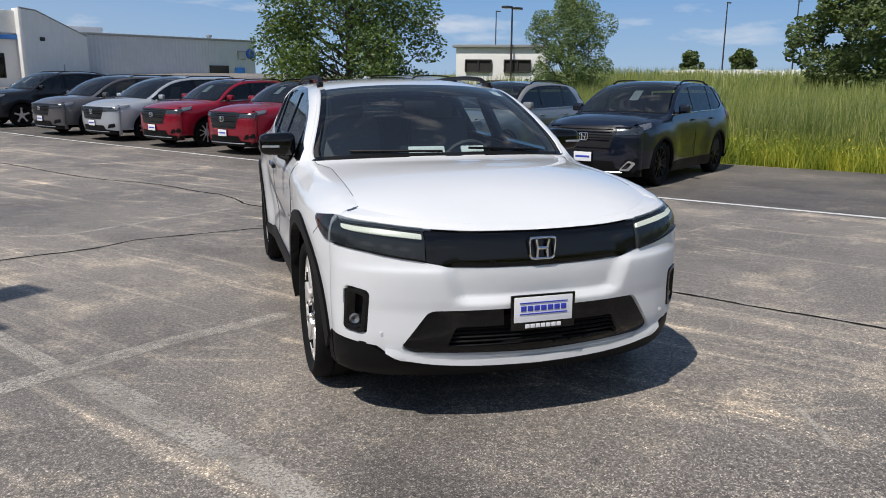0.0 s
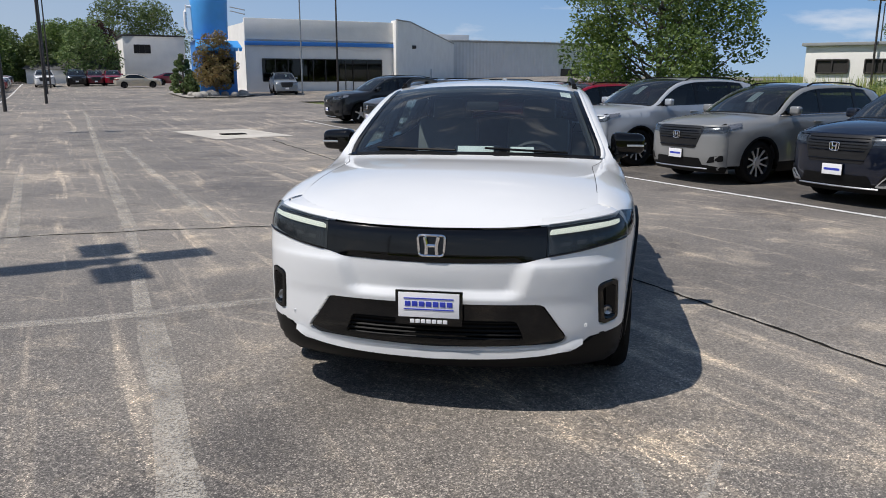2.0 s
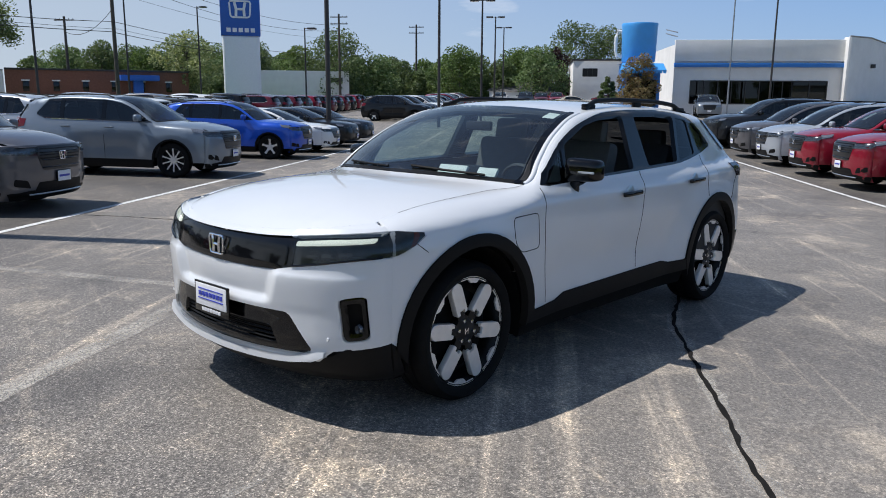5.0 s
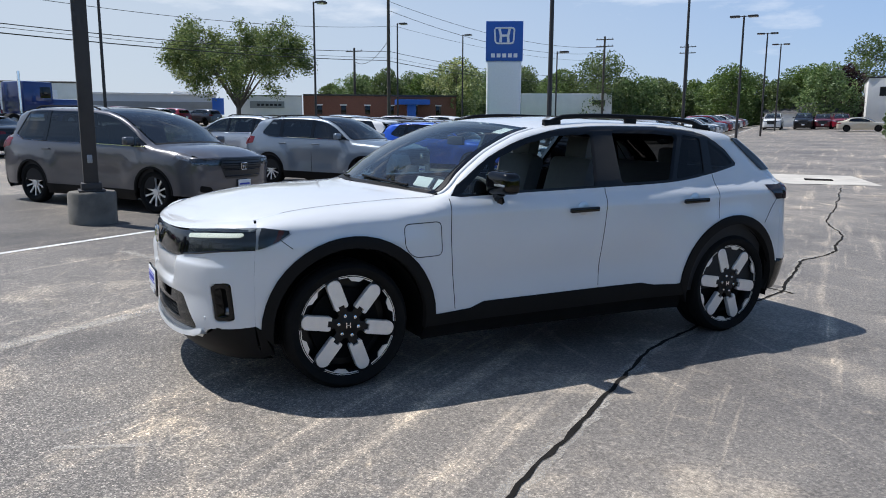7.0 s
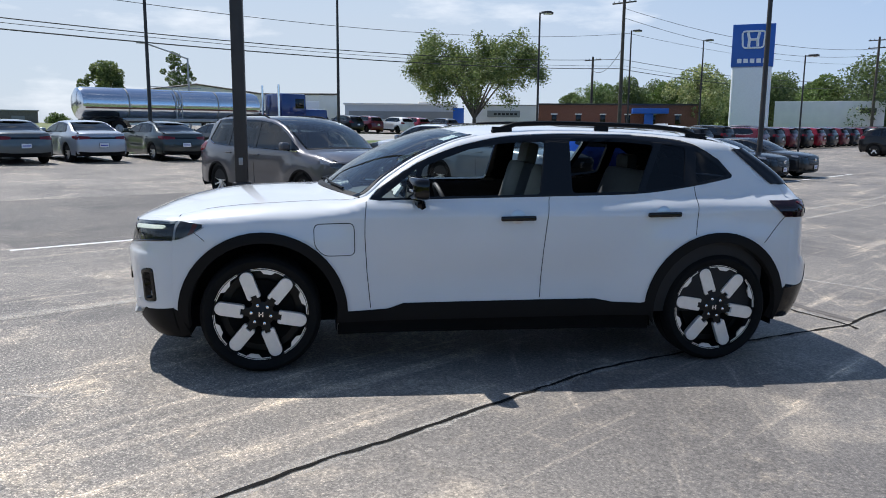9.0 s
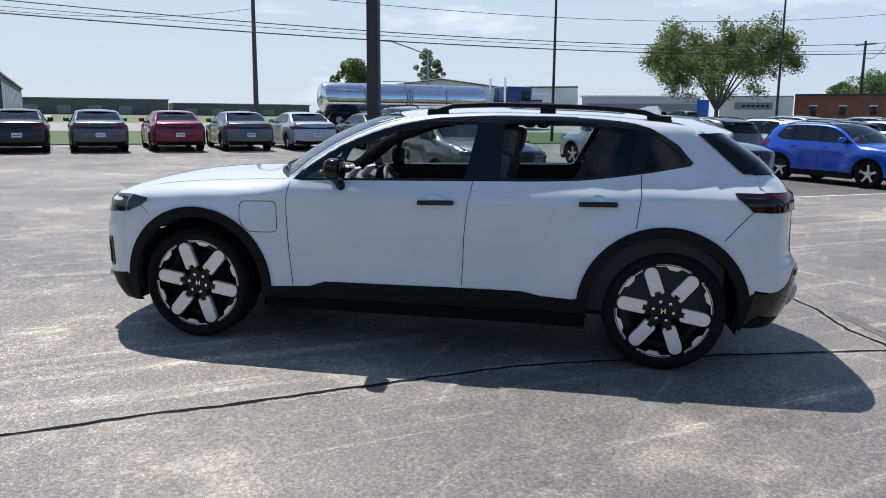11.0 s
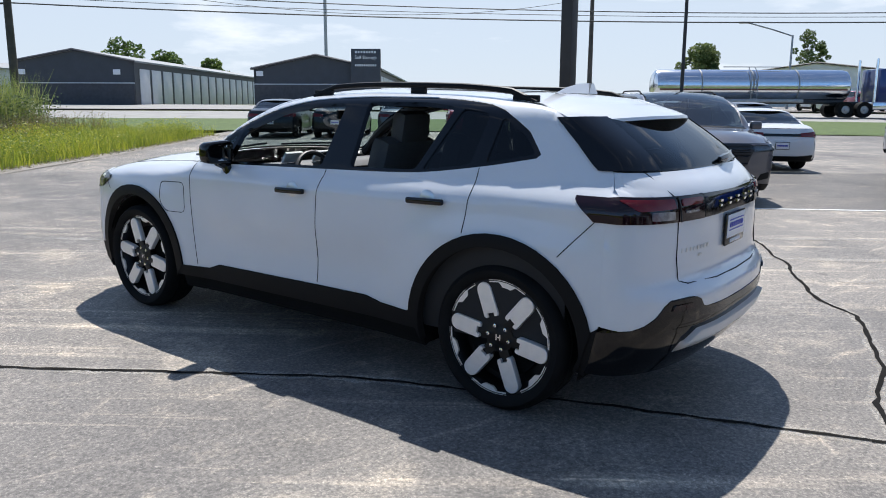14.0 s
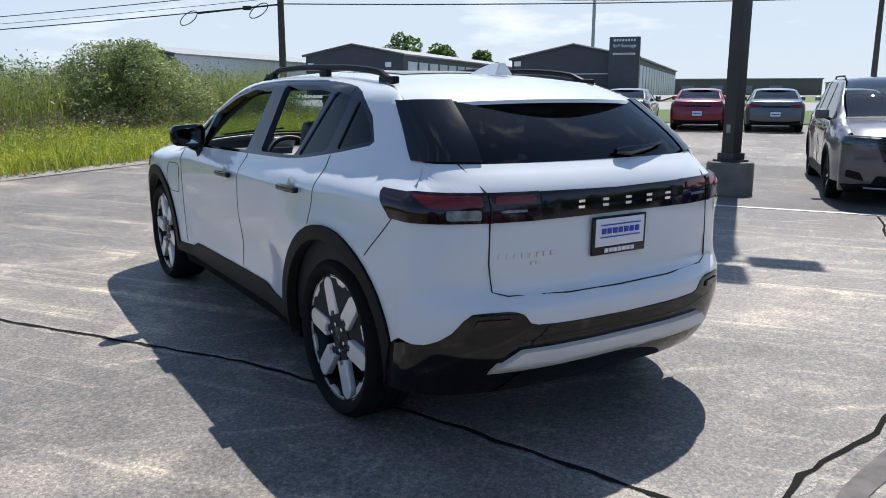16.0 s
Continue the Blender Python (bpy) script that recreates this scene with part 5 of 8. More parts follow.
def van_spec():
    s = suv_spec(5.2, 0.995, 1.74, 3.0)
    s.update(
        belt=1.10, lean=0.30,
        top=[(-2.26, 0.95), (-2.0, 1.03), (-1.6, 1.09), (-1.42, 1.115), (-1.34, 1.14), (-1.0, 1.37), (-0.6, 1.56), (-0.2, 1.655), (0.4, 1.69), (1.3, 1.69), (1.9, 1.65), (2.1, 1.57), (2.22, 1.25), (2.28, 1.1), (2.31, 1.0)],
        y_cowl=-1.4, y_tail=2.02,
        rear_seam=[(0.2, 2.18), (0.4, 2.26), (0.7, 2.29), (1.0, 2.28), (1.25, 2.22), (1.57, 2.1), (1.62, 1.98)],
    )
    return s


PARKED = {}


def parked_car(kind, wheels="five", rear_only=False):
    """One parked car with its parts, kept as the pattern for copies."""
    key = (kind, wheels)
    if key in PARKED:
        return PARKED[key]
    spec = {"crossover": lambda: suv_spec(4.69, 0.93, 1.68, 2.70), "small_crossover": lambda: suv_spec(4.40, 0.90, 1.60, 2.62), "large_suv": lambda: suv_spec(5.05, 0.99, 1.80, 2.89), "sedan": sedan_spec, "minivan": van_spec}[kind]()
    S = Shape(**spec)
    sed = kind == "sedan"
    H = {"crossover": 1.0, "small_crossover": 0.95, "large_suv": 1.07, "sedan": 0.80, "minivan": 1.0}[kind]
    R = {"crossover": 0.365, "small_crossover": 0.345, "large_suv": 0.385, "sedan": 0.33, "minivan": 0.355}[kind]
    car = empty(kind, Matrix(), "", "car")
    P = MATS["pattern_paint"]
    RA = R + 0.07
    zl = 0.30 * H + 0.02
    a0 = math.degrees(math.asin(max(-0.9, (zl - R) / RA)))
    over = lambda c: arc(c, R, RA, 180 - a0, a0, 16)
    b0, b1 = S.belt, S.belt + (0.10 if not sed else 0.05)
    ya, yz = S.y_cowl + 0.08, (1.62 if kind != "minivan" else 2.0) * (S.yR / 2.06 if kind != "minivan" else 1)
    if sed:
        yz = 1.22
    belt = [(ya, b0 - 0.01), (0.2, b0 + 0.01), (yz - 0.25, b0 + 0.03), (yz, b1)]
    dtop = [(y, S.topf(y) - 0.055) for y in np.linspace(ya + 0.10, yz - (0.22 if not sed else 0.14), 16)]
    dlo = rounded(smooth_line(belt, 14) + [(yz + 0.02, b1 + 0.04)] + dtop[::-1], 0.02, 2)
    low = [(S.frz(zl), zl)] + over(S.yfw) + over(S.yrw) + [(S.rez(zl), zl)]
    zr = np.linspace(zl + 0.1, S.topf(S.y_tail + 0.0) if not sed else 0.98, 9)
    rear_e = [(S.rez(z), z) for z in zr]
    y_end = S.y_tail if not sed else 1.96
    outline = low + rear_e + [(y, S.topf(y)) for y in np.linspace(y_end - 0.02, S.yF + 0.06, 50)] + [(S.frz(z), z) for z in np.linspace(S.topf(S.yF) - 0.06, zl + 0.08, 6)]
    body = part("body", bent_patch(outline, [dlo], S.side, 0, 0.03, 0.14, 0.11, True), P, car)
    part("lining", bent_patch([(S.y_cowl - 0.1, 0.4), (S.yR - 0.3, 0.4)] + [(y, S.topf(y) - 0.02) for y in np.linspace(y_end - 0.2, S.y_cowl - 0.1, 20)], [dlo], S.side, -0.05, 0, 0.3, 0.2, True), M_LINER, car)
    fr = [dlo[0]]
    ym, yb = 0.14 * S.yR / 2.06, 1.06 * S.yR / 2.06
    for sg in (-1, 1):
        ms = lambda y, z, o, sg=sg: (lambda v: Vector((v.x * sg, v.y, v.z)))(S.side(y, z, o))
        part("side_window", bent_patch(dlo, [], ms, -0.012, 0, 0.2, 0.1), M_CARGLASS, car)
        for yy in (ym, yb):
            zt = S.topf(yy) - 0.055
            part("door_pillar", bent_patch([(yy - 0.045, b0), (yy + 0.045, b0), (yy + 0.06, zt), (yy - 0.03, zt)], [], ms, -0.005, 0.01, 0.2, 0.1), M_GLOSSBLACK, car)
        part("door_seam", tube([Vector((sg * S.flank(y, z), y, z)) for y, z in ((ym, b0), (ym - 0.02, b0 - 0.3), (ym - 0.02, zl + 0.05))], 0.004, 4), M_SEAM, car)
        part("rocker", bent_patch([(S.yfw + RA - 0.02, 0.2), (S.yrw - RA + 0.02, 0.2), (S.yrw - RA, zl + 0.05), (S.yfw + RA, zl + 0.05)], [], ms, 0.006, 0.03, 0.3, 0.1), M_CLAD if not sed else P, car)
        for c in (S.yfw, S.yrw):
            o, i = over(c), arc(c, R, RA - 0.035, 180 - a0, a0, 16)
            part("wheel_arch_trim", bent_patch(o + i[::-1], [], ms, 0.008 if not sed else 0.001, 0.04, 0.3, 0.2), M_CLAD if not sed else P, car)
            make_wheel(car, sg * (S.flank(c, R) - 0.13), c, R, R * 0.70, 0.22, sg, wheels)
            li = grid_mesh([[(sg * x, c + (RA - 0.03) * math.cos(a), R + (RA - 0.03) * math.sin(a)) for a in np.linspace(0, math.pi, 12)] for x in (S.flank(c, R) - 0.02, 0.5)])
            part("arch_liner", li, M_UNDER, car)
        if kind in ("crossover", "minivan"):
            part("window_trim", tube([Vector((sg * (S.flank(y, z) + 0.004), y, z)) for y, z in smooth_line(belt, 14)], 0.008, 5), M_CHROME, car, "chrome window line")
        if wheels == "black" and not sed:
            mq = lambda x, z, o, sg=sg: (lambda v: Vector((v.x * sg, v.y, v.z)))(S.nose(x, z, o))
            part("bumper_accent", bent_patch(rounded([(0.56, 0.30 * H), (0.70, 0.30 * H), (0.77, 0.42 * H), (0.70, 0.46 * H)], 0.02, 2), [rounded([(0.595, 0.325 * H), (0.68, 0.325 * H), (0.735, 0.41 * H), (0.695, 0.43 * H)], 0.015, 2)], mq, 0.014, 0.02, 0.08, 0.05), M_SILVER, car, "bright bumper corner frame")
        for yy in (ym - 0.14, yb - 0.10):
            part("door_handle", box_mesh((0.03, 0.2, 0.03), (sg * (S.flank(yy, b0 - 0.12) + 0.015), yy, b0 - 0.12), 0.01), P, car)
        mir = part("door_mirror", box_mesh((0.19, 0.12, 0.14), (sg * (S.flank(ya + 0.25, b0) + 0.11), ya + 0.25, b0 + 0.075), 0.045, segs=3), P, car)
        part("mirror_arm", tube([(sg * (S.flank(ya + 0.25, b0) - 0.01), ya + 0.27, b0 + 0.0), (sg * (S.flank(ya + 0.25, b0) + 0.08), ya + 0.26, b0 + 0.03)], 0.025, 6), M_CLAD, mir)
        # lamps
        mp = lambda x, z, o, sg=sg: (lambda v: Vector((v.x * sg, v.y, v.z)))(S.nose(x, z, o))
        zt, xe = S.topf(S.yF) - 0.015, S.flank(S.frz(0.9 * H), 0.9 * H) - 0.004
        hl = part("headlight", bent_patch([(0.50, zt - 0.135 * H), (0.80 * xe / 0.84, zt - 0.12 * H), (xe, zt - 0.07 * H), (xe, zt - 0.01), (0.46, zt - 0.045)], [], mp, 0.004, 0.03, 0.08, 0.05), M_LAMPGREY, car, "clear headlight")
        part("lens", bent_patch([(0.50, zt - 0.135 * H), (0.80 * xe / 0.84, zt - 0.12 * H), (xe, zt - 0.07 * H), (xe, zt - 0.01), (0.46, zt - 0.045)], [], mp, 0.012, 0.01, 0.08, 0.05), M_LAMPGLASS, hl)
        ysd = S.frz(0.9 * H)
        part("lamp_wing", bent_patch([(ysd - 0.005, zt - 0.075 * H), (ysd + 0.2, zt - 0.03), (ysd + 0.26, zt + 0.02), (ysd - 0.005, zt - 0.012)], [], ms, 0.005, 0.02, 0.08, 0.05), M_LAMPGREY, hl)
        part("corner_vent", bent_patch(rounded([(0.60, 0.36 * H), (0.80, 0.40 * H), (0.80, 0.50 * H), (0.66, 0.47 * H)], 0.02, 2), [], mp, 0.003, 0.02, 0.1, 0.08), M_CLAD, car)
        mt = lambda x, z, o, sg=sg: (lambda v: Vector((v.x * sg, v.y, v.z)))(S.tail(x, z, o))
        if sed:
            tl = [(0.42, 0.80), (S.flank(S.rez(0.8), 0.8) - 0.01, 0.78), (S.flank(S.rez(0.9), 0.9) - 0.01, 0.91), (0.42, 0.88)]
        else:
            xa = S.flank(S.rez(1.0), 1.0) - 0.01
            tl = [(0.58, 0.98 * H), (xa, 0.96 * H), (xa, 1.16 * H), (0.70, 1.18 * H), (0.70, 1.06 * H), (0.58, 1.05 * H)]
        part("tail_lamp", bent_patch(tl, [], mt, 0.006, 0.03, 0.08, 0.06), M_TAILRED, car, "red tail lamp")
        yr = S.rez(1.0 * H)
        zz = (0.79, 0.90) if sed else (0.97 * H, 1.16 * H)
        part("tail_wing", bent_patch([(yr + 0.004, zz[0]), (yr - 0.16, zz[0] + 0.03), (yr - 0.20, zz[1] - 0.01), (yr + 0.004, zz[1])], [], ms, 0.006, 0.03, 0.08, 0.06), M_TAILRED, car)
    zt = S.topf(S.yF) - 0.01
    xe = lambda z: S.flank(S.frz(z), z) - 0.002
    zs = np.linspace(0.22, zt - 0.01, 9)
    part("front_bumper", bent_patch([(x, 0.2) for x in np.linspace(-xe(0.25), xe(0.25), 12)] + [(xe(z), z) for z in zs] + [(float(u), zt) for u in np.linspace(xe(zt), -xe(zt), 20)] + [(-xe(z), z) for z in zs[::-1]], [], S.nose, 0, 0, 0.12, 0.08), P, car)
    gr = part("grille", bent_patch(rounded([(-0.40, 0.60 * H), (0.40, 0.60 * H), (0.52, zt - 0.08), (0.47, zt - 0.02), (-0.47, zt - 0.02), (-0.52, zt - 0.08)], 0.03, 3), [], S.nose, 0.008, 0.03, 0.1, 0.08), M_GRILLE, car, "black mesh grille")
    for k in range(3):
        z = 0.64 * H + (zt - 0.1 - 0.64 * H) * k / 2
        part("grille_bar", tube([(x, S.nose_y(x, z) - 0.014, z) for x in np.linspace(-0.42, 0.42, 9)], 0.008, 4), M_GLOSSBLACK, gr)
    part("lower_grille", bent_patch(rounded([(-0.55, 0.26), (0.55, 0.26), (0.48, 0.44 * H), (-0.48, 0.44 * H)], 0.03, 3), [], S.nose, 0.006, 0.03, 0.12, 0.08), M_CLAD, car)
    part("lower_lip", tube([(x, S.nose_y(x, 0.27) - 0.012, 0.27) for x in np.linspace(-0.6, 0.6, 11)], 0.012, 5), M_SILVER if not sed else M_CLAD, car)
    zt_e = S.topf(S.yF)
    lip = [[S.hood(u, 0.0) for u in np.linspace(-0.99, 0.99, 25)]]
    for d in (0.5, 1.0, 1.3):
        lip.append([Vector((p.x, p.y + (S.nose_y(p.x, zt_e - 0.03) - p.y) * d - 0.006 * d, p.z + (zt_e - 0.035 - p.z) * min(d, 1.0))) for p in lip[0]])
    part("hood_lip", grid_mesh(lip[::-1]), P, car)
    if not sed:
        part("chin_trim", bent_patch([(-0.78, 0.2), (0.78, 0.2), (0.84, 0.30), (0.60, 0.33), (-0.60, 0.33), (-0.84, 0.30)], [], S.nose, 0.005, 0.03, 0.1, 0.06), M_CLAD, car)
        for k in range(4):
            zk = zt - 0.055 - k * 0.042
            part("mesh_bar", tube([(x, S.nose_y(x, zk) - 0.012, zk) for x in np.linspace(-0.45, 0.45, 9)], 0.006, 4), M_CLAD, gr)
    emblem(car, (0, S.nose_y(0, 0.8 * H) - 0.024, (0.6 * H + zt) / 2 + 0.02), 0, 0.13)
    plate_board(car, (0, S.nose_y(0, 0.48 * H) - 0.02, 0.50 * H), 0)
    plate_board(car, (0, S.tail_y(0, 0.72 * H) + 0.012, (0.80 if not sed else 0.62) * H + (0.10 if sed else 0)), 180)
    part("hood", surf(S.hood, 16, 12), P, car)
    part("windscreen", surf(S.screen, 14, 8, -0.97, 0.97, 0.03, 0.98, 0.002), M_CARSCREEN, car, "dusty windscreen")
    if kind in ("crossover", "large_suv"):
        part("window_card", surf(S.screen, 3, 3, 0.10, 0.30, 0.30, 0.56, -0.01), M_PAPER, car, "white price sheet on the windscreen")
    part("cowl", surf(S.screen, 10, 2, -0.98, 0.98, 0.0, 0.05, 0.004), M_CLAD, car)
    part("roof", surf(S.roof, 16, 12), P, car)
    part("headliner", surf(S.roof, 8, 6, off=-0.05), M_LINER, car)
    part("dash", box_mesh((1.4, 0.5, 0.4), (0, S.y_cowl + 0.25, b0 - 0.2), 0.05), M_LINER, car)
    for x in (-0.36, 0.36):
        st = part("front_seat", box_mesh((0.48, 0.16, 0.62), (x, S.y_cowl + 1.25, b0 + 0.02), 0.06, rot=Matrix.Rotation(radians(-14), 4, "X")), M_SEAT, car)
    part("rear_seat", box_mesh((1.2, 0.16, 0.55), (0, S.y_cowl + 2.15, b0), 0.06, rot=Matrix.Rotation(radians(-16), 4, "X")), M_SEAT, car)
    te = lambda z: S.flank(S.rez(z), z) - 0.002
    ztop = S.belt + 0.06 if not sed else 0.97
    zs = np.linspace(0.3, ztop - 0.02, 9)
    part("tailgate", bent_patch([(x, 0.24) for x in np.linspace(-te(0.3), te(0.3), 12)] + [(te(z), z) for z in zs] + [(float(u), ztop) for u in np.linspace(te(ztop), -te(ztop), 16)] + [(-te(z), z) for z in zs[::-1]], [], S.tail, 0, 0, 0.12, 0.08), P, car)
    part("rear_lower_trim", bent_patch([(-te(0.3) + 0.02, 0.24), (te(0.3) - 0.02, 0.24), (te(0.4) - 0.02, 0.40), (0.4, 0.36), (-0.4, 0.36), (-te(0.4) + 0.02, 0.40)], [], S.tail, 0.008, 0.03, 0.12, 0.08), M_CLAD, car)
    if sed:
        back = lambda u, v, n: (lambda yb, zt: Vector((S.flank(yb, zt) * u, yb + 0.12 * (1 - u * u) * (0.3 + 0.7 * v), zt + 0.025 * (1 - abs(u) ** 2.4) + n)))(0.98 + 0.70 * v, S.topf(0.98 + 0.70 * v))
        part("rear_window", surf(back, 14, 8, -0.95, 0.95, 0.0, 1.0), M_CARGLASS, car, "tinted rear window")
        deck = lambda u, v, n: (lambda yb, zt: Vector((S.flank(yb, zt) * u, yb + 0.12 * (1 - u * u) * (1 - v) + (S.tail_y(S.flank(yb, zt) * u, 0.97) - yb) * v, zt + 0.02 * (1 - abs(u) ** 2.4) * (1 - v) - 0.04 * v * v + n)))(1.68 + 0.27 * v, S.topf(1.68 + 0.27 * v))
        part("boot_lid", surf(deck, 14, 6), P, car)
        part("boot_strip", bent_patch([(-0.42, 0.80), (0.42, 0.80), (0.42, 0.86), (-0.42, 0.86)], [], S.tail, 0.006, 0.01, 0.12, 0.08), M_GLOSSBLACK, car)
    else:
        part("rear_window", bent_patch([(float(u), ztop) for u in np.linspace(-te(ztop) + 0.03, te(ztop) - 0.03, 12)] + [(te(1.45 * H) - 0.03, 1.45 * H), (-te(1.45 * H) + 0.03, 1.45 * H)], [], S.tail, 0.0, 0, 0.12, 0.08), M_PRIVACY, car, "dark rear window")
        part("roof_spoiler", grid_mesh([[S.roof(u, v, dz) + Vector((0, dn, 0)) for u in np.linspace(-1, 1, 15)] for v, dz, dn in ((0.9, 0.01, 0), (1.0, 0.0, 0.1), (1.0, -0.04, 0.1), (0.96, -0.05, 0.0))]), P, car)
        for sg in (-1, 1):
            part("roof_rail", tube([(sg * (S.flank(y, S.topf(y)) - 0.01), y, S.topf(y) + (0.04 if 0.1 < y < y_end - 0.45 else 0.008)) for y in np.linspace(0.0, y_end - 0.3, 12)], 0.015, 6), M_CLAD, car)
    ub = box_mesh((1.1, S.yR - S.yF - 0.3, 0.2), (0, 0, 0.32), 0.03)
    box_mesh((S.flank(0, 0.4) * 2 - 0.12, S.yrw - S.yfw - 2 * RA, 0.2), (0, 0, 0.32), 0.03, bm=ub)
    part("underbody", ub, M_UNDER, car)
    PARKED[key] = car
    return car


def repaint(car, paint):
    for o in car.children_recursive:
        if o.type == "MESH" and o.data.materials and o.data.materials[0] == MATS["pattern_paint"]:
            o.material_slots[0].link = "OBJECT"
            o.material_slots[0].material = paint


USED = set()


SMALL = ("lining", "front_seat", "rear_seat", "dash", "headliner", "arch_liner", "door_handle", "door_seam", "door_pillar", "corner_vent", "lower_lip", "grille_bar", "mirror_arm", "roof_rail", "plate_bar", "hub_cap", "rim", "spoke_ring", "cowl", "rear_lower_trim", "lens", "underbody", "roof_spoiler", "lower_grille", "emblem")


def far_copy(src, m):
    """A copy for the distance, without the parts that are too small to be seen there."""
    made = {src: src.copy()}
    scene.collection.objects.link(made[src])
    for o in src.children_recursive:
        if o.parent in made and o.name.split(".")[0] not in SMALL:
            made[o] = o.copy()
            scene.collection.objects.link(made[o])
            made[o].parent = made[o.parent]
    made[src].matrix_basis = m
    return made[src]


def park(kind, paint, m, label, group="parked cars", wheels="five", far=False):
    src = parked_car(kind, wheels)
    if (kind, wheels) in USED:
        ob = far_copy(src, m) if far else copy_thing(src, m)
    else:
        ob = src
        ob.matrix_world = m
        USED.add((kind, wheels))
    tagged(ob, label, "car", group)
    repaint(ob, paint)
    return ob


car_paint("pattern_paint", (0.2, 0.2, 0.2))
PAINT = {
    "navy": car_paint("navy_paint", (0.003, 0.006, 0.016), 0.0, 0.0, 1.0), "silver": car_paint("silver_paint", (0.42, 0.45, 0.49), 0.35), "pearl": car_paint("pearl_grey_paint", (0.26, 0.265, 0.265), 0.3),
    "grey": car_paint("grey_paint", (0.105, 0.102, 0.110), 0.35), "red": car_paint("red_paint", (0.23, 0.006, 0.020), 0.1),
    "steel": car_paint("steel_blue_paint", (0.20, 0.235, 0.275), 0.35), "sage": car_paint("sage_grey_paint", (0.11, 0.128, 0.130), 0.25), "blue": car_paint("bright_blue_paint", (0.010, 0.08, 0.50), 0.15),
    "white": car_paint("white_paint", (0.75, 0.75, 0.74)), "black": car_paint("black_paint", (0.004, 0.004, 0.005), 0.0, 0.0, 0.6),
    "charcoal": car_paint("charcoal_paint", (0.014, 0.016, 0.020), 0.1, 0.0, 0.7), "beige": car_paint("champagne_paint", (0.50, 0.45, 0.36), 0.3),
    "green": car_paint("dark_green_grey_paint", (0.035, 0.045, 0.043), 0.2), "maroon": car_paint("maroon_paint", (0.12, 0.010, 0.02), 0.1),
}
N_V, P_V = -90, 90   # noses towards -V and +V


# plants -----------------------------------------------------------------------
def leaf_mat(name, a, b, c, trans=0.35):
    m, N, L, p = node_mat(name)
    g = N.new("ShaderNodeNewGeometry")
    col = ramp_node(N, L, g.outputs["Random Per Island"], [(0.0, a), (0.5, b), (1.0, c)])
    co = N.new("ShaderNodeTexCoord").outputs["Object"]
    patch = ramp_node(N, L, noise_node(N, L, co, 0.7, 6, 0.65), [(0.32, (0.55, 0.62, 0.6)), (0.5, (0.95, 0.97, 0.95)), (0.68, (1.35, 1.22, 1.0))])
    col = mix_node(N, L, 1.0, col, patch, "MULTIPLY")
    L.new(col, p.inputs["Base Color"])
    p.inputs["Roughness"].default_value = 0.55
    tr = N.new("ShaderNodeBsdfTranslucent")
    L.new(col, tr.inputs["Color"])
    mx = N.new("ShaderNodeMixShader")
    mx.inputs[0].default_value = trans
    out = N["Material Output"]
    L.new(p.outputs[0], mx.inputs[1])
    L.new(tr.outputs[0], mx.inputs[2])
    L.new(mx.outputs[0], out.inputs["Surface"])
    return m


M_LEAF = leaf_mat("green_leaves", (0.065, 0.11, 0.024), (0.11, 0.175, 0.04), (0.18, 0.25, 0.075))
M_LEAFPALE = leaf_mat("pale_willow_leaves", (0.08, 0.14, 0.04), (0.16, 0.24, 0.08), (0.27, 0.33, 0.16))
M_WILLOW = leaf_mat("willow_leaves", (0.15, 0.20, 0.065), (0.28, 0.33, 0.12), (0.46, 0.48, 0.25))
M_LEAFDARK = leaf_mat("dark_tree_leaves", (0.085, 0.125, 0.042), (0.115, 0.165, 0.056), (0.165, 0.215, 0.08))
M_LOCUST = leaf_mat("honey_locust_leaves", (0.09, 0.13, 0.04), (0.16, 0.21, 0.065), (0.27, 0.31, 0.12))
M_LEAFRUST = leaf_mat("rusty_leaves", (0.15, 0.095, 0.045), (0.26, 0.175, 0.07), (0.24, 0.22, 0.09))
M_LEAFPURPLE = leaf_mat("purple_leaves", (0.03, 0.012, 0.014), (0.05, 0.02, 0.022), (0.06, 0.035, 0.02))
M_REED = leaf_mat("reed_blades", (0.17, 0.23, 0.055), (0.32, 0.38, 0.10), (0.50, 0.48, 0.21), 0.4)
M_GOLDENROD = leaf_mat("goldenrod_blades", (0.20, 0.27, 0.03), (0.36, 0.41, 0.045), (0.55, 0.53, 0.09), 0.4)
M_DRYWEED = leaf_mat("dry_weed_stems", (0.14, 0.10, 0.05), (0.20, 0.15, 0.08), (0.16, 0.18, 0.06), 0.3)
M_GOLDFLOWER = leaf_mat("goldenrod_leaves_and_flowers", (0.16, 0.24, 0.035), (0.30, 0.36, 0.05), (0.62, 0.56, 0.07), 0.35)
M_BROWNWEED = leaf_mat("faded_weed_leaves", (0.12, 0.13, 0.05), (0.20, 0.18, 0.09), (0.30, 0.24, 0.14), 0.3)
M_SHRUB = leaf_mat("grey_green_shrub_leaves", (0.09, 0.13, 0.05), (0.17, 0.22, 0.09), (0.30, 0.34, 0.17), 0.35)
M_BARK = plain("bark", (0.10, 0.085, 0.07), 0.9, vary=0.35, scale=8, bump=0.01)
M_TURF = plain("mown_turf", (0.075, 0.115, 0.024), 0.9, vary=0.35, scale=2.5, bump=0.02)


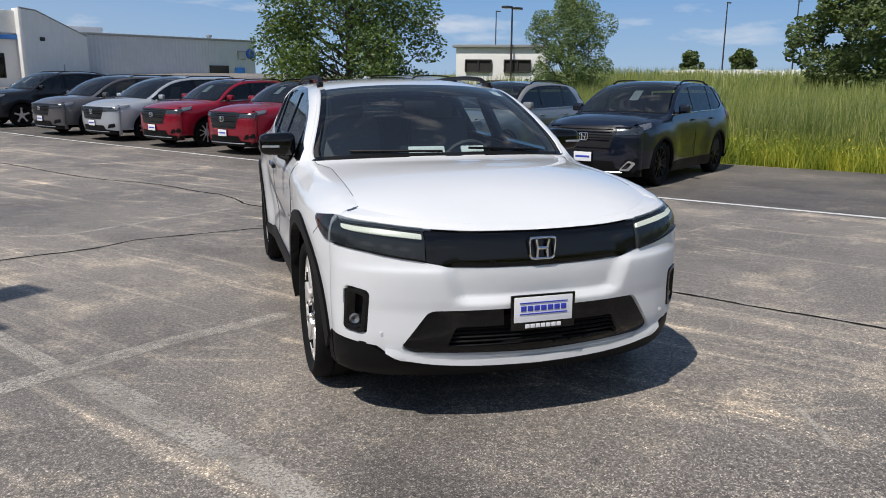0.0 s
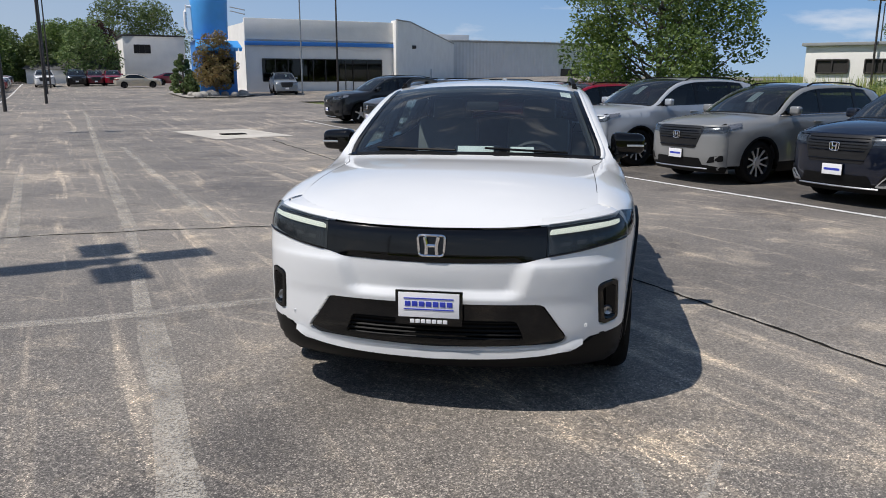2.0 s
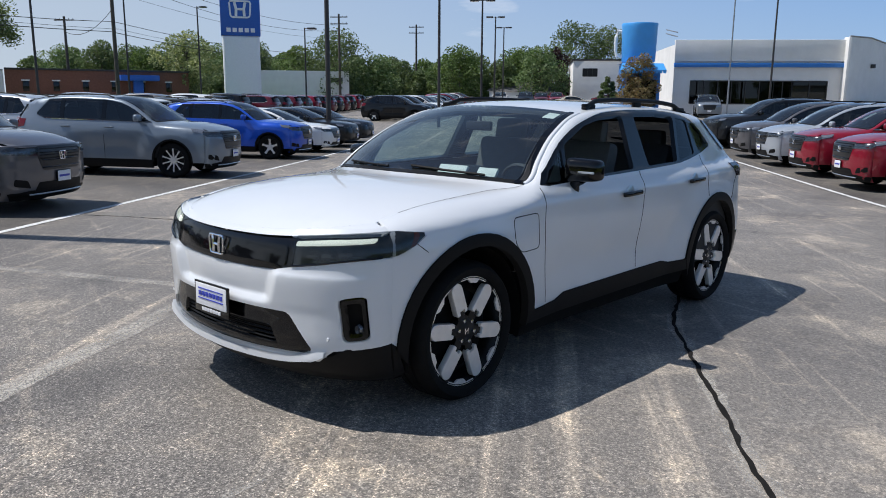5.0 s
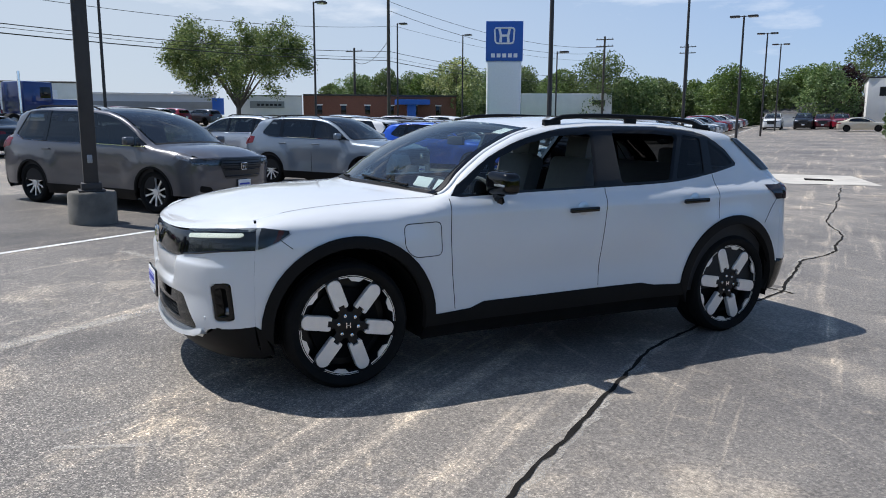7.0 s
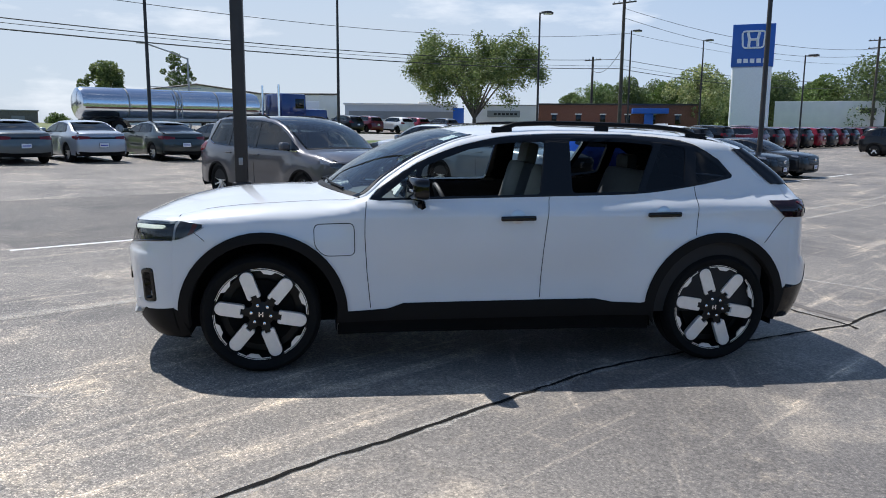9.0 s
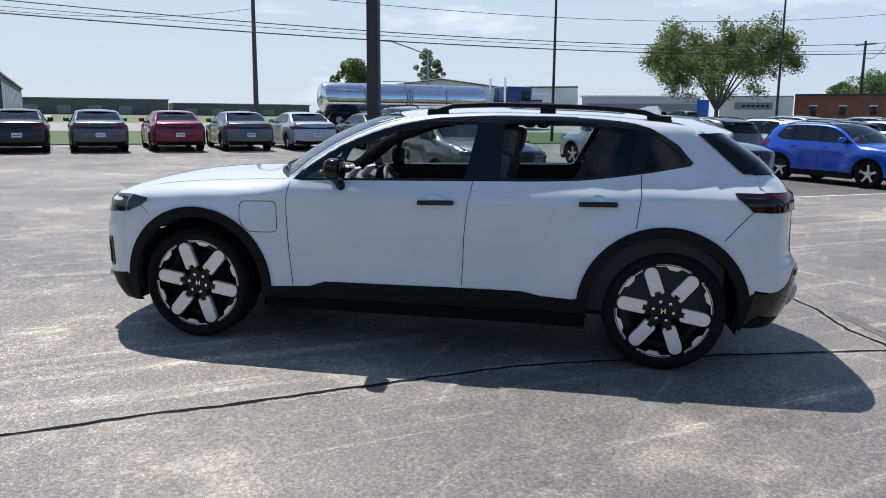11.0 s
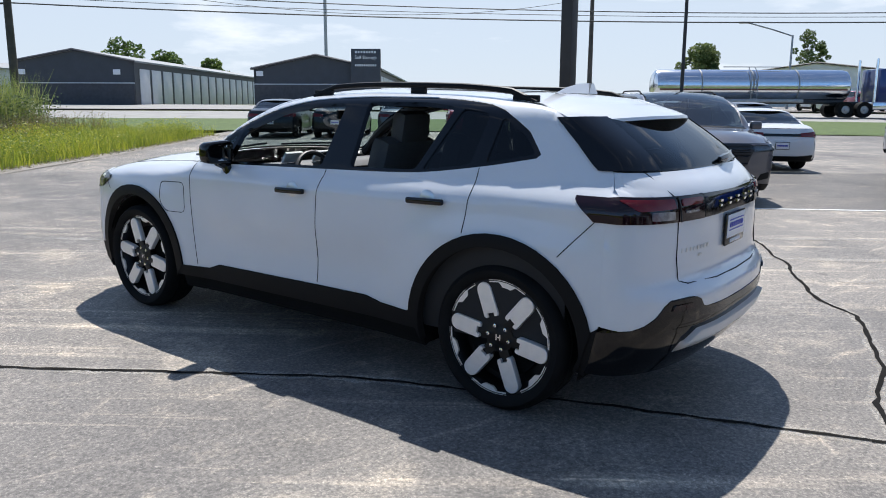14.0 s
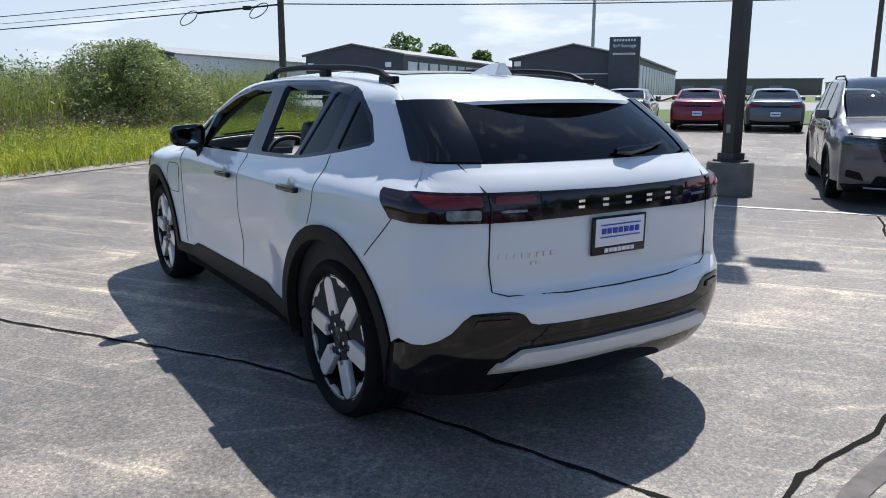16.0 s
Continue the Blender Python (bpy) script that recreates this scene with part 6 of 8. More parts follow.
def leaves_mesh(centres, radii, n, size, seed, flat=0.55, airy=False):
    """Many small leaf cards scattered in clumps; n leaves in all."""
    rg = np.random.RandomState(seed)
    c, r = np.array(centres), np.array(radii)
    w = r ** 2
    pick = rg.choice(len(c), n, p=w / w.sum())
    d = rg.normal(size=(n, 3))
    d /= np.linalg.norm(d, axis=1)[:, None]
    rad = r[pick] * (0.55 + 0.5 * rg.rand(n) ** 0.6)
    if airy:
        rad = r[pick] * (0.15 + 1.25 * rg.rand(n))
    p = c[pick] + d * rad[:, None] * np.array([1, 1, 0.85])
    a = rg.normal(size=(n, 3))
    a[:, 2] *= 0.6
    a /= np.linalg.norm(a, axis=1)[:, None]
    b = np.cross(a, rg.normal(size=(n, 3)))
    b /= np.linalg.norm(b, axis=1)[:, None]
    s = size * (0.6 + 0.8 * rg.rand(n))[:, None]
    quad = np.stack([p - a * s, p - b * s * flat, p + a * s, p + b * s * flat], axis=1).reshape(-1, 3)
    faces = np.arange(n * 4).reshape(n, 4)
    me = bpy.data.meshes.new("crown")
    me.from_pydata(quad.tolist(), [], faces.tolist())
    return me


def tree(name, x, y, z, height, width, label, material, seed=1, n=9000, leaf=0.09, trunk_h=0.3, lobes=26, base=0.0, trunk_r=0.13, full=1.0):
    """A tapered trunk with limbs, and a ragged crown of leaf clumps."""
    rg = random.Random(seed)
    t = empty(name, Matrix.Translation((x, y, z)), label, "tree")
    bm = bmesh.new()
    th = height * trunk_h
    top = Vector((rg.uniform(-0.2, 0.2), rg.uniform(-0.2, 0.2), height * 0.82))
    tube([(0, 0, -0.2), (0.03, 0.02, th * 0.5), (top.x * 0.4, top.y * 0.4, th), (top.x * 0.7, top.y * 0.7, height * 0.6), top], 0.1, 8, bm, [trunk_r * 1.25, trunk_r, trunk_r * 0.85, trunk_r * 0.45, 0.02])
    cs, rs = [], []
    for i in range(lobes):
        k = (i + 0.5) / lobes
        h = base + (height - base) * (0.12 + 0.84 * k)
        env = math.sin(math.pi * min(1, (0.16 + 0.80 * k))) ** 0.7
        a = i * 2.399 + rg.uniform(-0.4, 0.4)
        rr = width / 2 * env * rg.uniform(0.35, 0.88)
        c = Vector((math.cos(a) * rr, math.sin(a) * rr, h))
        cs.append(tuple(c))
        rs.append(width * rg.uniform(0.09, 0.17) * full)
        s = Vector((0, 0, max(th * 0.7, min(h - rr * 0.7, height * 0.75))))
        m = s.lerp(c, 0.55) + Vector((0, 0, -0.06 * height * rg.random()))
        tube([s, m, c], 0.05, 5, bm, [trunk_r * 0.4, trunk_r * 0.25, 0.012])
    part("trunk", bm, M_BARK, t, "brown bark trunk and limbs")
    me = leaves_mesh(cs, rs, n, leaf, seed)
    me.materials.append(material)
    cr = new("crown", me)
    cr.parent = t
    return t


def vase_tree(x, y, z, height, width, label, material, seed, n=22000, leaf=0.12):
    """A short trunk parting into long rising limbs, with a wide airy crown."""
    rg = random.Random(seed)
    t = empty("tree", Matrix.Translation((x, y, z)), label, "tree")
    bm = bmesh.new()
    fork = Vector((0.1, 0.0, height * 0.16))
    tube([(0, 0, -0.3), (0.05, 0.02, height * 0.08), fork], 0.2, 9, bm, [0.27, 0.21, 0.19])
    cs, rs = [], []
    for i in range(14):
        a = i * 2.399 + rg.uniform(-0.2, 0.2)
        reach = width / 2 * (0.30 + 0.62 * math.sqrt((i + 0.5) / 14))
        tip = Vector((math.cos(a) * reach, math.sin(a) * reach, height * (0.93 - 0.34 * (2 * reach / width) ** 2)))
        m1 = fork.lerp(tip, 0.35) + Vector((0, 0, height * 0.07))
        m2 = fork.lerp(tip, 0.7) + Vector((0, 0, height * 0.08))
        tube([fork, m1, m2, tip], 0.1, 7, bm, [0.12, 0.08, 0.045, 0.015])
        for k in range(13):
            s = m1.lerp(m2, rg.random()) if k < 4 else m2.lerp(tip, rg.random())
            b = a + rg.uniform(-1.1, 1.1)
            ln = width * rg.uniform(0.05, 0.15)
            c = s + Vector((math.cos(b) * ln, math.sin(b) * ln, height * rg.uniform(-0.17, 0.09)))
            tube([s, s.lerp(c, 0.5) + Vector((0, 0, 0.25)), c], 0.03, 5, bm, [0.03, 0.02, 0.008])
            cs.append(tuple(c))
            rs.append(width * rg.uniform(0.045, 0.08))
        cs.append(tuple(tip))
        rs.append(width * 0.05)
    part("trunk", bm, M_BARK, t, "dark trunk and rising limbs")
    me = leaves_mesh(cs, [q * 0.95 for q in rs], n, leaf, seed, 0.5, True)
    me.materials.append(material)
    new("crown", me).parent = t
    return t


def blades(name, n, place, height, width, material, seed, label, lean=0.25):
    """Upright blades scattered by place(rg) -> x, y; one mesh."""
    rg = np.random.RandomState(seed)
    xy = place(rg, n)
    n = len(xy)
    z = np.array([gz(px, py) for px, py in xy]) - 0.03
    h = height(xy, rg, n)
    a = rg.rand(n) * 2 * math.pi
    w = width * (0.6 + 0.8 * rg.rand(n))
    dx, dy = np.cos(a) * w, np.sin(a) * w
    lx, ly = (rg.normal(size=n) * lean * h), (rg.normal(size=n) * lean * h)
    x, y = xy[:, 0], xy[:, 1]
    v = np.stack([np.stack([x - dx, y - dy, z], 1), np.stack([x + dx, y + dy, z], 1), np.stack([x + dx * 0.8 + lx * 0.35, y + dy * 0.8 + ly * 0.35, z + h * 0.55], 1), np.stack([x - dx * 0.8 + lx * 0.35, y - dy * 0.8 + ly * 0.35, z + h * 0.55], 1), np.stack([x + lx, y + ly, z + h], 1)], axis=1).reshape(-1, 3)
    k = np.arange(n) * 5
    faces = [tuple(f) for f in np.stack([k, k + 1, k + 2, k + 3], 1).tolist()] + [tuple(f) for f in np.stack([k + 3, k + 2, k + 4], 1).tolist()]
    me = bpy.data.meshes.new(name)
    me.from_pydata(v.tolist(), [], faces)
    me.materials.append(material)
    return tagged(new(name, me), label, "grass", kind="stuff")


def leafy_weeds(name, plants, per, place, tall, size, spread, material, seed, label):
    """Leafy stems scattered by place(rg, n): small leaf cards round each stem; one mesh."""
    rg = np.random.RandomState(seed)
    xy = place(rg, plants)
    h = tall(xy, rg, plants)
    z = np.array([gz(px, py) for px, py in xy]) - 0.02
    k = np.repeat(np.arange(plants), per)
    n = len(k)
    f = rg.rand(n) ** 0.7
    off = rg.normal(size=(n, 2)) * spread * (0.35 + 0.65 * f)[:, None]
    p = np.stack([xy[k, 0] + off[:, 0], xy[k, 1] + off[:, 1], z[k] + h[k] * f], 1)
    a = rg.normal(size=(n, 3))
    a[:, 2] = np.abs(a[:, 2]) * 0.7
    a /= np.linalg.norm(a, axis=1)[:, None]
    b = np.cross(a, rg.normal(size=(n, 3)))
    b /= np.linalg.norm(b, axis=1)[:, None]
    sz = size * (0.5 + rg.rand(n))[:, None]
    quad = np.stack([p - a * sz, p - b * sz * 0.4, p + a * sz, p + b * sz * 0.4], axis=1).reshape(-1, 3)
    me = bpy.data.meshes.new(name)
    me.from_pydata(quad.tolist(), [], np.arange(n * 4).reshape(n, 4).tolist())
    me.materials.append(material)
    return tagged(new(name, me), label, "weeds", kind="stuff")


def strip_place(u0, u1, v0, v1, power=1.0, from_u=True):
    def f(rg, n):
        u = u0 + (u1 - u0) * (rg.rand(n) ** power if from_u else rg.rand(n))
        v = v0 + (v1 - v0) * (rg.rand(n) if from_u else rg.rand(n) ** power)
        return np.stack([u * LU.x + v * LV.x, u * LU.y + v * LV.y], 1)
    return f


# street furniture ------------------------------------------------------------
M_POLE = plain("bronze_pole_paint", (0.035, 0.030, 0.028), 0.5, vary=0.2, scale=4)
M_GALV = plain("galvanised_steel", (0.33, 0.34, 0.35), 0.45, metal=0.7, vary=0.2, scale=5)
M_WOODPOLE = plain("weathered_wood_pole", (0.085, 0.072, 0.06), 0.9, vary=0.35, scale=3, bump=0.01)
M_CONC = plain("weathered_concrete", (0.34, 0.32, 0.29), 0.9, vary=0.25, scale=3, bump=0.006)
M_SLAB = plain("pale_slab_concrete", (0.50, 0.47, 0.42), 0.9, vary=0.2, scale=2, bump=0.004)
M_CONCDARK = plain("stained_concrete_base", (0.16, 0.15, 0.13), 0.9, vary=0.35, scale=4, bump=0.008)
M_LINE = plain("worn_white_line_paint", (0.62, 0.62, 0.60), 0.8, vary=0.35, scale=9, bump=0.003)
M_TAR = plain("black_crack_sealer", (0.018, 0.017, 0.016), 0.95, vary=0.3, scale=12, spec=0.03)
M_OLDTAR = plain("worn_grey_crack_sealer", (0.15, 0.138, 0.13), 0.9, vary=0.3, scale=12, spec=0.1)
M_SAND = plain("pale_crack_edge", (0.27, 0.245, 0.21), 0.95, vary=0.3, scale=12)
M_WHITEWALL = plain("painted_white_wall", (0.78, 0.765, 0.73), 0.75, vary=0.07, scale=0.8, bump=0.004)
M_GREYMETAL = plain("grey_metal_siding", (0.54, 0.56, 0.58), 0.5, vary=0.06, scale=1.0)
M_DARKMETAL = plain("dark_slate_siding", (0.055, 0.060, 0.070), 0.6, vary=0.12, scale=1.2)
M_DARKBLOCK = plain("dark_split_block", (0.075, 0.075, 0.080), 0.85, vary=0.2, scale=4, bump=0.01)
M_BLUETRIM = plain("blue_trim", (0.03, 0.19, 0.55), 0.45, vary=0.08)
M_MUGBLUE = plain("sky_blue_enamel", (0.07, 0.36, 0.80), 0.4, vary=0.08, scale=1.0)
M_SIGNBLUE = plain("sign_blue", (0.02, 0.11, 0.46), 0.35, vary=0.05)
M_SIGNWHITE = plain("sign_white", (0.84, 0.85, 0.86), 0.4, vary=0.04)
M_BRICK = plain("red_brown_brick", (0.20, 0.085, 0.055), 0.9, vary=0.25, scale=6)
M_DOORWHITE = plain("white_roll_door", (0.62, 0.63, 0.64), 0.55, vary=0.06, scale=2)
M_ROOFGREY = plain("pale_roof_sheet", (0.27, 0.28, 0.28), 0.7, vary=0.1, scale=1)
M_SHOPGLASS = glass("dark_shop_glass", (0.05, 0.055, 0.06))
M_INSIDE = plain("dim_interior", (0.03, 0.028, 0.026), 0.9)
M_ROAD = plain("pale_road_concrete", (0.30, 0.29, 0.27), 0.9, vary=0.2, scale=0.8)
M_BRUSHTANK = plain("polished_tank_steel", (0.72, 0.74, 0.78), 0.16, metal=1.0, vary=0.04, scale=2)
M_TRUCKBLUE = car_paint("truck_blue_paint", (0.012, 0.03, 0.14), 0.3)
M_WIRE = plain("black_cable", (0.02, 0.02, 0.02), 0.6)


def lamp_head(parent, at, yaw, size=(0.62, 0.40, 0.13)):
    h = part("lamp_head", box_mesh(size, (size[0] / 2 + 0.25, 0, 0), 0.03), M_POLE, parent, "flat shoebox lamp head")
    h.matrix_local = pose(*at, 0, 0, yaw)
    part("arm", tube([(0.02, 0, 0.0), (0.28, 0, 0.0)], 0.03, 6), M_POLE, h)
    part("lens", box_mesh((size[0] * 0.8, size[1] * 0.8, 0.012), (size[0] / 2 + 0.25, 0, -size[2] / 2 - 0.004), 0), M_SIGNWHITE, h)
    return h


def light_pole(x, y, h, heads, label, r=0.075, square=False, group="lot light poles", mat=None):
    p = empty("light_pole", Matrix.Translation((x, y, gz(x, y))), label, "lamp post", group)
    b = bmesh.new()
    if square:
        box_mesh((r * 2, r * 2, h), (0, 0, h / 2), 0.012, bm=b)
    else:
        tube([(0, 0, -0.1), (0, 0, h * 0.5), (0, 0, h)], r, 10, b, [r, r * 0.85, r * 0.65])
    part("pole", b, mat or M_POLE, p)
    for a in heads:
        lamp_head(p, (0, 0, h - 0.05), a)
    return p


# the ground and what is painted on it ------------------------------------------
M_GROUNDSOIL = plain("meadow_soil", (0.13, 0.15, 0.05), 0.9, vary=0.4, scale=0.5)
far_x = [-900, -300, -160, -100, -70, -50, -35, -25, -15, -8, 0, 8, 15, 25, 35, 50, 70, 100, 160, 300, 900]
gb = grid_mesh([[Vector((x, y, gz(max(-160, min(160, x)), max(-160, min(160, y))) - 0.10)) for x in far_x] for y in far_x])
tagged(part("ground", gb, M_GROUNDSOIL), "open grassy ground reaching the horizon", "ground", kind="structure")
LOT = [lot(u, v) for u, v in ((-8.4, -27.6), (-8.6, -10), (-8.4, 11.8), (46, 11.8), (46, 60), (64.4, 60), (140, 60), (140, -27.6))]
sheet("parking_lot", [(p.x, p.y) for p in LOT], M_ASPHALT, 2.0, 0.0, "worn grey asphalt parking lot with scuffs and stains", "parking lot")


def lot_rect(u0, u1, v0, v1):
    return [(lot(u, v).x, lot(u, v).y) for u, v in ((u0, v0), (u1, v0), (u1, v1), (u0, v1))]


sheet("grass_verge", lot_rect(-70, 140, -40, -27.7), M_TURF, 4.0, 0.03, "mown green grass verge", "grass")
sheet("road", lot_rect(-160, 160, -53, -40), M_ROAD, 5.0, 0.02, "pale concrete road", "road")
sheet("storage_yard", lot_rect(-75, -3, -76, -57), M_ROAD, 6.0, 0.02, "pale concrete storage yard", "pavement")
sheet("far_lot", lot_rect(24, 160, -76, -57), M_ASPHALT, 6.0, 0.02, "grey asphalt far lot", "parking lot")


def painted_line(pts, w, dz=0.006, mat=None, name="parking_line", label="worn white painted parking line"):
    """A strip along points of the plan, broken by wear at its edges."""
    rows, d = [], 0.25
    q = []
    for a, b in zip(pts, pts[1:]):
        a, b = Vector(a), Vector(b)
        n = max(1, int((b - a).length / d))
        q += [a.lerp(b, i / n) for i in range(n)]
    q.append(Vector(pts[-1]))
    for i, p in enumerate(q):
        t = (q[min(i + 1, len(q) - 1)] - q[max(i - 1, 0)]).normalized()
        s = Vector((-t.y, t.x))
        ww = w / 2 * (1 + 0.18 * noise.noise((p.x * 3, p.y * 3, 1.7)))
        rows.append([(p.x + s.x * k * ww, p.y + s.y * k * ww, gz(p.x, p.y) + dz) for k in (-1, 1)])
    return tagged(part(name, grid_mesh(rows), mat or M_LINE, smooth=False), label, "marking", kind="structure")


def uv2(u, v):
    p = lot(u, v)
    return (p.x, p.y)


sheet("gravel_edge", lot_rect(-8.95, -8.3, -27, 12), M_SAND, 1.5, 0.012, "pale gravel strip along the asphalt edge", "gravel", warp=0.01)
sheet("stall_asphalt", lot_rect(-1.5, 28.4, -12.0, -6.0), M_STALL, 1.5, 0.003, "darker sealed asphalt of the far stalls", "parking lot")
sheet("stall_asphalt", lot_rect(-8.35, 26.0, 6.1, 11.75), M_STALL, 1.5, 0.003, "darker sealed asphalt of the parking stalls", "parking lot")
painted_line([uv2(-3.0, 6.15), uv2(26.0, 6.25)], 0.10)
painted_line([uv2(25.3, 6.25), uv2(25.3, 11.4)], 0.10)
painted_line([uv2(-1.6, -6.05), uv2(28.5, -5.95)], 0.11)
painted_line([uv2(46, -6.0), uv2(110, -6.0)], 0.11)

# cracks: a raised sandy lip with a tar-dark gap in it
CRACKS = [
    [(4.2, -3.9), (3.4, -2.75), (2.64, -1.62), (2.2, -1.01), (1.58, -0.06), (1.09, 0.63), (0.76, 1.4), (0.42, 2.35), (0.16, 3.14)],
    [(0.16, 3.14), (-0.30, 3.9), (-0.93, 4.87), (-1.23, 5.85), (-2.19, 7.46), (-3.38, 8.69), (-5.49, 11.94), (-7.88, 15.44)],
    [(0.24, 3.24), (-0.01, 3.22), (-0.38, 3.12), (-0.92, 3.05), (-1.45, 2.96), (-2.21, 2.73), (-2.56, 2.43), (-3.08, 2.16), (-3.98, 1.78), (-4.98, 1.28), (-6.07, 0.55), (-7.2, -0.13)],
]


def crack(pts, seed):
    rg = random.Random(seed)
    fine = []
    for a, b in zip(pts, pts[1:]):
        a, b = Vector(a), Vector(b)
        n = max(2, int((b - a).length / 0.09))
        s = Vector((-(b - a).y, (b - a).x)).normalized()
        for i in range(n):
            q = a.lerp(b, i / n)
            fine.append(q + s * (rg.uniform(-0.009, 0.009) + (0.02 if seed == 40 else 0.05) * noise.noise((q.x * 1.7, q.y * 1.7, seed))))
    fine.append(Vector(pts[-1]))

    def ribbon(w0, w1, dz):
        rows = []
        for i, p in enumerate(fine):
            t = (fine[min(i + 1, len(fine) - 1)] - fine[max(i - 1, 0)]).normalized()
            s = Vector((-t.y, t.x))
            wa, wb = rg.uniform(w0, w1) / 2, rg.uniform(w0, w1) / 2
            rows.append([(p.x + s.x * k, p.y + s.y * k, gz(p.x, p.y) + dz) for k in (-wa, wb)])
        return grid_mesh(rows)

    c = tagged(part("pavement_crack", ribbon(*((0.08, 0.16) if seed == 40 else (0.05, 0.14)), 0.003), M_SCUFF, smooth=False), "open crack in the asphalt, dark gap with a pale worn lip", "crack", kind="structure")
    part("gap", ribbon(0.014, 0.042, 0.006), M_TAR, c)


for i, c in enumerate(CRACKS):
    crack(c, 40 + i)
painted_line([(-0.95, 3.2), (-0.45, 3.28), (0.0, 3.4)], 0.10, 0.004, M_OLDTAR, "crack_sealer", "worn grey tar patch beside a crack")
# strips where old lines were ground off
for pts, w in (([(-4.6, -2.3), (-2.54, -1.31), (-1.73, -0.75), (-0.95, -0.36)], 0.20), ([(-2.25, -1.1), (-1.55, -2.16), (-0.4, -4.1)], 0.22), ([(-4.19, 1.89), (-1.87, -1.77), (-0.71, -3.46), (0.2, -5.0)], 0.16), ([(-23.4, 29.8), (-4.19, 1.89)], 0.22), ([(0.92, -2.84), (0.95, -3.1)], 0.06), ([(1.3, -2.7), (1.15, -3.1)], 0.05), ([(-6.2, 6.2), (-3.4, 2.4)], 0.2), ([(-9.2, 6.6), (-4.9, 0.9)], 0.18), ([(-11.0, 12.8), (-6.4, 6.5)], 0.2), ([(-3.0, 3.2), (-1.2, 4.6)], 0.12)):
    painted_line(pts, w * 0.72, 0.004, M_SCUFF, "scuffed_strip", "faint pale scuff where an old line was ground off")
slab = [(-12.4, 18.1), (-9.5, 15.3), (-7.8, 17.1), (-10.5, 19.7)]
sheet("drain_slab", slab, M_SLAB, 1.0, 0.012, "pale concrete drain slab in the asphalt", "pavement")
gr = part("drain_grate", box_mesh((0.75, 0.5, 0.03), (0, 0, 0), 0.006), M_TAR)
tagged(gr, "dark iron drain grate in the slab", "drain")
gr.matrix_world = on_ground(-9.9, 17.3, 40) @ Matrix.Translation((0, 0, 0.02))

# the white car ------------------------------------------------------------------
hero = hero_car()
hero.matrix_world = on_ground(0, 0)

# cars parked along the lane -------------------------------------------------------
RIGHT = [
    (1.85, "crossover", "navy", "dark navy crossover with black wheels beside tall grass", "black"),
    (4.85, "crossover", "pearl", "pearl grey crossover in a row of parked cars", "ten"),
    (8.1, "large_suv", "silver", "pale silver pickup-nosed SUV in a parked row", "ten"),
    (10.9, "crossover", "red", "bright red crossover in a row of parked cars", "ten"),
    (13.7, "crossover", "red", "deep red crossover with alloy wheels in a parked row", "ten"),
    (16.6, "minivan", "silver", "pale silver minivan in a row of parked cars", "ten"),
    (19.5, "minivan", "grey", "grey minivan in a row of parked cars", "ten"),
    (24.0, "large_suv", "charcoal", "charcoal three-row SUV at the end of a parked row", "five"),
]
for u, k, c, label, wh in RIGHT:
    park(k, PAINT[c], lot_pose(u, {"crossover": 8.85, "large_suv": 9.1, "minivan": 9.1}[k], N_V), label, "cars parked by the tall grass", wh)
LEFT = [
    (4.6, -9.05, "minivan", "grey", "dark grey minivan parked beside a lamp post", "ten", P_V),
    (10.3, -8.5, "crossover", "steel", "steel blue crossover parked behind the painted line", "ten", P_V),
    (16.1, -8.4, "small_crossover", "blue", "bright blue small crossover in a parked row", "five", P_V),
    (19.1, -8.4, "sedan", "white", "white sedan parked beside a blue crossover", "ten", P_V),
    (22.0, -8.4, "sedan", "black", "black sedan in a parked row", "black", P_V),
    (24.8, -8.4, "sedan", "charcoal", "charcoal sedan at the end of a parked row", "ten", P_V),
    (48.5, -9.2, "large_suv", "black", "large black SUV at the head of a far row", "five", P_V),
    (7.9, -14.4, "sedan", "white", "white sedan seen from behind in the second row", "ten", N_V),
    (13.2, -14.0, "crossover", "silver", "silver crossover in the second row", "five", N_V),
    (16.2, -14.0, "crossover", "grey", "grey crossover in the second row", "five", N_V),
    (19.2, -14.0, "crossover", "white", "white crossover in the second row", "five", N_V),
    (22.2, -14.0, "crossover", "charcoal", "charcoal crossover in the second row", "five", N_V),
    (25.2, -14.0, "crossover", "silver", "silver crossover in the second row", "five", N_V),
]
for u, v, k, c, label, wh, head in LEFT:
    park(k, PAINT[c], lot_pose(u, v, head), label, "cars parked across the lane", wh)
for u, c in ((-6.1, "charcoal"), (-3.75, "charcoal"), (-1.35, "grey"), (1.15, "red"), (3.55, "sage"), (5.95, "silver"), (8.9, "green"), (11.6, "charcoal")):
    park("sedan", PAINT[c], lot_pose(u, -24.7, N_V), {"charcoal": "dark charcoal sedan", "grey": "dark grey sedan", "red": "bright red sedan", "sage": "sage grey sedan", "silver": "silver sedan", "green": "dark green-grey sedan"}[c] + " parked tail-out against the verge", "sedans along the verge", "ten")
rg = random.Random(5)
cols = ["white", "silver", "grey", "black", "white", "charcoal", "red", "steel", "white"]
for i in range(16):
    c = cols[rg.randrange(len(cols))] if i > 2 else ("black", "silver", "white")[i]
    park(("crossover", "sedan", "large_suv")[rg.randrange(3)], PAINT[c], lot_pose(51.6 + i * 2.9, -9.0, P_V), c + " car in a long row of stock", "far row of stock", "five" if i % 2 else "ten", far=True)
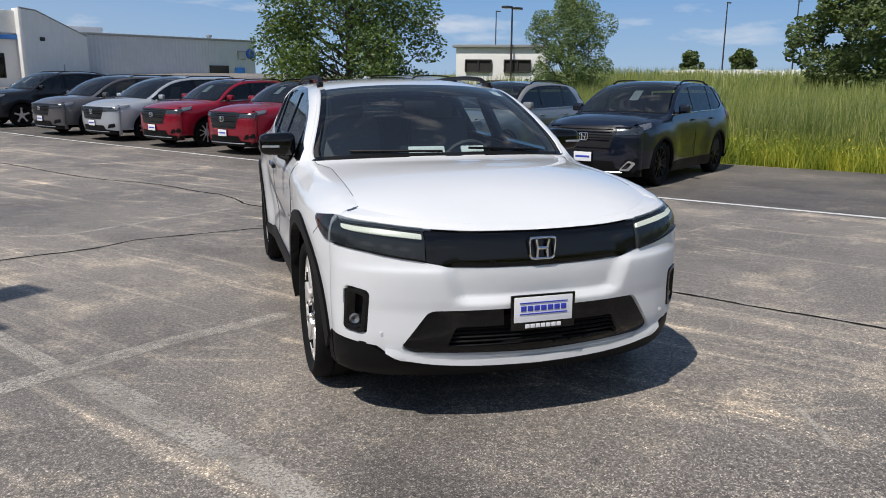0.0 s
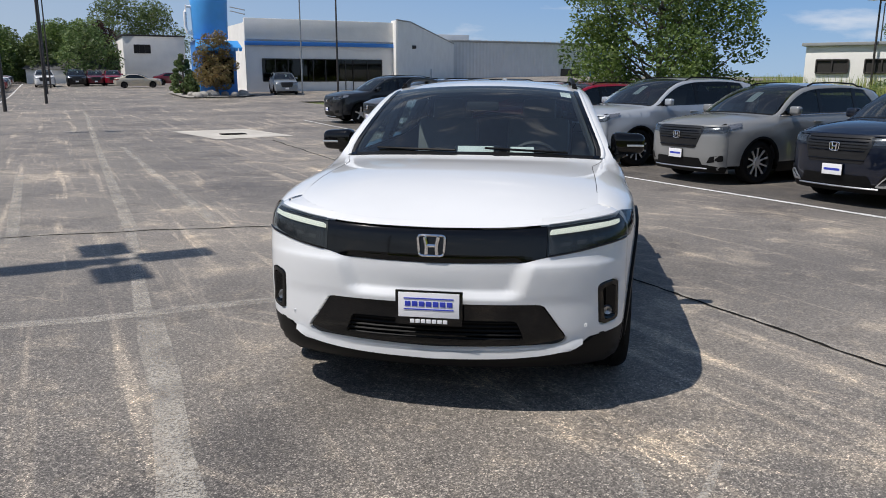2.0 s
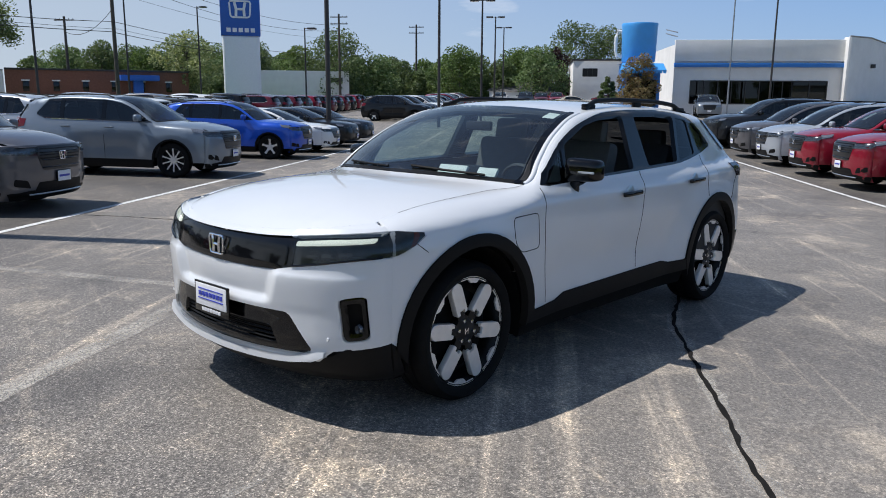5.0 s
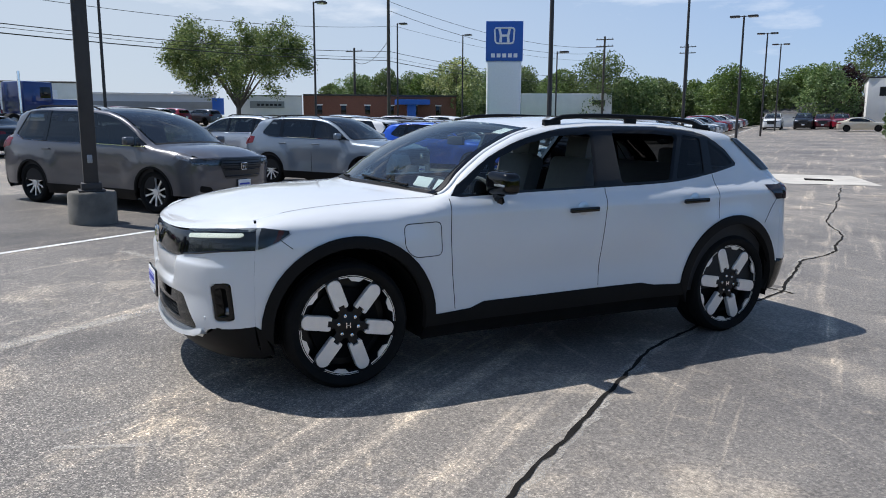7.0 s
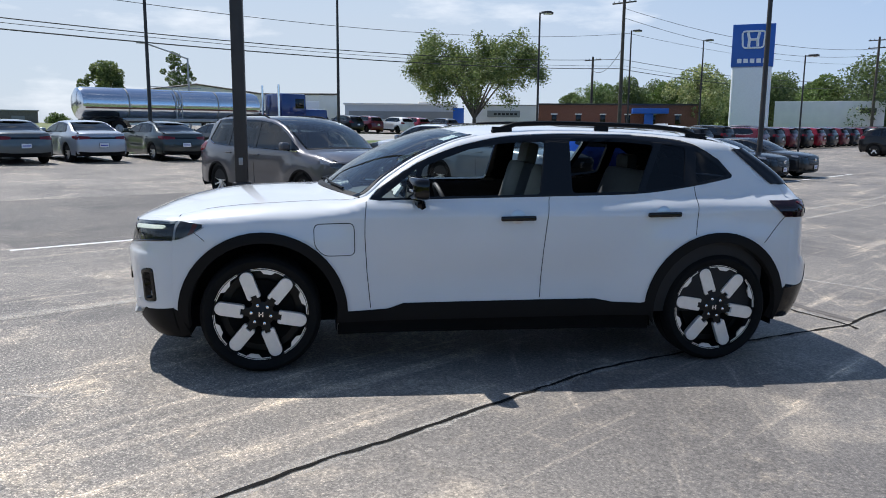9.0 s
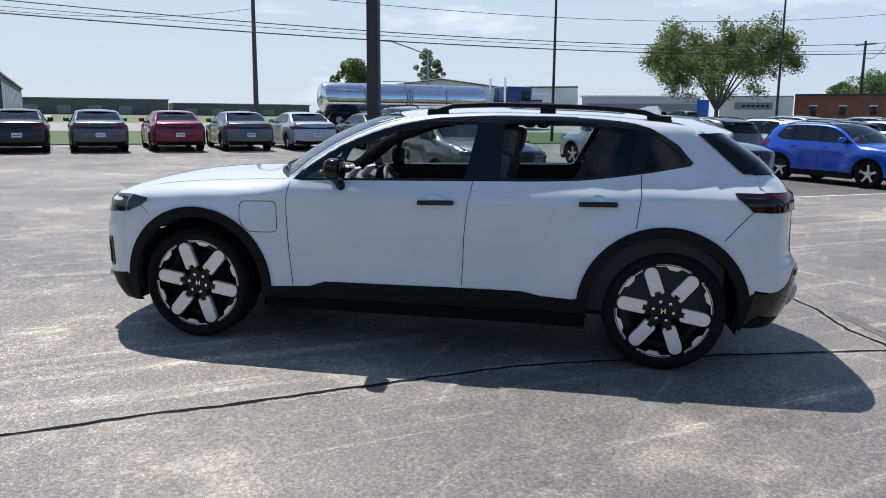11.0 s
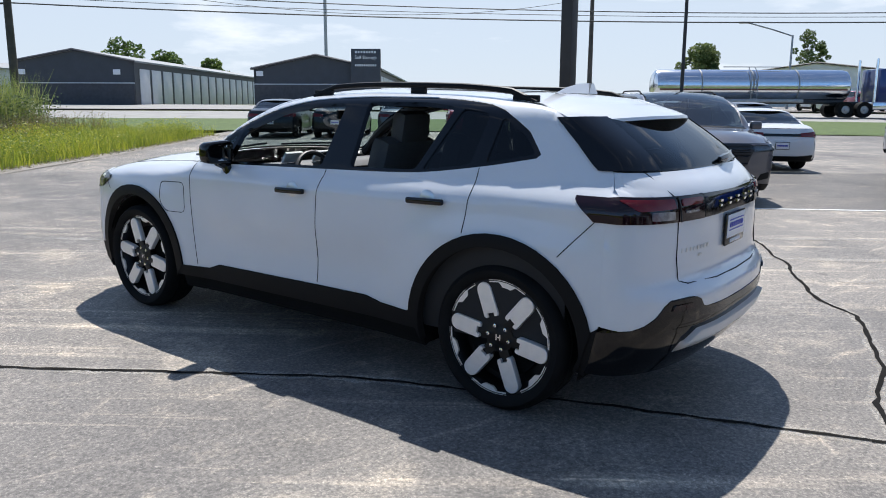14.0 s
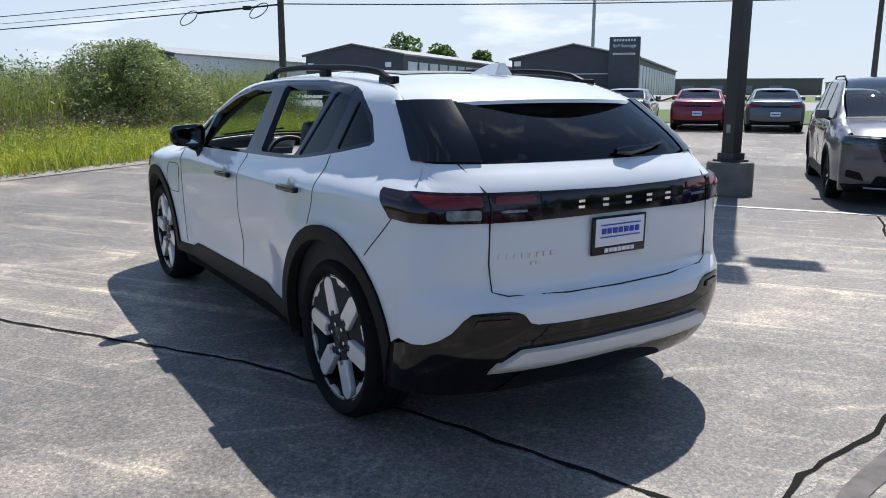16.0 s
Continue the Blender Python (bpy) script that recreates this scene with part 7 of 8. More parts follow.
for i in range(12):
    c = ["maroon", "charcoal", "maroon", "black", "red", "charcoal"][i % 6]
    park("crossover", PAINT[c], lot_pose(50 + i * 2.8, -20.5, N_V), c + " car seen from behind in a far row", "far row of stock", "five", far=True)
for i in range(9):
    c = cols[rg.randrange(len(cols))]
    park("crossover" if i % 2 else "large_suv", PAINT[c], lot_pose(30 + i * 2.9, -22, N_V), c + " car in a middle row of stock", "middle row of stock", "five", far=True)
for i in range(9):
    c = ["white", "red", "grey", "silver", "black", "maroon"][i % 6]
    park("crossover", PAINT[c], lot_pose(30 + i * 3.4, -58 - (i % 2), N_V), c + " car parked across the road", "cars across the road", "five", far=True)
for u, v, k, c, hd, label in ((81.3, 5.1, "sedan", "beige", 90, "champagne sedan parked by the white shop"), (90, 3.3, "crossover", "red", 0, "red car at the far end of the lane"), (90.5, 1.5, "crossover", "maroon", 0, "maroon car at the far end of the lane"), (90, -0.4, "large_suv", "black", 0, "black SUV at the far end of the lane"), (89, -3.5, "large_suv", "white", 0, "white SUV at the far end of the lane"), (88, 9.6, "sedan", "maroon", 90, "maroon sedan beside a champagne sedan"), (60.0, 14.6, "large_suv", "steel", -8, "grey SUV parked before the shop front")):
    park(k, PAINT[c], lot_pose(u, v, hd), label, "cars at the lane's end", "five", far=True)

# lamp posts ---------------------------------------------------------------------
big = light_pole(-7.38, -2.43, 8.0, (40, 130, 220, 310), "square bronze lamp post on a concrete base", 0.10, True, "lot light poles")
base = part("concrete_base", lathe([(-0.15, 0.335), (0.44, 0.335), (0.47, 0.315), (0.47, 0.02)], 20, "z"), M_CONCDARK, big, "stained round concrete base")
part("base_plate", box_mesh((0.36, 0.36, 0.03), (0, 0, 0.485), 0.006), M_POLE, big)
part("base_cover", box_mesh((0.28, 0.28, 0.12), (0, 0, 0.54), 0.02), M_POLE, big)
part("hand_hole", box_mesh((0.012, 0.07, 0.12), (0.102, 0, 0.95), 0.004), M_GALV, big)
for u, v, h, heads, r in (
    (23.0, -7.4, 9.5, (215, 35), 0.10), (21.6, -30.0, 9.5, (215, 35), 0.085), (10.4, -28.6, 9.5, (35, 215), 0.085), (37.4, -28.7, 9.0, (35, 80), 0.085), (54.3, -32.1, 9.5, (35, 60), 0.09),
    (62.4, -29.6, 9.2, (35,), 0.09), (51.5, -16.6, 6.6, (35,), 0.07), (39.1, -5.1, 10.0, (35, 215), 0.09), (49.4, -3.3, 8.3, (35, 215), 0.09), (69.5, -3.3, 9.0, (35, 215), 0.09), (84, -3.0, 9.0, (35, 215), 0.09),
    (60.2, 19.5, 10.5, (35, 215), 0.09), (22.0, 36.2, 5.4, (35, 215), 0.07), (60, 92, 9, (35,), 0.1), (45, 92, 9, (35, 215), 0.1), (28, 95, 9, (35,), 0.1), (20, 96, 9, (35,), 0.1)):
    p = lot(u, v)
    light_pole(p.x, p.y, h, heads, "tall bronze lot lamp post with flat heads", r)
p = lot(58.5, 15.8)
fp = light_pole(p.x, p.y, 10.5, (), "slim grey flagpole before the shop", 0.07, False, "flagpoles", M_GALV)
sl = lot(29.7, -63)
cob = empty("street_lamp", Matrix.Translation((sl.x, sl.y, gz(sl.x, sl.y))), "galvanised cobra-head street lamp by the road", "lamp post")
part("pole", tube([(0, 0, 0), (0, 0, 6.3)], 0.11, 8, taper=[0.12, 0.08]), M_GALV, cob)
part("arm", tube([(0, 0, 6.2), (LU.x * -1.8, LU.y * -1.8, 6.75), (LU.x * -3.9, LU.y * -3.9, 7.3)], 0.06, 6), M_GALV, cob)
part("lamp_head", box_mesh((0.9, 0.3, 0.16), (LU.x * -4.2, LU.y * -4.2, 7.32), 0.05, rot=Matrix.Rotation(math.atan2(LU.y, LU.x), 4, "Z")), M_GALV, cob)


def utility_pole(u, v, h, arms=1, lean=0.0):
    p = lot(u, v)
    t = empty("utility_pole", Matrix.Translation((p.x, p.y, gz(p.x, p.y))), "weathered wooden utility pole with cross-arms", "utility pole", "utility poles")
    part("pole", tube([(0, 0, -0.2), (lean, 0, h)], 0.17, 10, taper=[0.19, 0.13]), M_WOODPOLE, t)
    for k in range(arms):
        part("cross_arm", box_mesh((2.4, 0.1, 0.12), (lean, 0, h - 0.4 - k * 0.9), 0.01, rot=Matrix.Rotation(math.atan2(LV.y, LV.x), 4, "Z")), M_WOODPOLE, t)
        for s in (-1.05, -0.55, 0.55, 1.05):
            part("insulator", lathe([(0, 0.03), (0.04, 0.05), (0.1, 0.045), (0.14, 0.02)], 8, "z", at=(lean + LV.x * s, LV.y * s, h - 0.34 - k * 0.9)), M_GALV, t)
    return Vector((p.x + lean, p.y, gz(p.x, p.y) + h))


utility_pole(-19.0, -29.2, 10.5, 0)
utility_pole(10.2, -50.4, 8.6, 0)
utility_pole(56.5, -34.3, 13.5, 2)
utility_pole(100, -26, 12, 2)
utility_pole(118, -18, 12, 2)
utility_pole(78, -52, 9.5, 1)


def cable(a, b, sag, r=0.012, seed=0):
    pts = []
    for i in range(25):
        t = i / 24
        p = Vector(a).lerp(Vector(b), t)
        p.z -= sag * 4 * t * (1 - t)
        pts.append(p)
    return tagged(part("overhead_cable", tube(pts, r, 4), M_WIRE), "thin black overhead cable", "cable", "overhead cables")


def hi(u, v, z):
    p = lot(u, v)
    return Vector((p.x, p.y, z))


for z0, z1, dv, sag, r in ((6.5, 7.6, 0.0, 1.3, 0.022), (5.85, 6.8, -0.3, 0.97, 0.028), (6.05, 7.0, 0.4, 1.0, 0.013), (8.3, 9.8, 0.6, 2.1, 0.014)):
    cable(hi(-110, -25.0 + dv, z0 - 0.5), hi(-19, -29.2 + dv, z0), 1.1, r)
    cable(hi(-19, -29.2 + dv, z0), hi(56.5, -34.3 + dv, z1), sag, r)
    cable(hi(56.5, -34.3 + dv, z1), hi(118, -30 + dv, z1 + 1.0), 1.0, r)
cable(hi(-19, -29.2, 7.4), hi(10.2, -50.4, 8.9), 1.6, 0.014)
cable(hi(56.5, -34.3, 8.6), hi(78, -52, 8.6), 1.0, 0.03)
cable(hi(56.5, -34.3, 12.0), hi(100, -26, 11.2), 1.2, 0.02)
cable(hi(56.5, -34.3, 11.2), hi(100, -26, 10.5), 1.4, 0.02)
# slack coil lashed to the second cable
coil = bmesh.new()
run = [hi(-19.3 - k * 0.6, -29.48 + 0.02 * k, 5.83 - 0.035 * k) for k in range(9)]
tube(run, 0.045, 6, coil)
for end, sgn in ((run[-1], -1), (run[1], -1)):
    tube([end + LU * (sgn * 0.55 * (1 - math.cos(a))) + Vector((0, 0, 0.28 * math.sin(a) - 0.22 * (1 - math.cos(a)))) for a in np.linspace(0, 2 * math.pi, 22)], 0.025, 5, coil)
box_mesh((0.45, 0.16, 0.2), run[3], 0.03, rot=Matrix.Rotation(math.atan2(LU.y, LU.x), 4, "Z"), bm=coil)
tagged(part("cable_loop", coil, M_WIRE), "black slack cable coil lashed to an overhead wire", "cable", "overhead cables")

# buildings ------------------------------------------------------------------------


def place(u, v, z=None):
    p = lot(u, v)
    return Matrix.Translation((p.x, p.y, gz(p.x, p.y) if z is None else z)) @ Matrix.Rotation(math.atan2(LV.y, LV.x), 4, "Z")


# local axes of place(): x along V, y along U


def slab_part(name, parent, x0, x1, y0, y1, z0, z1, mat, bevel=0.02, label=""):
    return part(name, box_mesh((abs(x1 - x0), abs(y1 - y0), abs(z1 - z0)), ((x0 + x1) / 2, (y0 + y1) / 2, (z0 + z1) / 2), bevel), mat, parent, label)


def ribbed(name, parent, x0, x1, y, z0, z1, mat, pitch=0.3, depth=0.04, slope=0.0):
    rows_lo, rows_hi = [], []
    n = int(abs(x1 - x0) / (pitch / 4))
    for i in range(n + 1):
        x = x0 + (x1 - x0) * i / n
        d = depth if i % 4 in (1, 2) else 0.0
        rows_lo.append((x, y - d, z0))
        rows_hi.append((x, y - d, z1 + slope * i / n))
    return part(name, grid_mesh([rows_lo, rows_hi]), mat, parent)


def shop_window(parent, x0, x1, y, z0, z1, panes, deep=0.25):
    w = part("window", box_mesh((x1 - x0, 0.05, z1 - z0), ((x0 + x1) / 2, y + deep, (z0 + z1) / 2), 0), M_INSIDE, parent, "dark shop window")
    fr = bmesh.new()
    for z in (z0, z1):
        box_mesh((x1 - x0, 0.12, 0.08), ((x0 + x1) / 2, y - 0.02, z), 0.01, bm=fr)
    for i in range(panes + 1):
        box_mesh((0.07, 0.12, z1 - z0), (x0 + (x1 - x0) * i / panes, y - 0.02, (z0 + z1) / 2), 0.01, bm=fr)
    part("window_frame", fr, M_POLE, w)
    for i in range(panes):
        a, b = x0 + (x1 - x0) * i / panes, x0 + (x1 - x0) * (i + 1) / panes
        part("pane", grid_mesh([[(a, y + 0.02, z0), (b, y + 0.02, z0)], [(a, y + 0.02, z1), (b, y + 0.02, z1)]]), M_SHOPGLASS, w)
    return w


shop = empty("shop_building", place(64.5, 12.6, 0.1), "white single-storey shop with a blue band and dark windows", "building")
main_wall = bent_patch([(0, -0.4), (14.0, -0.4), (14.0, 6.3), (0, 6.5)], [[(1.4, 1.15), (12.8, 1.15), (12.8, 3.1), (1.4, 3.1)]], lambda x, z, o: Vector((x, -o * 0, z)), 0, 0, 2, 1)
part("wall", main_wall, M_WHITEWALL, shop, "white painted wall")
slab_part("wall", shop, 0, 14, 0.3, 16, -0.4, 6.2, M_WHITEWALL, 0)
slab_part("parapet", shop, -0.1, 14.0, -0.25, 0.1, 4.75, 6.55, M_WHITEWALL, 0.03)
slab_part("blue_band", shop, -0.1, 14.0, -0.35, -0.02, 4.25, 4.6, M_BLUETRIM, 0.03, "blue band under the parapet")
shop_window(shop, 1.4, 8.4, 0.02, 1.15, 3.1, 6)
shop_window(shop, 9.9, 12.8, 0.02, 1.15, 3.1, 2)
shop_window(shop, 8.4, 9.9, 0.02, 0.1, 3.1, 2)
# the wing wall turns back from the front by about fifty degrees
wing = lambda x, z, o: Vector((x, -0.9 + (x - 14.0) * 1.2, z))
part("wing_wall", bent_patch([(14.0, -0.4), (30.0, -0.4), (30.0, 5.58), (17.1, 6.87), (14.0, 6.75)], [], wing, 0, 0, 2, 1), M_WHITEWALL, shop, "sloped white wing wall in full sun")
wb_ = bmesh.new()
foot = [(14.0, -0.8), (29.95, 18.4), (29.95, 30.0), (14.0, 30.0)]
grid_mesh([[(x, y, z) for x, y in foot] for z in (-0.4, 5.5)], wb_, close=True)
wb_.faces.new([wb_.verts.new((x, y, 5.5)) for x, y in foot])
part("wing_body", wb_, M_WHITEWALL, shop)
part("wing_coping", tube([wing(14.0, 6.78, 0), wing(17.1, 6.91, 0), wing(30.0, 5.62, 0)], 0.07, 6), M_ROOFGREY, shop)
slab_part("wing_end", shop, 13.9, 14.15, -0.9, 0.2, -0.4, 6.74, M_WHITEWALL, 0.02)
part("wall_lamp", box_mesh((0.38, 0.3, 0.34), wing(17.6, 4.5, 0) + Vector((0.12, -0.12, 0)), 0.05), M_POLE, shop)
part("wall_pipe", tube([wing(22.4, -0.3, 0) + Vector((0.06, -0.06, 0)), wing(22.4, 2.4, 0) + Vector((0.06, -0.06, 0))], 0.08, 6), M_GREYMETAL, shop)
ribbed("metal_wall", shop, 30.0, 55.0, 19.7, -0.9, 5.97, M_GREYMETAL, 0.5, 0.06)
slab_part("metal_roof_edge", shop, 29.9, 55.1, 19.5, 20.0, 5.9, 6.16, M_ROOFGREY, 0.02)
slab_part("metal_body", shop, 30.0, 55.0, 19.85, 38, -0.9, 5.9, M_GREYMETAL, 0)
slab_part("vent_panel", shop, 52.0, 53.3, 19.55, 19.7, 3.54, 4.69, M_ROOFGREY, 0.02)
for k in range(7):
    slab_part("vent_slat", shop, 52.05, 53.25, 19.5, 19.55, 3.64 + k * 0.14, 3.70 + k * 0.14, M_GREYMETAL, 0)
slab_part("roof_box", shop, 29.4, 35.8, 25, 30, 5.9, 7.1, M_GREYMETAL, 0.05)
slab_part("loading_door", shop, 47.3, 50.3, 19.5, 19.7, -0.6, 2.68, M_INSIDE, 0.02)
slab_part("blue_door", shop, 51.5, 53.0, 19.5, 19.7, -0.6, 2.45, M_BLUETRIM, 0.02, "blue entrance door")
part("wall_sign", lathe([(19.5, 0.02), (19.48, 0.65), (19.62, 0.7)], 24, "y", at=(54.1, 0, 4.33)), M_SIGNBLUE, shop, "blue oval wall sign")
part("roof_vent", lathe([(6.1, 0.24), (6.4, 0.24), (6.45, 0.42), (6.67, 0.4), (6.75, 0.02)], 12, "z", at=(49.2, 22, 0)), M_GALV, shop)
for k in range(25):
    slab_part("gutter_clip", shop, 30.3 + k, 30.42 + k, 19.42, 19.5, 6.14, 6.26, M_GREYMETAL, 0)
pipe = bmesh.new()
for z in (6.95, 7.3):
    tube([(0.1, 0.2, z - 0.1), (0.1, 6, z + 0.6)], 0.05, 6, pipe)
part("roof_rail", pipe, M_GALV, shop)

mug = empty("mug_tower", place(60.0, 8.85, 0.1), "giant sky blue enamel mug on the roof of a drive-through kiosk", "sign")
part("mug_body", lathe([(4.45, 0.02), (4.45, 1.28), (4.55, 1.34), (7.2, 1.42), (7.42, 1.46), (7.5, 1.42), (7.45, 1.34), (6.9, 1.30), (6.9, 0.02)], 40, "z"), M_MUGBLUE, mug)
part("handle", tube([(-1.35, 0, 6.9), (-1.75, 0, 6.95), (-1.86, 0, 6.5), (-1.86, 0, 5.4), (-1.75, 0, 4.95), (-1.3, 0, 4.9)], 0.13, 10), M_SIGNWHITE, mug, "pale blue mug handle")
aw = bmesh.new()
grid_mesh([[(-1.7, -2.6, 3.75), (1.9, -2.6, 3.75)], [(-1.5, -2.0, 4.3), (1.7, -2.0, 4.3)], [(-1.5, 2.0, 4.35), (1.7, 2.0, 4.35)]], aw)
for i in range(12):
    x = -1.7 + i * 0.3
    grid_mesh([[(x, -2.62, 3.76), (x + 0.3, -2.62, 3.76)], [(x + 0.05, -2.64, 3.5), (x + 0.25, -2.64, 3.5)]], aw)
part("awning", aw, M_MUGBLUE, mug, "scalloped blue awning")
slab_part("kiosk_wall", mug, -1.3, 1.6, -1.6, 2.0, -0.3, 4.3, M_BLUETRIM, 0.05)
shop_window(mug, -1.0, 1.3, -1.64, 1.0, 3.0, 2, 0.05)

lb = empty("small_white_building", place(110.8, 6.3, 0.6), "small two-storey white building with a flat roof", "building")
slab_part("wall", lb, 0, 8.1, 0, 14, -0.6, 6.45, M_WHITEWALL, 0.03)
slab_part("roof_edge", lb, -0.2, 8.3, -0.2, 14.2, 6.45, 6.65, M_POLE, 0.02)
shop_window(lb, 1.4, 3.5, -0.04, 4.2, 5.3, 3, 0.03)

# office block behind the trees
off = empty("office_building", place(24.9, 35.0, 0.6) @ Matrix.Rotation(radians(-62), 4, "Z"), "pale flat-roofed office building behind the trees", "building")
slab_part("wall", off, -0.3, 5.2, 0, 10, -0.8, 2.75, M_WHITEWALL, 0.03)
slab_part("roof_edge", off, -0.5, 5.4, -0.2, 10.2, 2.75, 2.92, M_ROOFGREY, 0.02)
shop_window(off, 0.3, 1.9, -0.04, 1.3, 2.0, 2, 0.03)
shop_window(off, 2.7, 4.3, -0.04, 1.3, 2.0, 2, 0.03)

fw = empty("far_white_wall", place(28, 86, 1.4) @ Matrix.Rotation(radians(180 - 90), 4, "Z"), "long low white fence wall far across the field", "wall")
for i in range(7):
    slab_part("panel", fw, -16 + i * 2.9, -16 + i * 2.9 + 2.84, 0, 0.2, 0, 1.05 + 0.1 * (i % 2), M_WHITEWALL, 0.01)


def storage_block(u0, u1, v0, v1, z_eave, z_peak, label, doors=14, sign=False, flank=None):
    """A long dark gabled block: gable end to the lot, white roll doors along the flank."""
    b = empty("storage_building", place(u1, v0, gz(*uv2(u1, v0)) - 0.05), label, "building", "storage buildings")
    # local x along V (so the block runs to -x), y along U
    L, W = v0 - v1, u1 - u0
    part("gable_wall", bent_patch([(-W, 0), (0, 0), (0, z_eave), (-W / 2, z_peak), (-W, z_eave)], [], lambda y, z, o: Vector((0, y, z)), 0, 0, 3, 2), M_DARKMETAL, b, "dark slate gable wall")
    slab_part("block_base", b, -0.02, 0.12, -W - 0.05, 0.05, 0, 2.1, M_DARKBLOCK, 0.02, "dark block plinth wall")
    slab_part("plinth_cap", b, -0.02, 0.16, -W - 0.08, 0.08, 2.1, 2.2, M_GREYMETAL, 0.01)
    roof = grid_mesh([[(0.35, 0.35, z_eave - 0.02), (-L, 0.35, z_eave - 0.02)], [(0.35, -W / 2, z_peak + 0.12), (-L, -W / 2, z_peak + 0.12)], [(0.35, -W - 0.35, z_eave - 0.02), (-L, -W - 0.35, z_eave - 0.02)]])
    ex = bmesh.ops.extrude_face_region(roof, geom=roof.faces[:])
    for g in ex["geom"]:
        if isinstance(g, bmesh.types.BMVert):
            g.co.z -= 0.18
    part("roof", roof, [M_ROOFGREY], b, "pale sheet metal roof")
    part("roof_trim", tube([(0.37, 0.35, z_eave - 0.1), (0.37, -W / 2, z_peak + 0.03), (0.37, -W - 0.35, z_eave - 0.1)], 0.11, 4), M_DARKMETAL, b)
    for s, y in ((1, 0.0), (-1, -W)):
        slab_part("flank_wall", b, -L, 0, y - 0.1, y + 0.1, 0, z_eave, flank or M_DARKMETAL, 0.0)
    for i in range(doors):
        x = -0.9 - (L - 1.5) / doors * (i + 0.5)
        w = (L - 1.5) / doors * 0.40
        d = slab_part("roll_door", b, x - w, x + w, 0.1, 0.16, 0.05, z_eave - 0.75, M_DOORWHITE, 0.01, "white roll-up door")
    for y in (-W + 0.5, -1.6):
        part("wall_light", box_mesh((0.1, 0.7, 0.5), (0.06, y, 3.2), 0.03), M_SIGNWHITE, b)
    if sign:
        t = part("sign_tower", box_mesh((0.7, 2.9, 5.6), (0.38, -1.2, 2.8), 0.03), M_DARKMETAL, b, "dark sign tower with white lettering")
        for text, z, s in (("Self Storage", 4.62, 0.46),):
            cu = bpy.data.curves.new("sign_text", "FONT")
            cu.body, cu.size, cu.align_x, cu.extrude = text, s, "CENTER", 0.02
            ob = new("sign_text", cu)
            ob.data.materials.append(M_SIGNWHITE)
            ob.parent = t
            ob.matrix_local = Matrix.Translation((0.76, -1.2, z)) @ pose(0, 0, 0, 90, 0, 90)
        for i in range(8):
            part("name_bar", box_mesh((0.03, 0.15, 0.22), (0.75, -2.15 + i * 0.27, 5.28), 0), M_SIGNWHITE, t)
        for i in range(10):
            part("number_bar", box_mesh((0.03, 0.12, 0.2), (0.75, -2.2 + i * 0.22, 4.0), 0), M_SIGNWHITE, t)
    return b


storage_block(-19.5, -7.0, -73.5, -122, 3.75, 5.0, "dark gabled self-storage block with white roll doors", 16, True)
storage_block(-42.0, -30.6, -70.5, -122, 4.3, 5.3, "dark gabled storage block with a pale roof and white doors", 16)
storage_block(-66.0, -56.0, -66.0, -122, 4.6, 5.5, "dark gabled storage block with pale flanks behind tall reeds", 0, False, M_GREYMETAL)

# road-side buildings beyond the far lot


def frontage(name, x0, y0, x1, y1, label, z=1.0):
    """A frame whose x axis runs along a front, with y to the back."""
    a = math.atan2(y1 - y0, x1 - x0)
    return empty(name, Matrix.Translation((x0, y0, z)) @ Matrix.Rotation(a, 4, "Z"), label, "building"), math.hypot(x1 - x0, y1 - y0)


wb, wl_ = frontage("white_warehouse", -98.6, -25.0, -99.4, 1.8, "long low white warehouse with a shallow gabled roof")
part("gable_wall", bent_patch([(0, 0), (16.4, 0), (16.4, 4.6), (8.5, 5.6), (0, 4.6)], [], lambda x, z, o: Vector((x, 0, z)), 0, 0, 4, 2), M_WHITEWALL, wb)
slab_part("hall", wb, 0, 16.4, 0.05, 30, 0, 4.55, M_WHITEWALL, 0)
slab_part("side_hall", wb, 16.4, wl_, 0.02, 24, 0, 4.6, M_WHITEWALL, 0.02)
part("roof", grid_mesh([[(-0.3, -0.3, 4.6), (-0.3, 30, 4.6)], [(8.5, -0.3, 5.7), (8.5, 30, 5.7)], [(16.7, -0.3, 4.6), (16.7, 30, 4.6)]]), M_ROOFGREY, wb)
part("roof_trim", tube([(-0.3, -0.32, 4.55), (8.5, -0.32, 5.65), (16.5, -0.32, 4.55), (wl_, -0.1, 4.66)], 0.10, 4), M_POLE, wb)
for x in (3.0, 11.0, 20.0):
    slab_part("door", wb, x, x + 2.6, -0.06, 0.0, 0, 2.6, M_DOORWHITE, 0.01)
slab_part("sign_board", wb, 6.0, 12.5, -0.1, -0.04, 1.3, 2.5, M_SIGNWHITE, 0.01)
slab_part("sign_bar", wb, 7.0, 11.4, -0.13, -0.1, 1.7, 2.1, M_GRILLE, 0)
lh, lw = frontage("long_low_hall", -94.4, 2.3, -92.9, 16.5, "long low pale metal hall with a dark roof edge")
slab_part("wall", lh, 0, lw, 0, 16, 0, 3.2, M_GREYMETAL, 0.02)
slab_part("roof_edge", lh, -0.2, lw + 0.2, -0.2, 16, 3.2, 3.4, M_WHITEWALL, 0.02)
slab_part("panel_band", lh, 0.5, lw - 0.4, -0.06, 0, 1.4, 2.4, M_ROOFGREY, 0.01)
slab_part("roof_block", lh, 9.5, 13.0, 3, 8, 3.4, 3.75, M_WHITEWALL, 0.02)
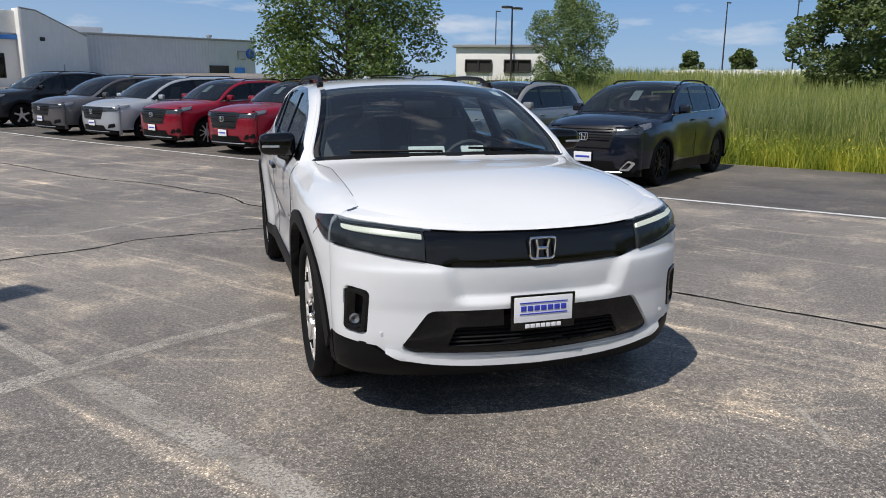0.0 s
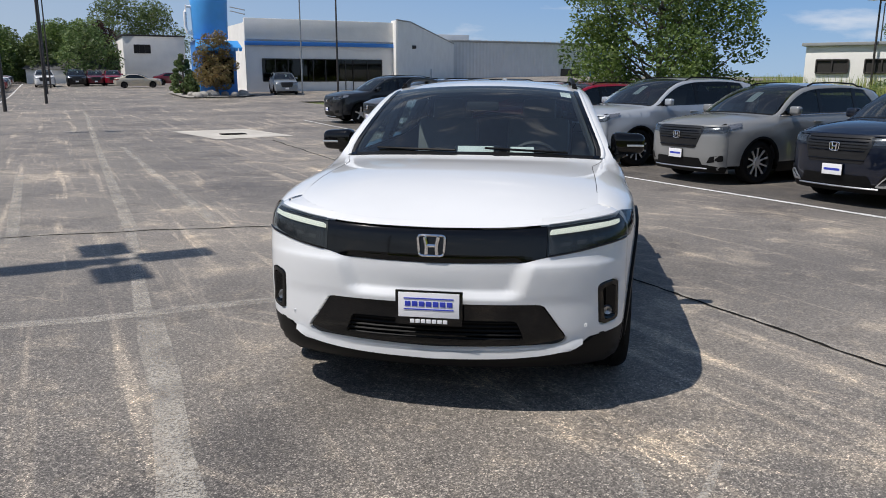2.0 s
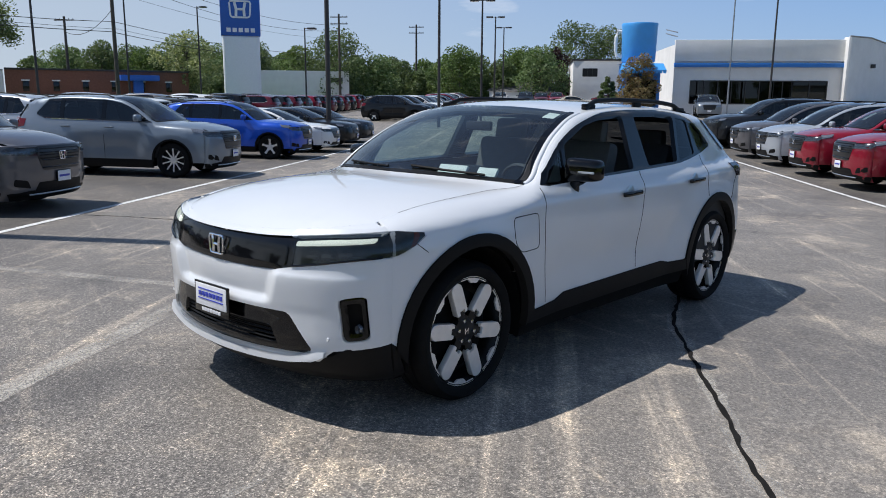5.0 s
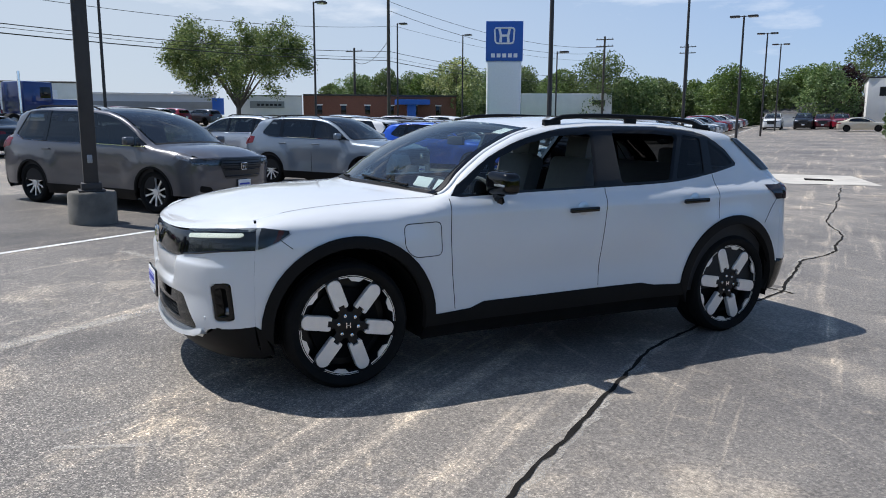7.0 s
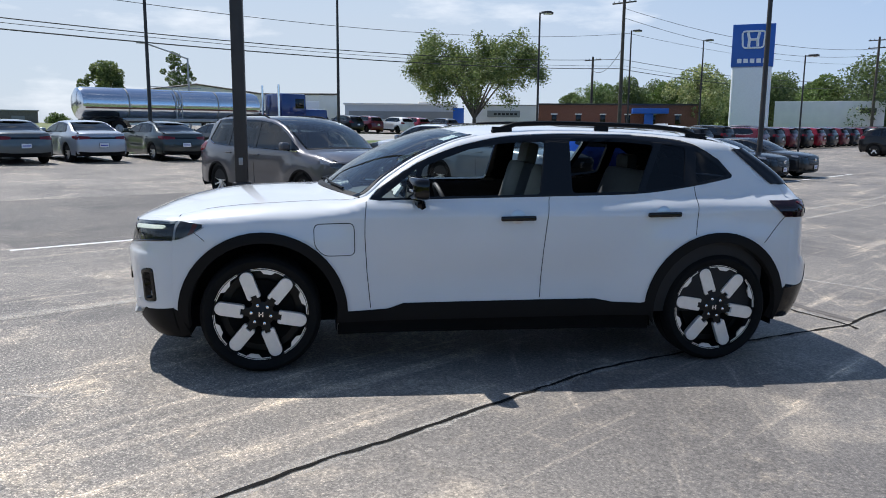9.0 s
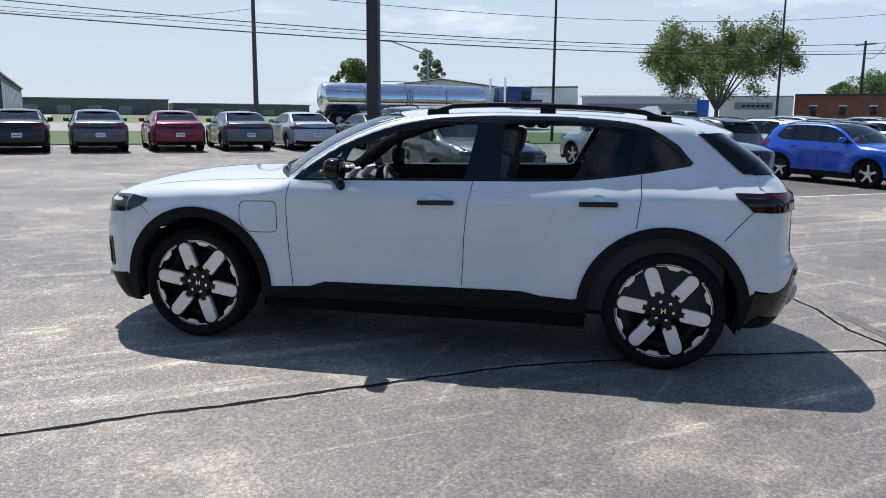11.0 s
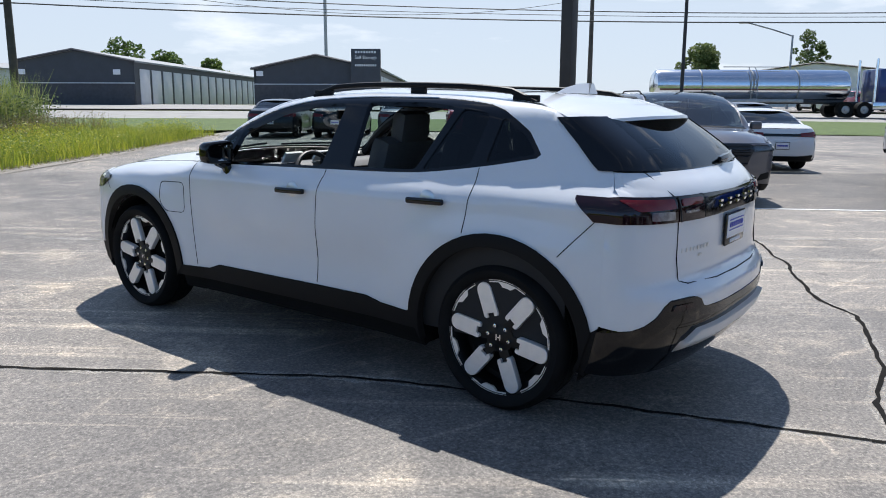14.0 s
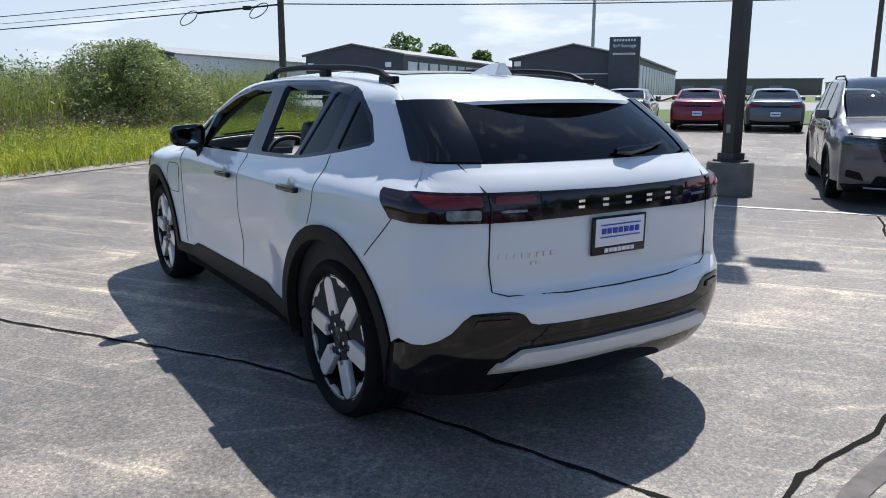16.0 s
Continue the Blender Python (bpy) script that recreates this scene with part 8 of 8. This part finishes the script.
slab_part("blue_sign", lh, lw - 0.4, lw + 1.0, -0.1, 0, 0.9, 2.9, M_SIGNBLUE, 0.02)
sb, sw_ = frontage("white_clinic", -87.6, 17.8, -85.8, 25.3, "white flat-roofed block with a long pale sign")
slab_part("wall", sb, 0, sw_, 0, 12, 0, 3.1, M_WHITEWALL, 0.02)
slab_part("roof_edge", sb, -0.1, sw_, -0.1, 12, 3.1, 3.22, M_ROOFGREY, 0.02)
slab_part("sign_board", sb, 1.6, 5.6, -0.08, 0, 1.7, 2.5, M_ROOFGREY, 0.01)
for k in range(6):
    slab_part("sign_bar", sb, 2.4 + k * 0.5, 2.75 + k * 0.5, -0.11, -0.08, 1.95, 2.2, M_GRILLE, 0)
bb, bw = frontage("brick_building", -85.7, 25.4, -79.6, 43.0, "low red-brown brick building with small windows")
slab_part("wall", bb, 0, bw, 0, 12, 0, 3.2, M_BRICK, 0.02)
slab_part("roof_edge", bb, 0, bw + 0.1, -0.12, 12, 3.2, 3.4, M_POLE, 0.02)
for k in range(6):
    w = slab_part("window", bb, 1.6 + k * 2.9, 2.2 + k * 2.9, -0.05, 0, 1.0, 2.1, M_GLOSSBLACK, 0.01)
    slab_part("window_frame", w, 1.5 + k * 2.9, 2.3 + k * 2.9, -0.08, -0.03, 2.06, 2.2, M_WHITEWALL, 0.01)
slab_part("blue_canopy", bb, 11.0, 15.0, -3.0, 0, 2.2, 2.8, M_SIGNBLUE, 0.03)
slab_part("canopy_pillar", bb, 12.4, 13.4, -2.0, -1.0, 0, 2.2, M_SIGNBLUE, 0.03)
bt = empty("box_truck", Matrix.Translation((-91.0, -8.0, 1.15)) @ Matrix.Rotation(radians(4), 4, "Z"), "white box truck parked by the warehouse", "truck")
slab_part("box", bt, -1.2, 1.2, 1.2, 7.0, 0.9, 3.3, M_SIGNWHITE, 0.05)
slab_part("cab", bt, -1.1, 1.1, -0.6, 1.1, 0.6, 2.3, M_SIGNWHITE, 0.2)
slab_part("cab_window", bt, -1.0, 1.12, -0.3, 0.6, 1.5, 2.1, M_GLOSSBLACK, 0.05)
slab_part("bonnet", bt, -1.0, 1.0, -1.7, -0.5, 0.6, 1.45, M_SIGNWHITE, 0.15)
for y in (-1.0, 5.4):
    for x in (-1.05, 1.05):
        part("wheel", lathe([(-0.12, 0.2), (-0.14, 0.42), (0.14, 0.42), (0.12, 0.2), (0.10, 0.02)], 16, "x", at=(x, y, 0.42)), M_TYRE, bt)
slab_part("box_bar", bt, 1.2, 1.23, 3.2, 5.4, 2.2, 2.6, M_GRILLE, 0)
wh = empty("white_hall", place(97.0, -37.0, 0.3), "plain white hall at the far end of the lot", "building")
slab_part("wall", wh, 0, 12.5, 0, 9, -0.3, 4.9, M_WHITEWALL, 0.02)
wh.matrix_world = Matrix.Translation((-86.9, 57.4, 0.2)) @ Matrix.Rotation(math.atan2(9.4, 6.9), 4, "Z")
slab_part("wall_mark", wh, 9.8, 11.6, -0.04, 0, 3.4, 4.0, M_GRILLE, 0)
gh = empty("far_shed", Matrix.Translation((-62, 84, 0.6)) @ Matrix.Rotation(radians(30), 4, "Z"), "low grey shed with a pitched roof at the lane's end", "building")
slab_part("wall", gh, -4.5, 4.5, 0, 6, 0, 2.0, M_WHITEWALL, 0.02)
part("roof", grid_mesh([[(-4.9, -0.4, 1.95), (4.9, -0.4, 1.95)], [(-3.6, 3, 3.3), (3.6, 3, 3.3)], [(-4.9, 6.4, 1.95), (4.9, 6.4, 1.95)]]), M_DARKBLOCK, gh)

# pylon sign
py = empty("pylon_sign", Matrix.Translation((-67.0, 42.0, 0.2)) @ Matrix.Rotation(math.atan2(3.2, 2.0), 4, "Z"), "tall white dealer pylon with a blue emblem panel", "sign")
part("column", box_mesh((3.75, 1.3, 7.6), (0, 0, 3.75), 0.35, segs=4), M_SIGNWHITE, py)
part("panel", box_mesh((3.95, 1.5, 4.1), (0, 0, 9.55), 0.06), M_SIGNBLUE, py, "blue sign panel")
em = emblem(py, (0, -0.80, 10.1), 0, 1.9)
em.data.materials[0] = M_SIGNWHITE
for i in range(5):
    part("name_bar", box_mesh((0.42, 0.05, 0.42), (-1.2 + i * 0.6, -0.77, 8.05), 0.02), M_SIGNWHITE, py)

# road tanker
tk = empty("road_tanker", place(13.5, -46.0), "polished steel road tanker with a dark blue tractor unit", "truck")
# local y along U: the tank lies from y = 0 to 12.8, the tractor ahead of it
tp = [(0.0, 0.05), (0.03, 0.7), (0.18, 0.95), (0.4, 1.02)] + [(q, 1.02) for q in (3, 6, 9, 12.2)] + [(12.5, 0.95), (12.68, 0.7), (12.72, 0.05)]
part("tank", lathe([(a, r) for a, r in tp], 40, "y", at=(0, 0, 2.02)), M_BRUSHTANK, tk, "mirror-polished steel tank")
part("side_rail", tube([(1.04, 0.3, 1.75), (1.04, 12.3, 1.75)], 0.05, 6), M_BRICK, tk)
slab_part("chassis", tk, -0.45, 0.45, 0.3, 12.4, 0.85, 1.1, M_GRILLE, 0.02)
slab_part("hose_tray", tk, 0.6, 1.1, 2.5, 9.5, 0.95, 1.15, M_GALV, 0.02)
for k in (3.0, 6.3, 9.2):
    part("tank_band", lathe([(k - 0.05, 1.035), (k + 0.05, 1.035)], 32, "y", at=(0, 0, 2.02)), M_GALV, tk)
ld = bmesh.new()
for y in (6.1, 6.5):
    tube([(1.08, y, 1.0), (1.08, y, 2.6), (0.5, y, 3.15)], 0.03, 5, ld)
for z in (1.2, 1.5, 1.8, 2.1, 2.4):
    tube([(1.08, 6.1, z), (1.08, 6.5, z)], 0.02, 5, ld)
tube([(0.3, 4.5, 3.2), (0.3, 8.3, 3.2)], 0.03, 5, ld)
part("ladder", ld, M_GALV, tk)
for y in (1.0, 2.2, 12.2, 13.4, 17.6):
    for s in (-1, 1):
        w = part("wheel", lathe([(-0.25, 0.25), (-0.27, 0.5), (0.27, 0.5), (0.25, 0.28), (0.14, 0.26), (0.1, 0.02)], 20, "x", at=(s * 0.95, y, 0.5)), M_TYRE, tk)
        part("hub", lathe([(s * 0.26, 0.26), (s * 0.2, 0.24), (s * 0.22, 0.1), (s * 0.28, 0.08), (s * 0.28, 0.01)], 14, "x", at=(s * 0.95, y, 0.5)), M_GALV, w)
for s in (-1, 1):
    part("mudguard", grid_mesh([[(s * x, 1.6 + 1.35 * math.cos(a), 0.5 + 0.75 * math.sin(a)) for a in np.linspace(0.1, math.pi - 0.1, 14)] for x in (0.65, 1.25)]), M_GRILLE, tk)
slab_part("frame", tk, -0.4, 0.4, 11.5, 18.6, 0.75, 1.0, M_GRILLE, 0.02)
slab_part("cab", tk, -1.15, 1.15, 14.2, 16.4, 0.9, 3.1, M_TRUCKBLUE, 0.18, "dark blue truck cab")
slab_part("bonnet", tk, -0.85, 0.85, 16.3, 18.6, 0.8, 2.0, M_TRUCKBLUE, 0.2)
slab_part("cab_window", tk, -1.17, 1.17, 15.4, 16.2, 2.0, 2.75, M_GLOSSBLACK, 0.06)
slab_part("windscreen", tk, -0.95, 0.95, 16.3, 16.44, 2.05, 2.75, M_GLOSSBLACK, 0.04)
slab_part("fuel_tank", tk, -1.2, 1.2, 13.9, 15.6, 0.5, 1.0, M_BRUSHTANK, 0.12)
slab_part("grille", tk, -0.6, 0.6, 18.58, 18.66, 0.9, 1.9, M_CHROME, 0.03)
for s in (-1, 1):
    part("exhaust_pipe", lathe([(1.0, 0.09), (3.7, 0.09), (3.72, 0.02)], 12, "z", at=(s * 1.1, 14.0, 0)), M_CHROME, tk)
    part("front_guard", grid_mesh([[(s * x, 17.6 + 0.75 * math.cos(a), 0.45 + 0.72 * math.sin(a)) for a in np.linspace(0, math.pi, 12)] for x in (0.7, 1.2)]), M_TRUCKBLUE, tk)

# tall masts and far bits
for u0, u1, vv, hh in ((-14, 16, -146, 2.7), (18, 44, -150, 2.2)):
    a, b_ = lot(u0, vv), lot(u1, vv)
    fh, fl = frontage("far_industrial_hall", a.x, a.y, b_.x, b_.y, "long low grey industrial hall far across the road", gz(a.x, a.y) - 0.1)
    slab_part("wall", fh, 0, fl, 0, 12, 0, hh, M_CONCDARK, 0.02)
    slab_part("roof_edge", fh, -0.2, fl + 0.2, -0.2, 12, hh, hh + 0.2, M_ROOFGREY, 0.02)
    for k in range(int(fl / 5)):
        slab_part("dock_door", fh, 1.5 + k * 5, 3.7 + k * 5, -0.06, 0, 0.2, hh * 0.6, M_ROOFGREY, 0.01)
ms = empty("radio_mast", Matrix.Translation((-95.1, -95.5, 1.3)), "thin lattice radio mast behind the storage units", "mast")
part("mast", tube([(0, 0, 0), (0, 0, 42)], 0.25, 4), M_GALV, ms)
part("mast_twin", tube([(0.9, 0.7, 0), (0.9, 0.7, 42)], 0.16, 4), M_GALV, ms)

# plants -----------------------------------------------------------------------------


def tree_at(u, v, h, w, label, mat, seed, **k):
    p = lot(u, v)
    return tree("tree", p.x, p.y, gz(p.x, p.y) - 0.05, h, w, label, mat, seed, **k)


tree_at(17.2, 17.2, 7.6, 8.4, "broad green poplar behind the red cars", M_LEAF, 3, n=46000, leaf=0.066, lobes=74, trunk_h=0.16, base=-0.6, full=0.78)
tree_at(14.2, 29.0, 5.4, 5.2, "young pale green birch clump in the meadow", M_LEAFPALE, 4, n=30000, leaf=0.05, lobes=52, trunk_h=0.1, base=-0.5, full=0.8)
tree_at(3.6, 39.6, 6.6, 7.0, "dark broad tree at the meadow's edge", M_LEAFDARK, 6, n=15000, leaf=0.12, lobes=34, trunk_h=0.1, base=-0.5)
vase_tree(-74.9, 15.2, gz(-74.9, 15.2) - 0.05, 11.4, 14.6, "wide airy honey locust tree by the road", M_LOCUST, 7, 42000, 0.125)
tree_at(21.5, -61.0, 5.4, 5.0, "round green street tree across the road", M_LOCUST, 8, n=11000, leaf=0.10, lobes=40, trunk_h=0.2, base=0.8, full=0.75)
tree_at(84.7, -40.9, 8.0, 9.5, "yellow-green street tree beyond the pylon sign", M_WILLOW, 9, n=8000, leaf=0.16, lobes=28, trunk_h=0.2, base=1.0)
tree_at(57.5, 8.6, 4.9, 4.2, "rust-leaved ornamental tree by the kiosk", M_LEAFRUST, 10, n=7000, leaf=0.08, lobes=22, trunk_h=0.2, base=0.5)
tree_at(60.5, 6.6, 3.4, 2.0, "dark clipped evergreen by the kiosk", M_LEAFDARK, 11, n=4000, leaf=0.09, lobes=16, trunk_h=0.1, base=-0.2)
rg = random.Random(12)
for i in range(40):
    u, v = 104 + 10 * (i % 3) + 5 * rg.random(), -76 + 79 * (i + 0.6 * rg.random()) / 40
    h = rg.uniform(6.6, 9.4) if v < -22 else rg.uniform(5.6, 7.8)
    h *= 1 if i % 5 else 0.72
    tree_at(u, v, h, h * rg.uniform(0.85, 1.2), "leafy green tree in a far tree line", (M_LEAFDARK, M_LEAF, M_LEAFDARK, M_LEAFPALE)[i % 4], 20 + i, n=9500, leaf=0.17, lobes=44, trunk_h=0.15, base=-1.0, full=1.2)
for u, v, h, mat in ((121, 3.5, 8.5, M_LEAFPURPLE), (137, 8.0, 13.5, M_LEAFDARK), (140, 14.0, 13.0, M_LEAFDARK), (133, -1.0, 9.0, M_LEAF)):
    tree_at(u, v, h, h * 0.9, "dark purple-leaved tree by the white building" if mat == M_LEAFPURPLE else "tall dark tree behind the white building", mat, 230 + int(u), n=9500, leaf=0.18, lobes=40, trunk_h=0.15, base=-0.5, full=1.15)
for i in range(26):
    u, v = -70 + i * 8.2 + 4 * rg.random(), -158 - 20 * rg.random()
    h = rg.uniform(1.2, 2.1)
    tree_at(u, v, h, h * 3.8, "far low tree on the horizon beyond the road", (M_LEAFDARK, M_LEAF)[i % 2], 150 + i, n=3200, leaf=0.2, lobes=24, trunk_h=0.1, base=-0.8, full=1.1)
for u, v, h in ((60, -128, 13), (63, -129, 11)):
    tree_at(u, v, h, h * 0.42, "dark pointed spruce behind the warehouse", M_LEAFDARK, 190 + u, n=3500, leaf=0.2, lobes=26, trunk_h=0.1, base=-0.5)
for i, (u, v, h, w) in enumerate(((-58, -134, 11, 11), (-52, -138, 9, 10), (-63, -140, 9, 9), (-45, -142, 8, 8))):
    tree_at(u, v, h, w, "leafy tree behind the storage units", M_LEAF, 70 + i, n=3600, leaf=0.3, lobes=24, trunk_h=0.1, base=0)
for i, (u, v, h) in enumerate(((24, 90, 3.2), (31, 92, 3), (14, 92, 3.4), (8, 86, 3), (-4, 76, 3), (2, 80, 3.2))):
    tree_at(u, v, h, h * 1.1, "distant green tree past the meadow", M_LEAFDARK, 80 + i, n=2600, leaf=0.24, lobes=20, trunk_h=0.1, base=-0.4)
for i in range(7):
    tree_at(-62 - i * 2.6, -40 - 2 * (i % 3), 4.6 + (i % 3) * 0.9, 2.4, "dark conifer beyond the reeds", M_LEAFDARK, 90 + i, n=2200, leaf=0.16, lobes=18, trunk_h=0.1, base=-0.3)
# big willow bush among the reeds
tree("tree", -2.9, -20.9, gz(-2.9, -20.9) - 0.05, 2.75, 5.0, "pale willow bush among the reeds", M_WILLOW, 100, n=46000, leaf=0.042, lobes=80, trunk_h=0.05, base=-0.6, trunk_r=0.06, full=0.9)
tree_at(-19.5, -21.0, 2.6, 3.4, "low willow bush among the reeds", M_WILLOW, 101, n=9000, leaf=0.06, lobes=30, trunk_h=0.05, base=-0.5, trunk_r=0.05)

low_h = lambda xy, rg, n: 0.18 + 0.42 * rg.rand(n) ** 1.3 + 0.10 * np.sin(xy[:, 0] * 1.3 + xy[:, 1]) + 0.10 * np.sin(xy[:, 0] * 3.1) * np.sin(xy[:, 1] * 2.7)
patchy = lambda xy, a: 0.5 + 0.5 * np.sin(xy[:, 0] * 0.9 * a + 1.3 * np.sin(xy[:, 1] * 0.7 * a)) * np.cos(xy[:, 1] * 1.1 * a + 0.6)
blades("tall_reeds", 60000, strip_place(-30, 14, 13.4, 32, 1.6, False), lambda xy, rg, n: 0.75 + 0.75 * rg.rand(n) + 0.30 * patchy(xy, 1.0), 0.009, M_REED, 1, "tall green reeds filling the meadow", 0.17)
blades("goldenrod_fringe", 22000, strip_place(-16, 3, 11.8, 15.0, 1.2, False), low_h, 0.009, M_GOLDENROD, 2, "yellow-green weeds along the asphalt edge", 0.30)
leafy_weeds("leafy_weeds", 2600, 16, strip_place(-18, 4, 11.9, 15.5, 1.2, False), lambda xy, rg, n: 0.2 + 0.5 * rg.rand(n) * (0.5 + patchy(xy, 1.4)), 0.028, 0.09, M_GOLDFLOWER, 61, "leafy yellow-green weeds at the meadow's edge")
blades("tall_reeds", 60000, strip_place(-15.5, -40, -25, 16, 1.5), lambda xy, rg, n: 1.15 + 1.0 * rg.rand(n) + 0.5 * patchy(xy, 0.8), 0.010, M_REED, 3, "tall green reeds beyond the asphalt edge", 0.20)
leafy_weeds("shrubby_weeds", 3600, 34, strip_place(-15.0, -34, -25, 16, 1.3), lambda xy, rg, n: 1.1 + 1.3 * patchy(xy, 0.9) + 0.35 * rg.rand(n), 0.05, 0.24, M_SHRUB, 62, "grey-green shrubby weeds among the reeds")
blades("goldenrod_fringe", 26000, strip_place(-8.7, -14.5, -24.5, 14, 1.1), lambda xy, rg, n: low_h(xy, rg, n) * 0.95, 0.009, M_GOLDENROD, 4, "yellow-green goldenrod fringe along the asphalt", 0.32)
leafy_weeds("goldenrod_plants", 6200, 20, strip_place(-8.9, -14.2, -24.5, 14, 1.0), lambda xy, rg, n: 0.16 + 0.42 * patchy(xy, 1.3) + 0.22 * rg.rand(n), 0.026, 0.085, M_GOLDFLOWER, 63, "flowering yellow goldenrod plants along the asphalt")
leafy_weeds("faded_weeds", 2600, 18, strip_place(-12.6, -16.5, -24.5, 14, 1.0), lambda xy, rg, n: 0.45 + 0.35 * rg.rand(n) + 0.3 * patchy(xy, 1.7), 0.03, 0.12, M_BROWNWEED, 64, "faded brown weeds between goldenrod and reeds")
leafy_weeds("edge_litter", 1500, 8, strip_place(-8.45, -9.0, -24.5, 12, 1.0), lambda xy, rg, n: 0.03 + 0.07 * rg.rand(n), 0.02, 0.07, M_BROWNWEED, 65, "dry litter along the asphalt edge")
blades("dry_weeds", 5000, strip_place(-12.0, -16.5, -24.5, 14, 1.0), lambda xy, rg, n: 0.5 + 0.5 * rg.rand(n), 0.008, M_DRYWEED, 14, "brown dry weed stems between goldenrod and reeds", 0.2)
blades("far_meadow", 26000, strip_place(-34, 30, 30, 62, 1.2, False), lambda xy, rg, n: 1.0 + 0.7 * rg.rand(n), 0.03, M_REED, 5, "far reeds fading across the meadow", 0.10)
blades("kerb_grass", 7000, strip_place(4, 30, 11.75, 14.5, 1.4, False), low_h, 0.012, M_GOLDENROD, 6, "short weeds behind the parked row", 0.25)
# landscaped island by the kiosk
isl = [(lot(u, v).x, lot(u, v).y) for u, v in ((55.0, 6.0), (55.5, 10.3), (58.5, 12.0), (62, 11.5), (70, 8.0), (66, 6.0))]
sheet("planting_island", isl, M_CONC, 2.0, 0.10, "raised planting island with a pale edge", "pavement")
rg = random.Random(31)
for i in range(10):
    u, v = 55.6 + rg.random() * 3.0, 6.4 + rg.random() * 4.4
    p = lot(u, v)
    b = bmesh.new()
    bmesh.ops.create_icosphere(b, subdivisions=2, radius=0.28 + 0.25 * rg.random())
    for w in b.verts:
        w.co *= 1 + 0.25 * noise.noise(w.co * 3 + Vector((i, 0, 0)))
        w.co.z *= 0.7
    o = tagged(part("rock", b, M_CONC), "rounded pale landscaping rock", "rock", "landscaping rocks")
    o.location = (p.x, p.y, gz(p.x, p.y) + 0.2)
for i in range(6):
    u, v = 57 + rg.random() * 7, 6.5 + rg.random() * 3
    tree_at(u, v, 1.3 + 0.5 * rg.random(), 1.8, "low clipped bush on the planting island", (M_LEAFDARK, M_LEAFPALE)[i % 2], 130 + i, n=2500, leaf=0.07, lobes=14, trunk_h=0.05, base=-0.2, trunk_r=0.03)
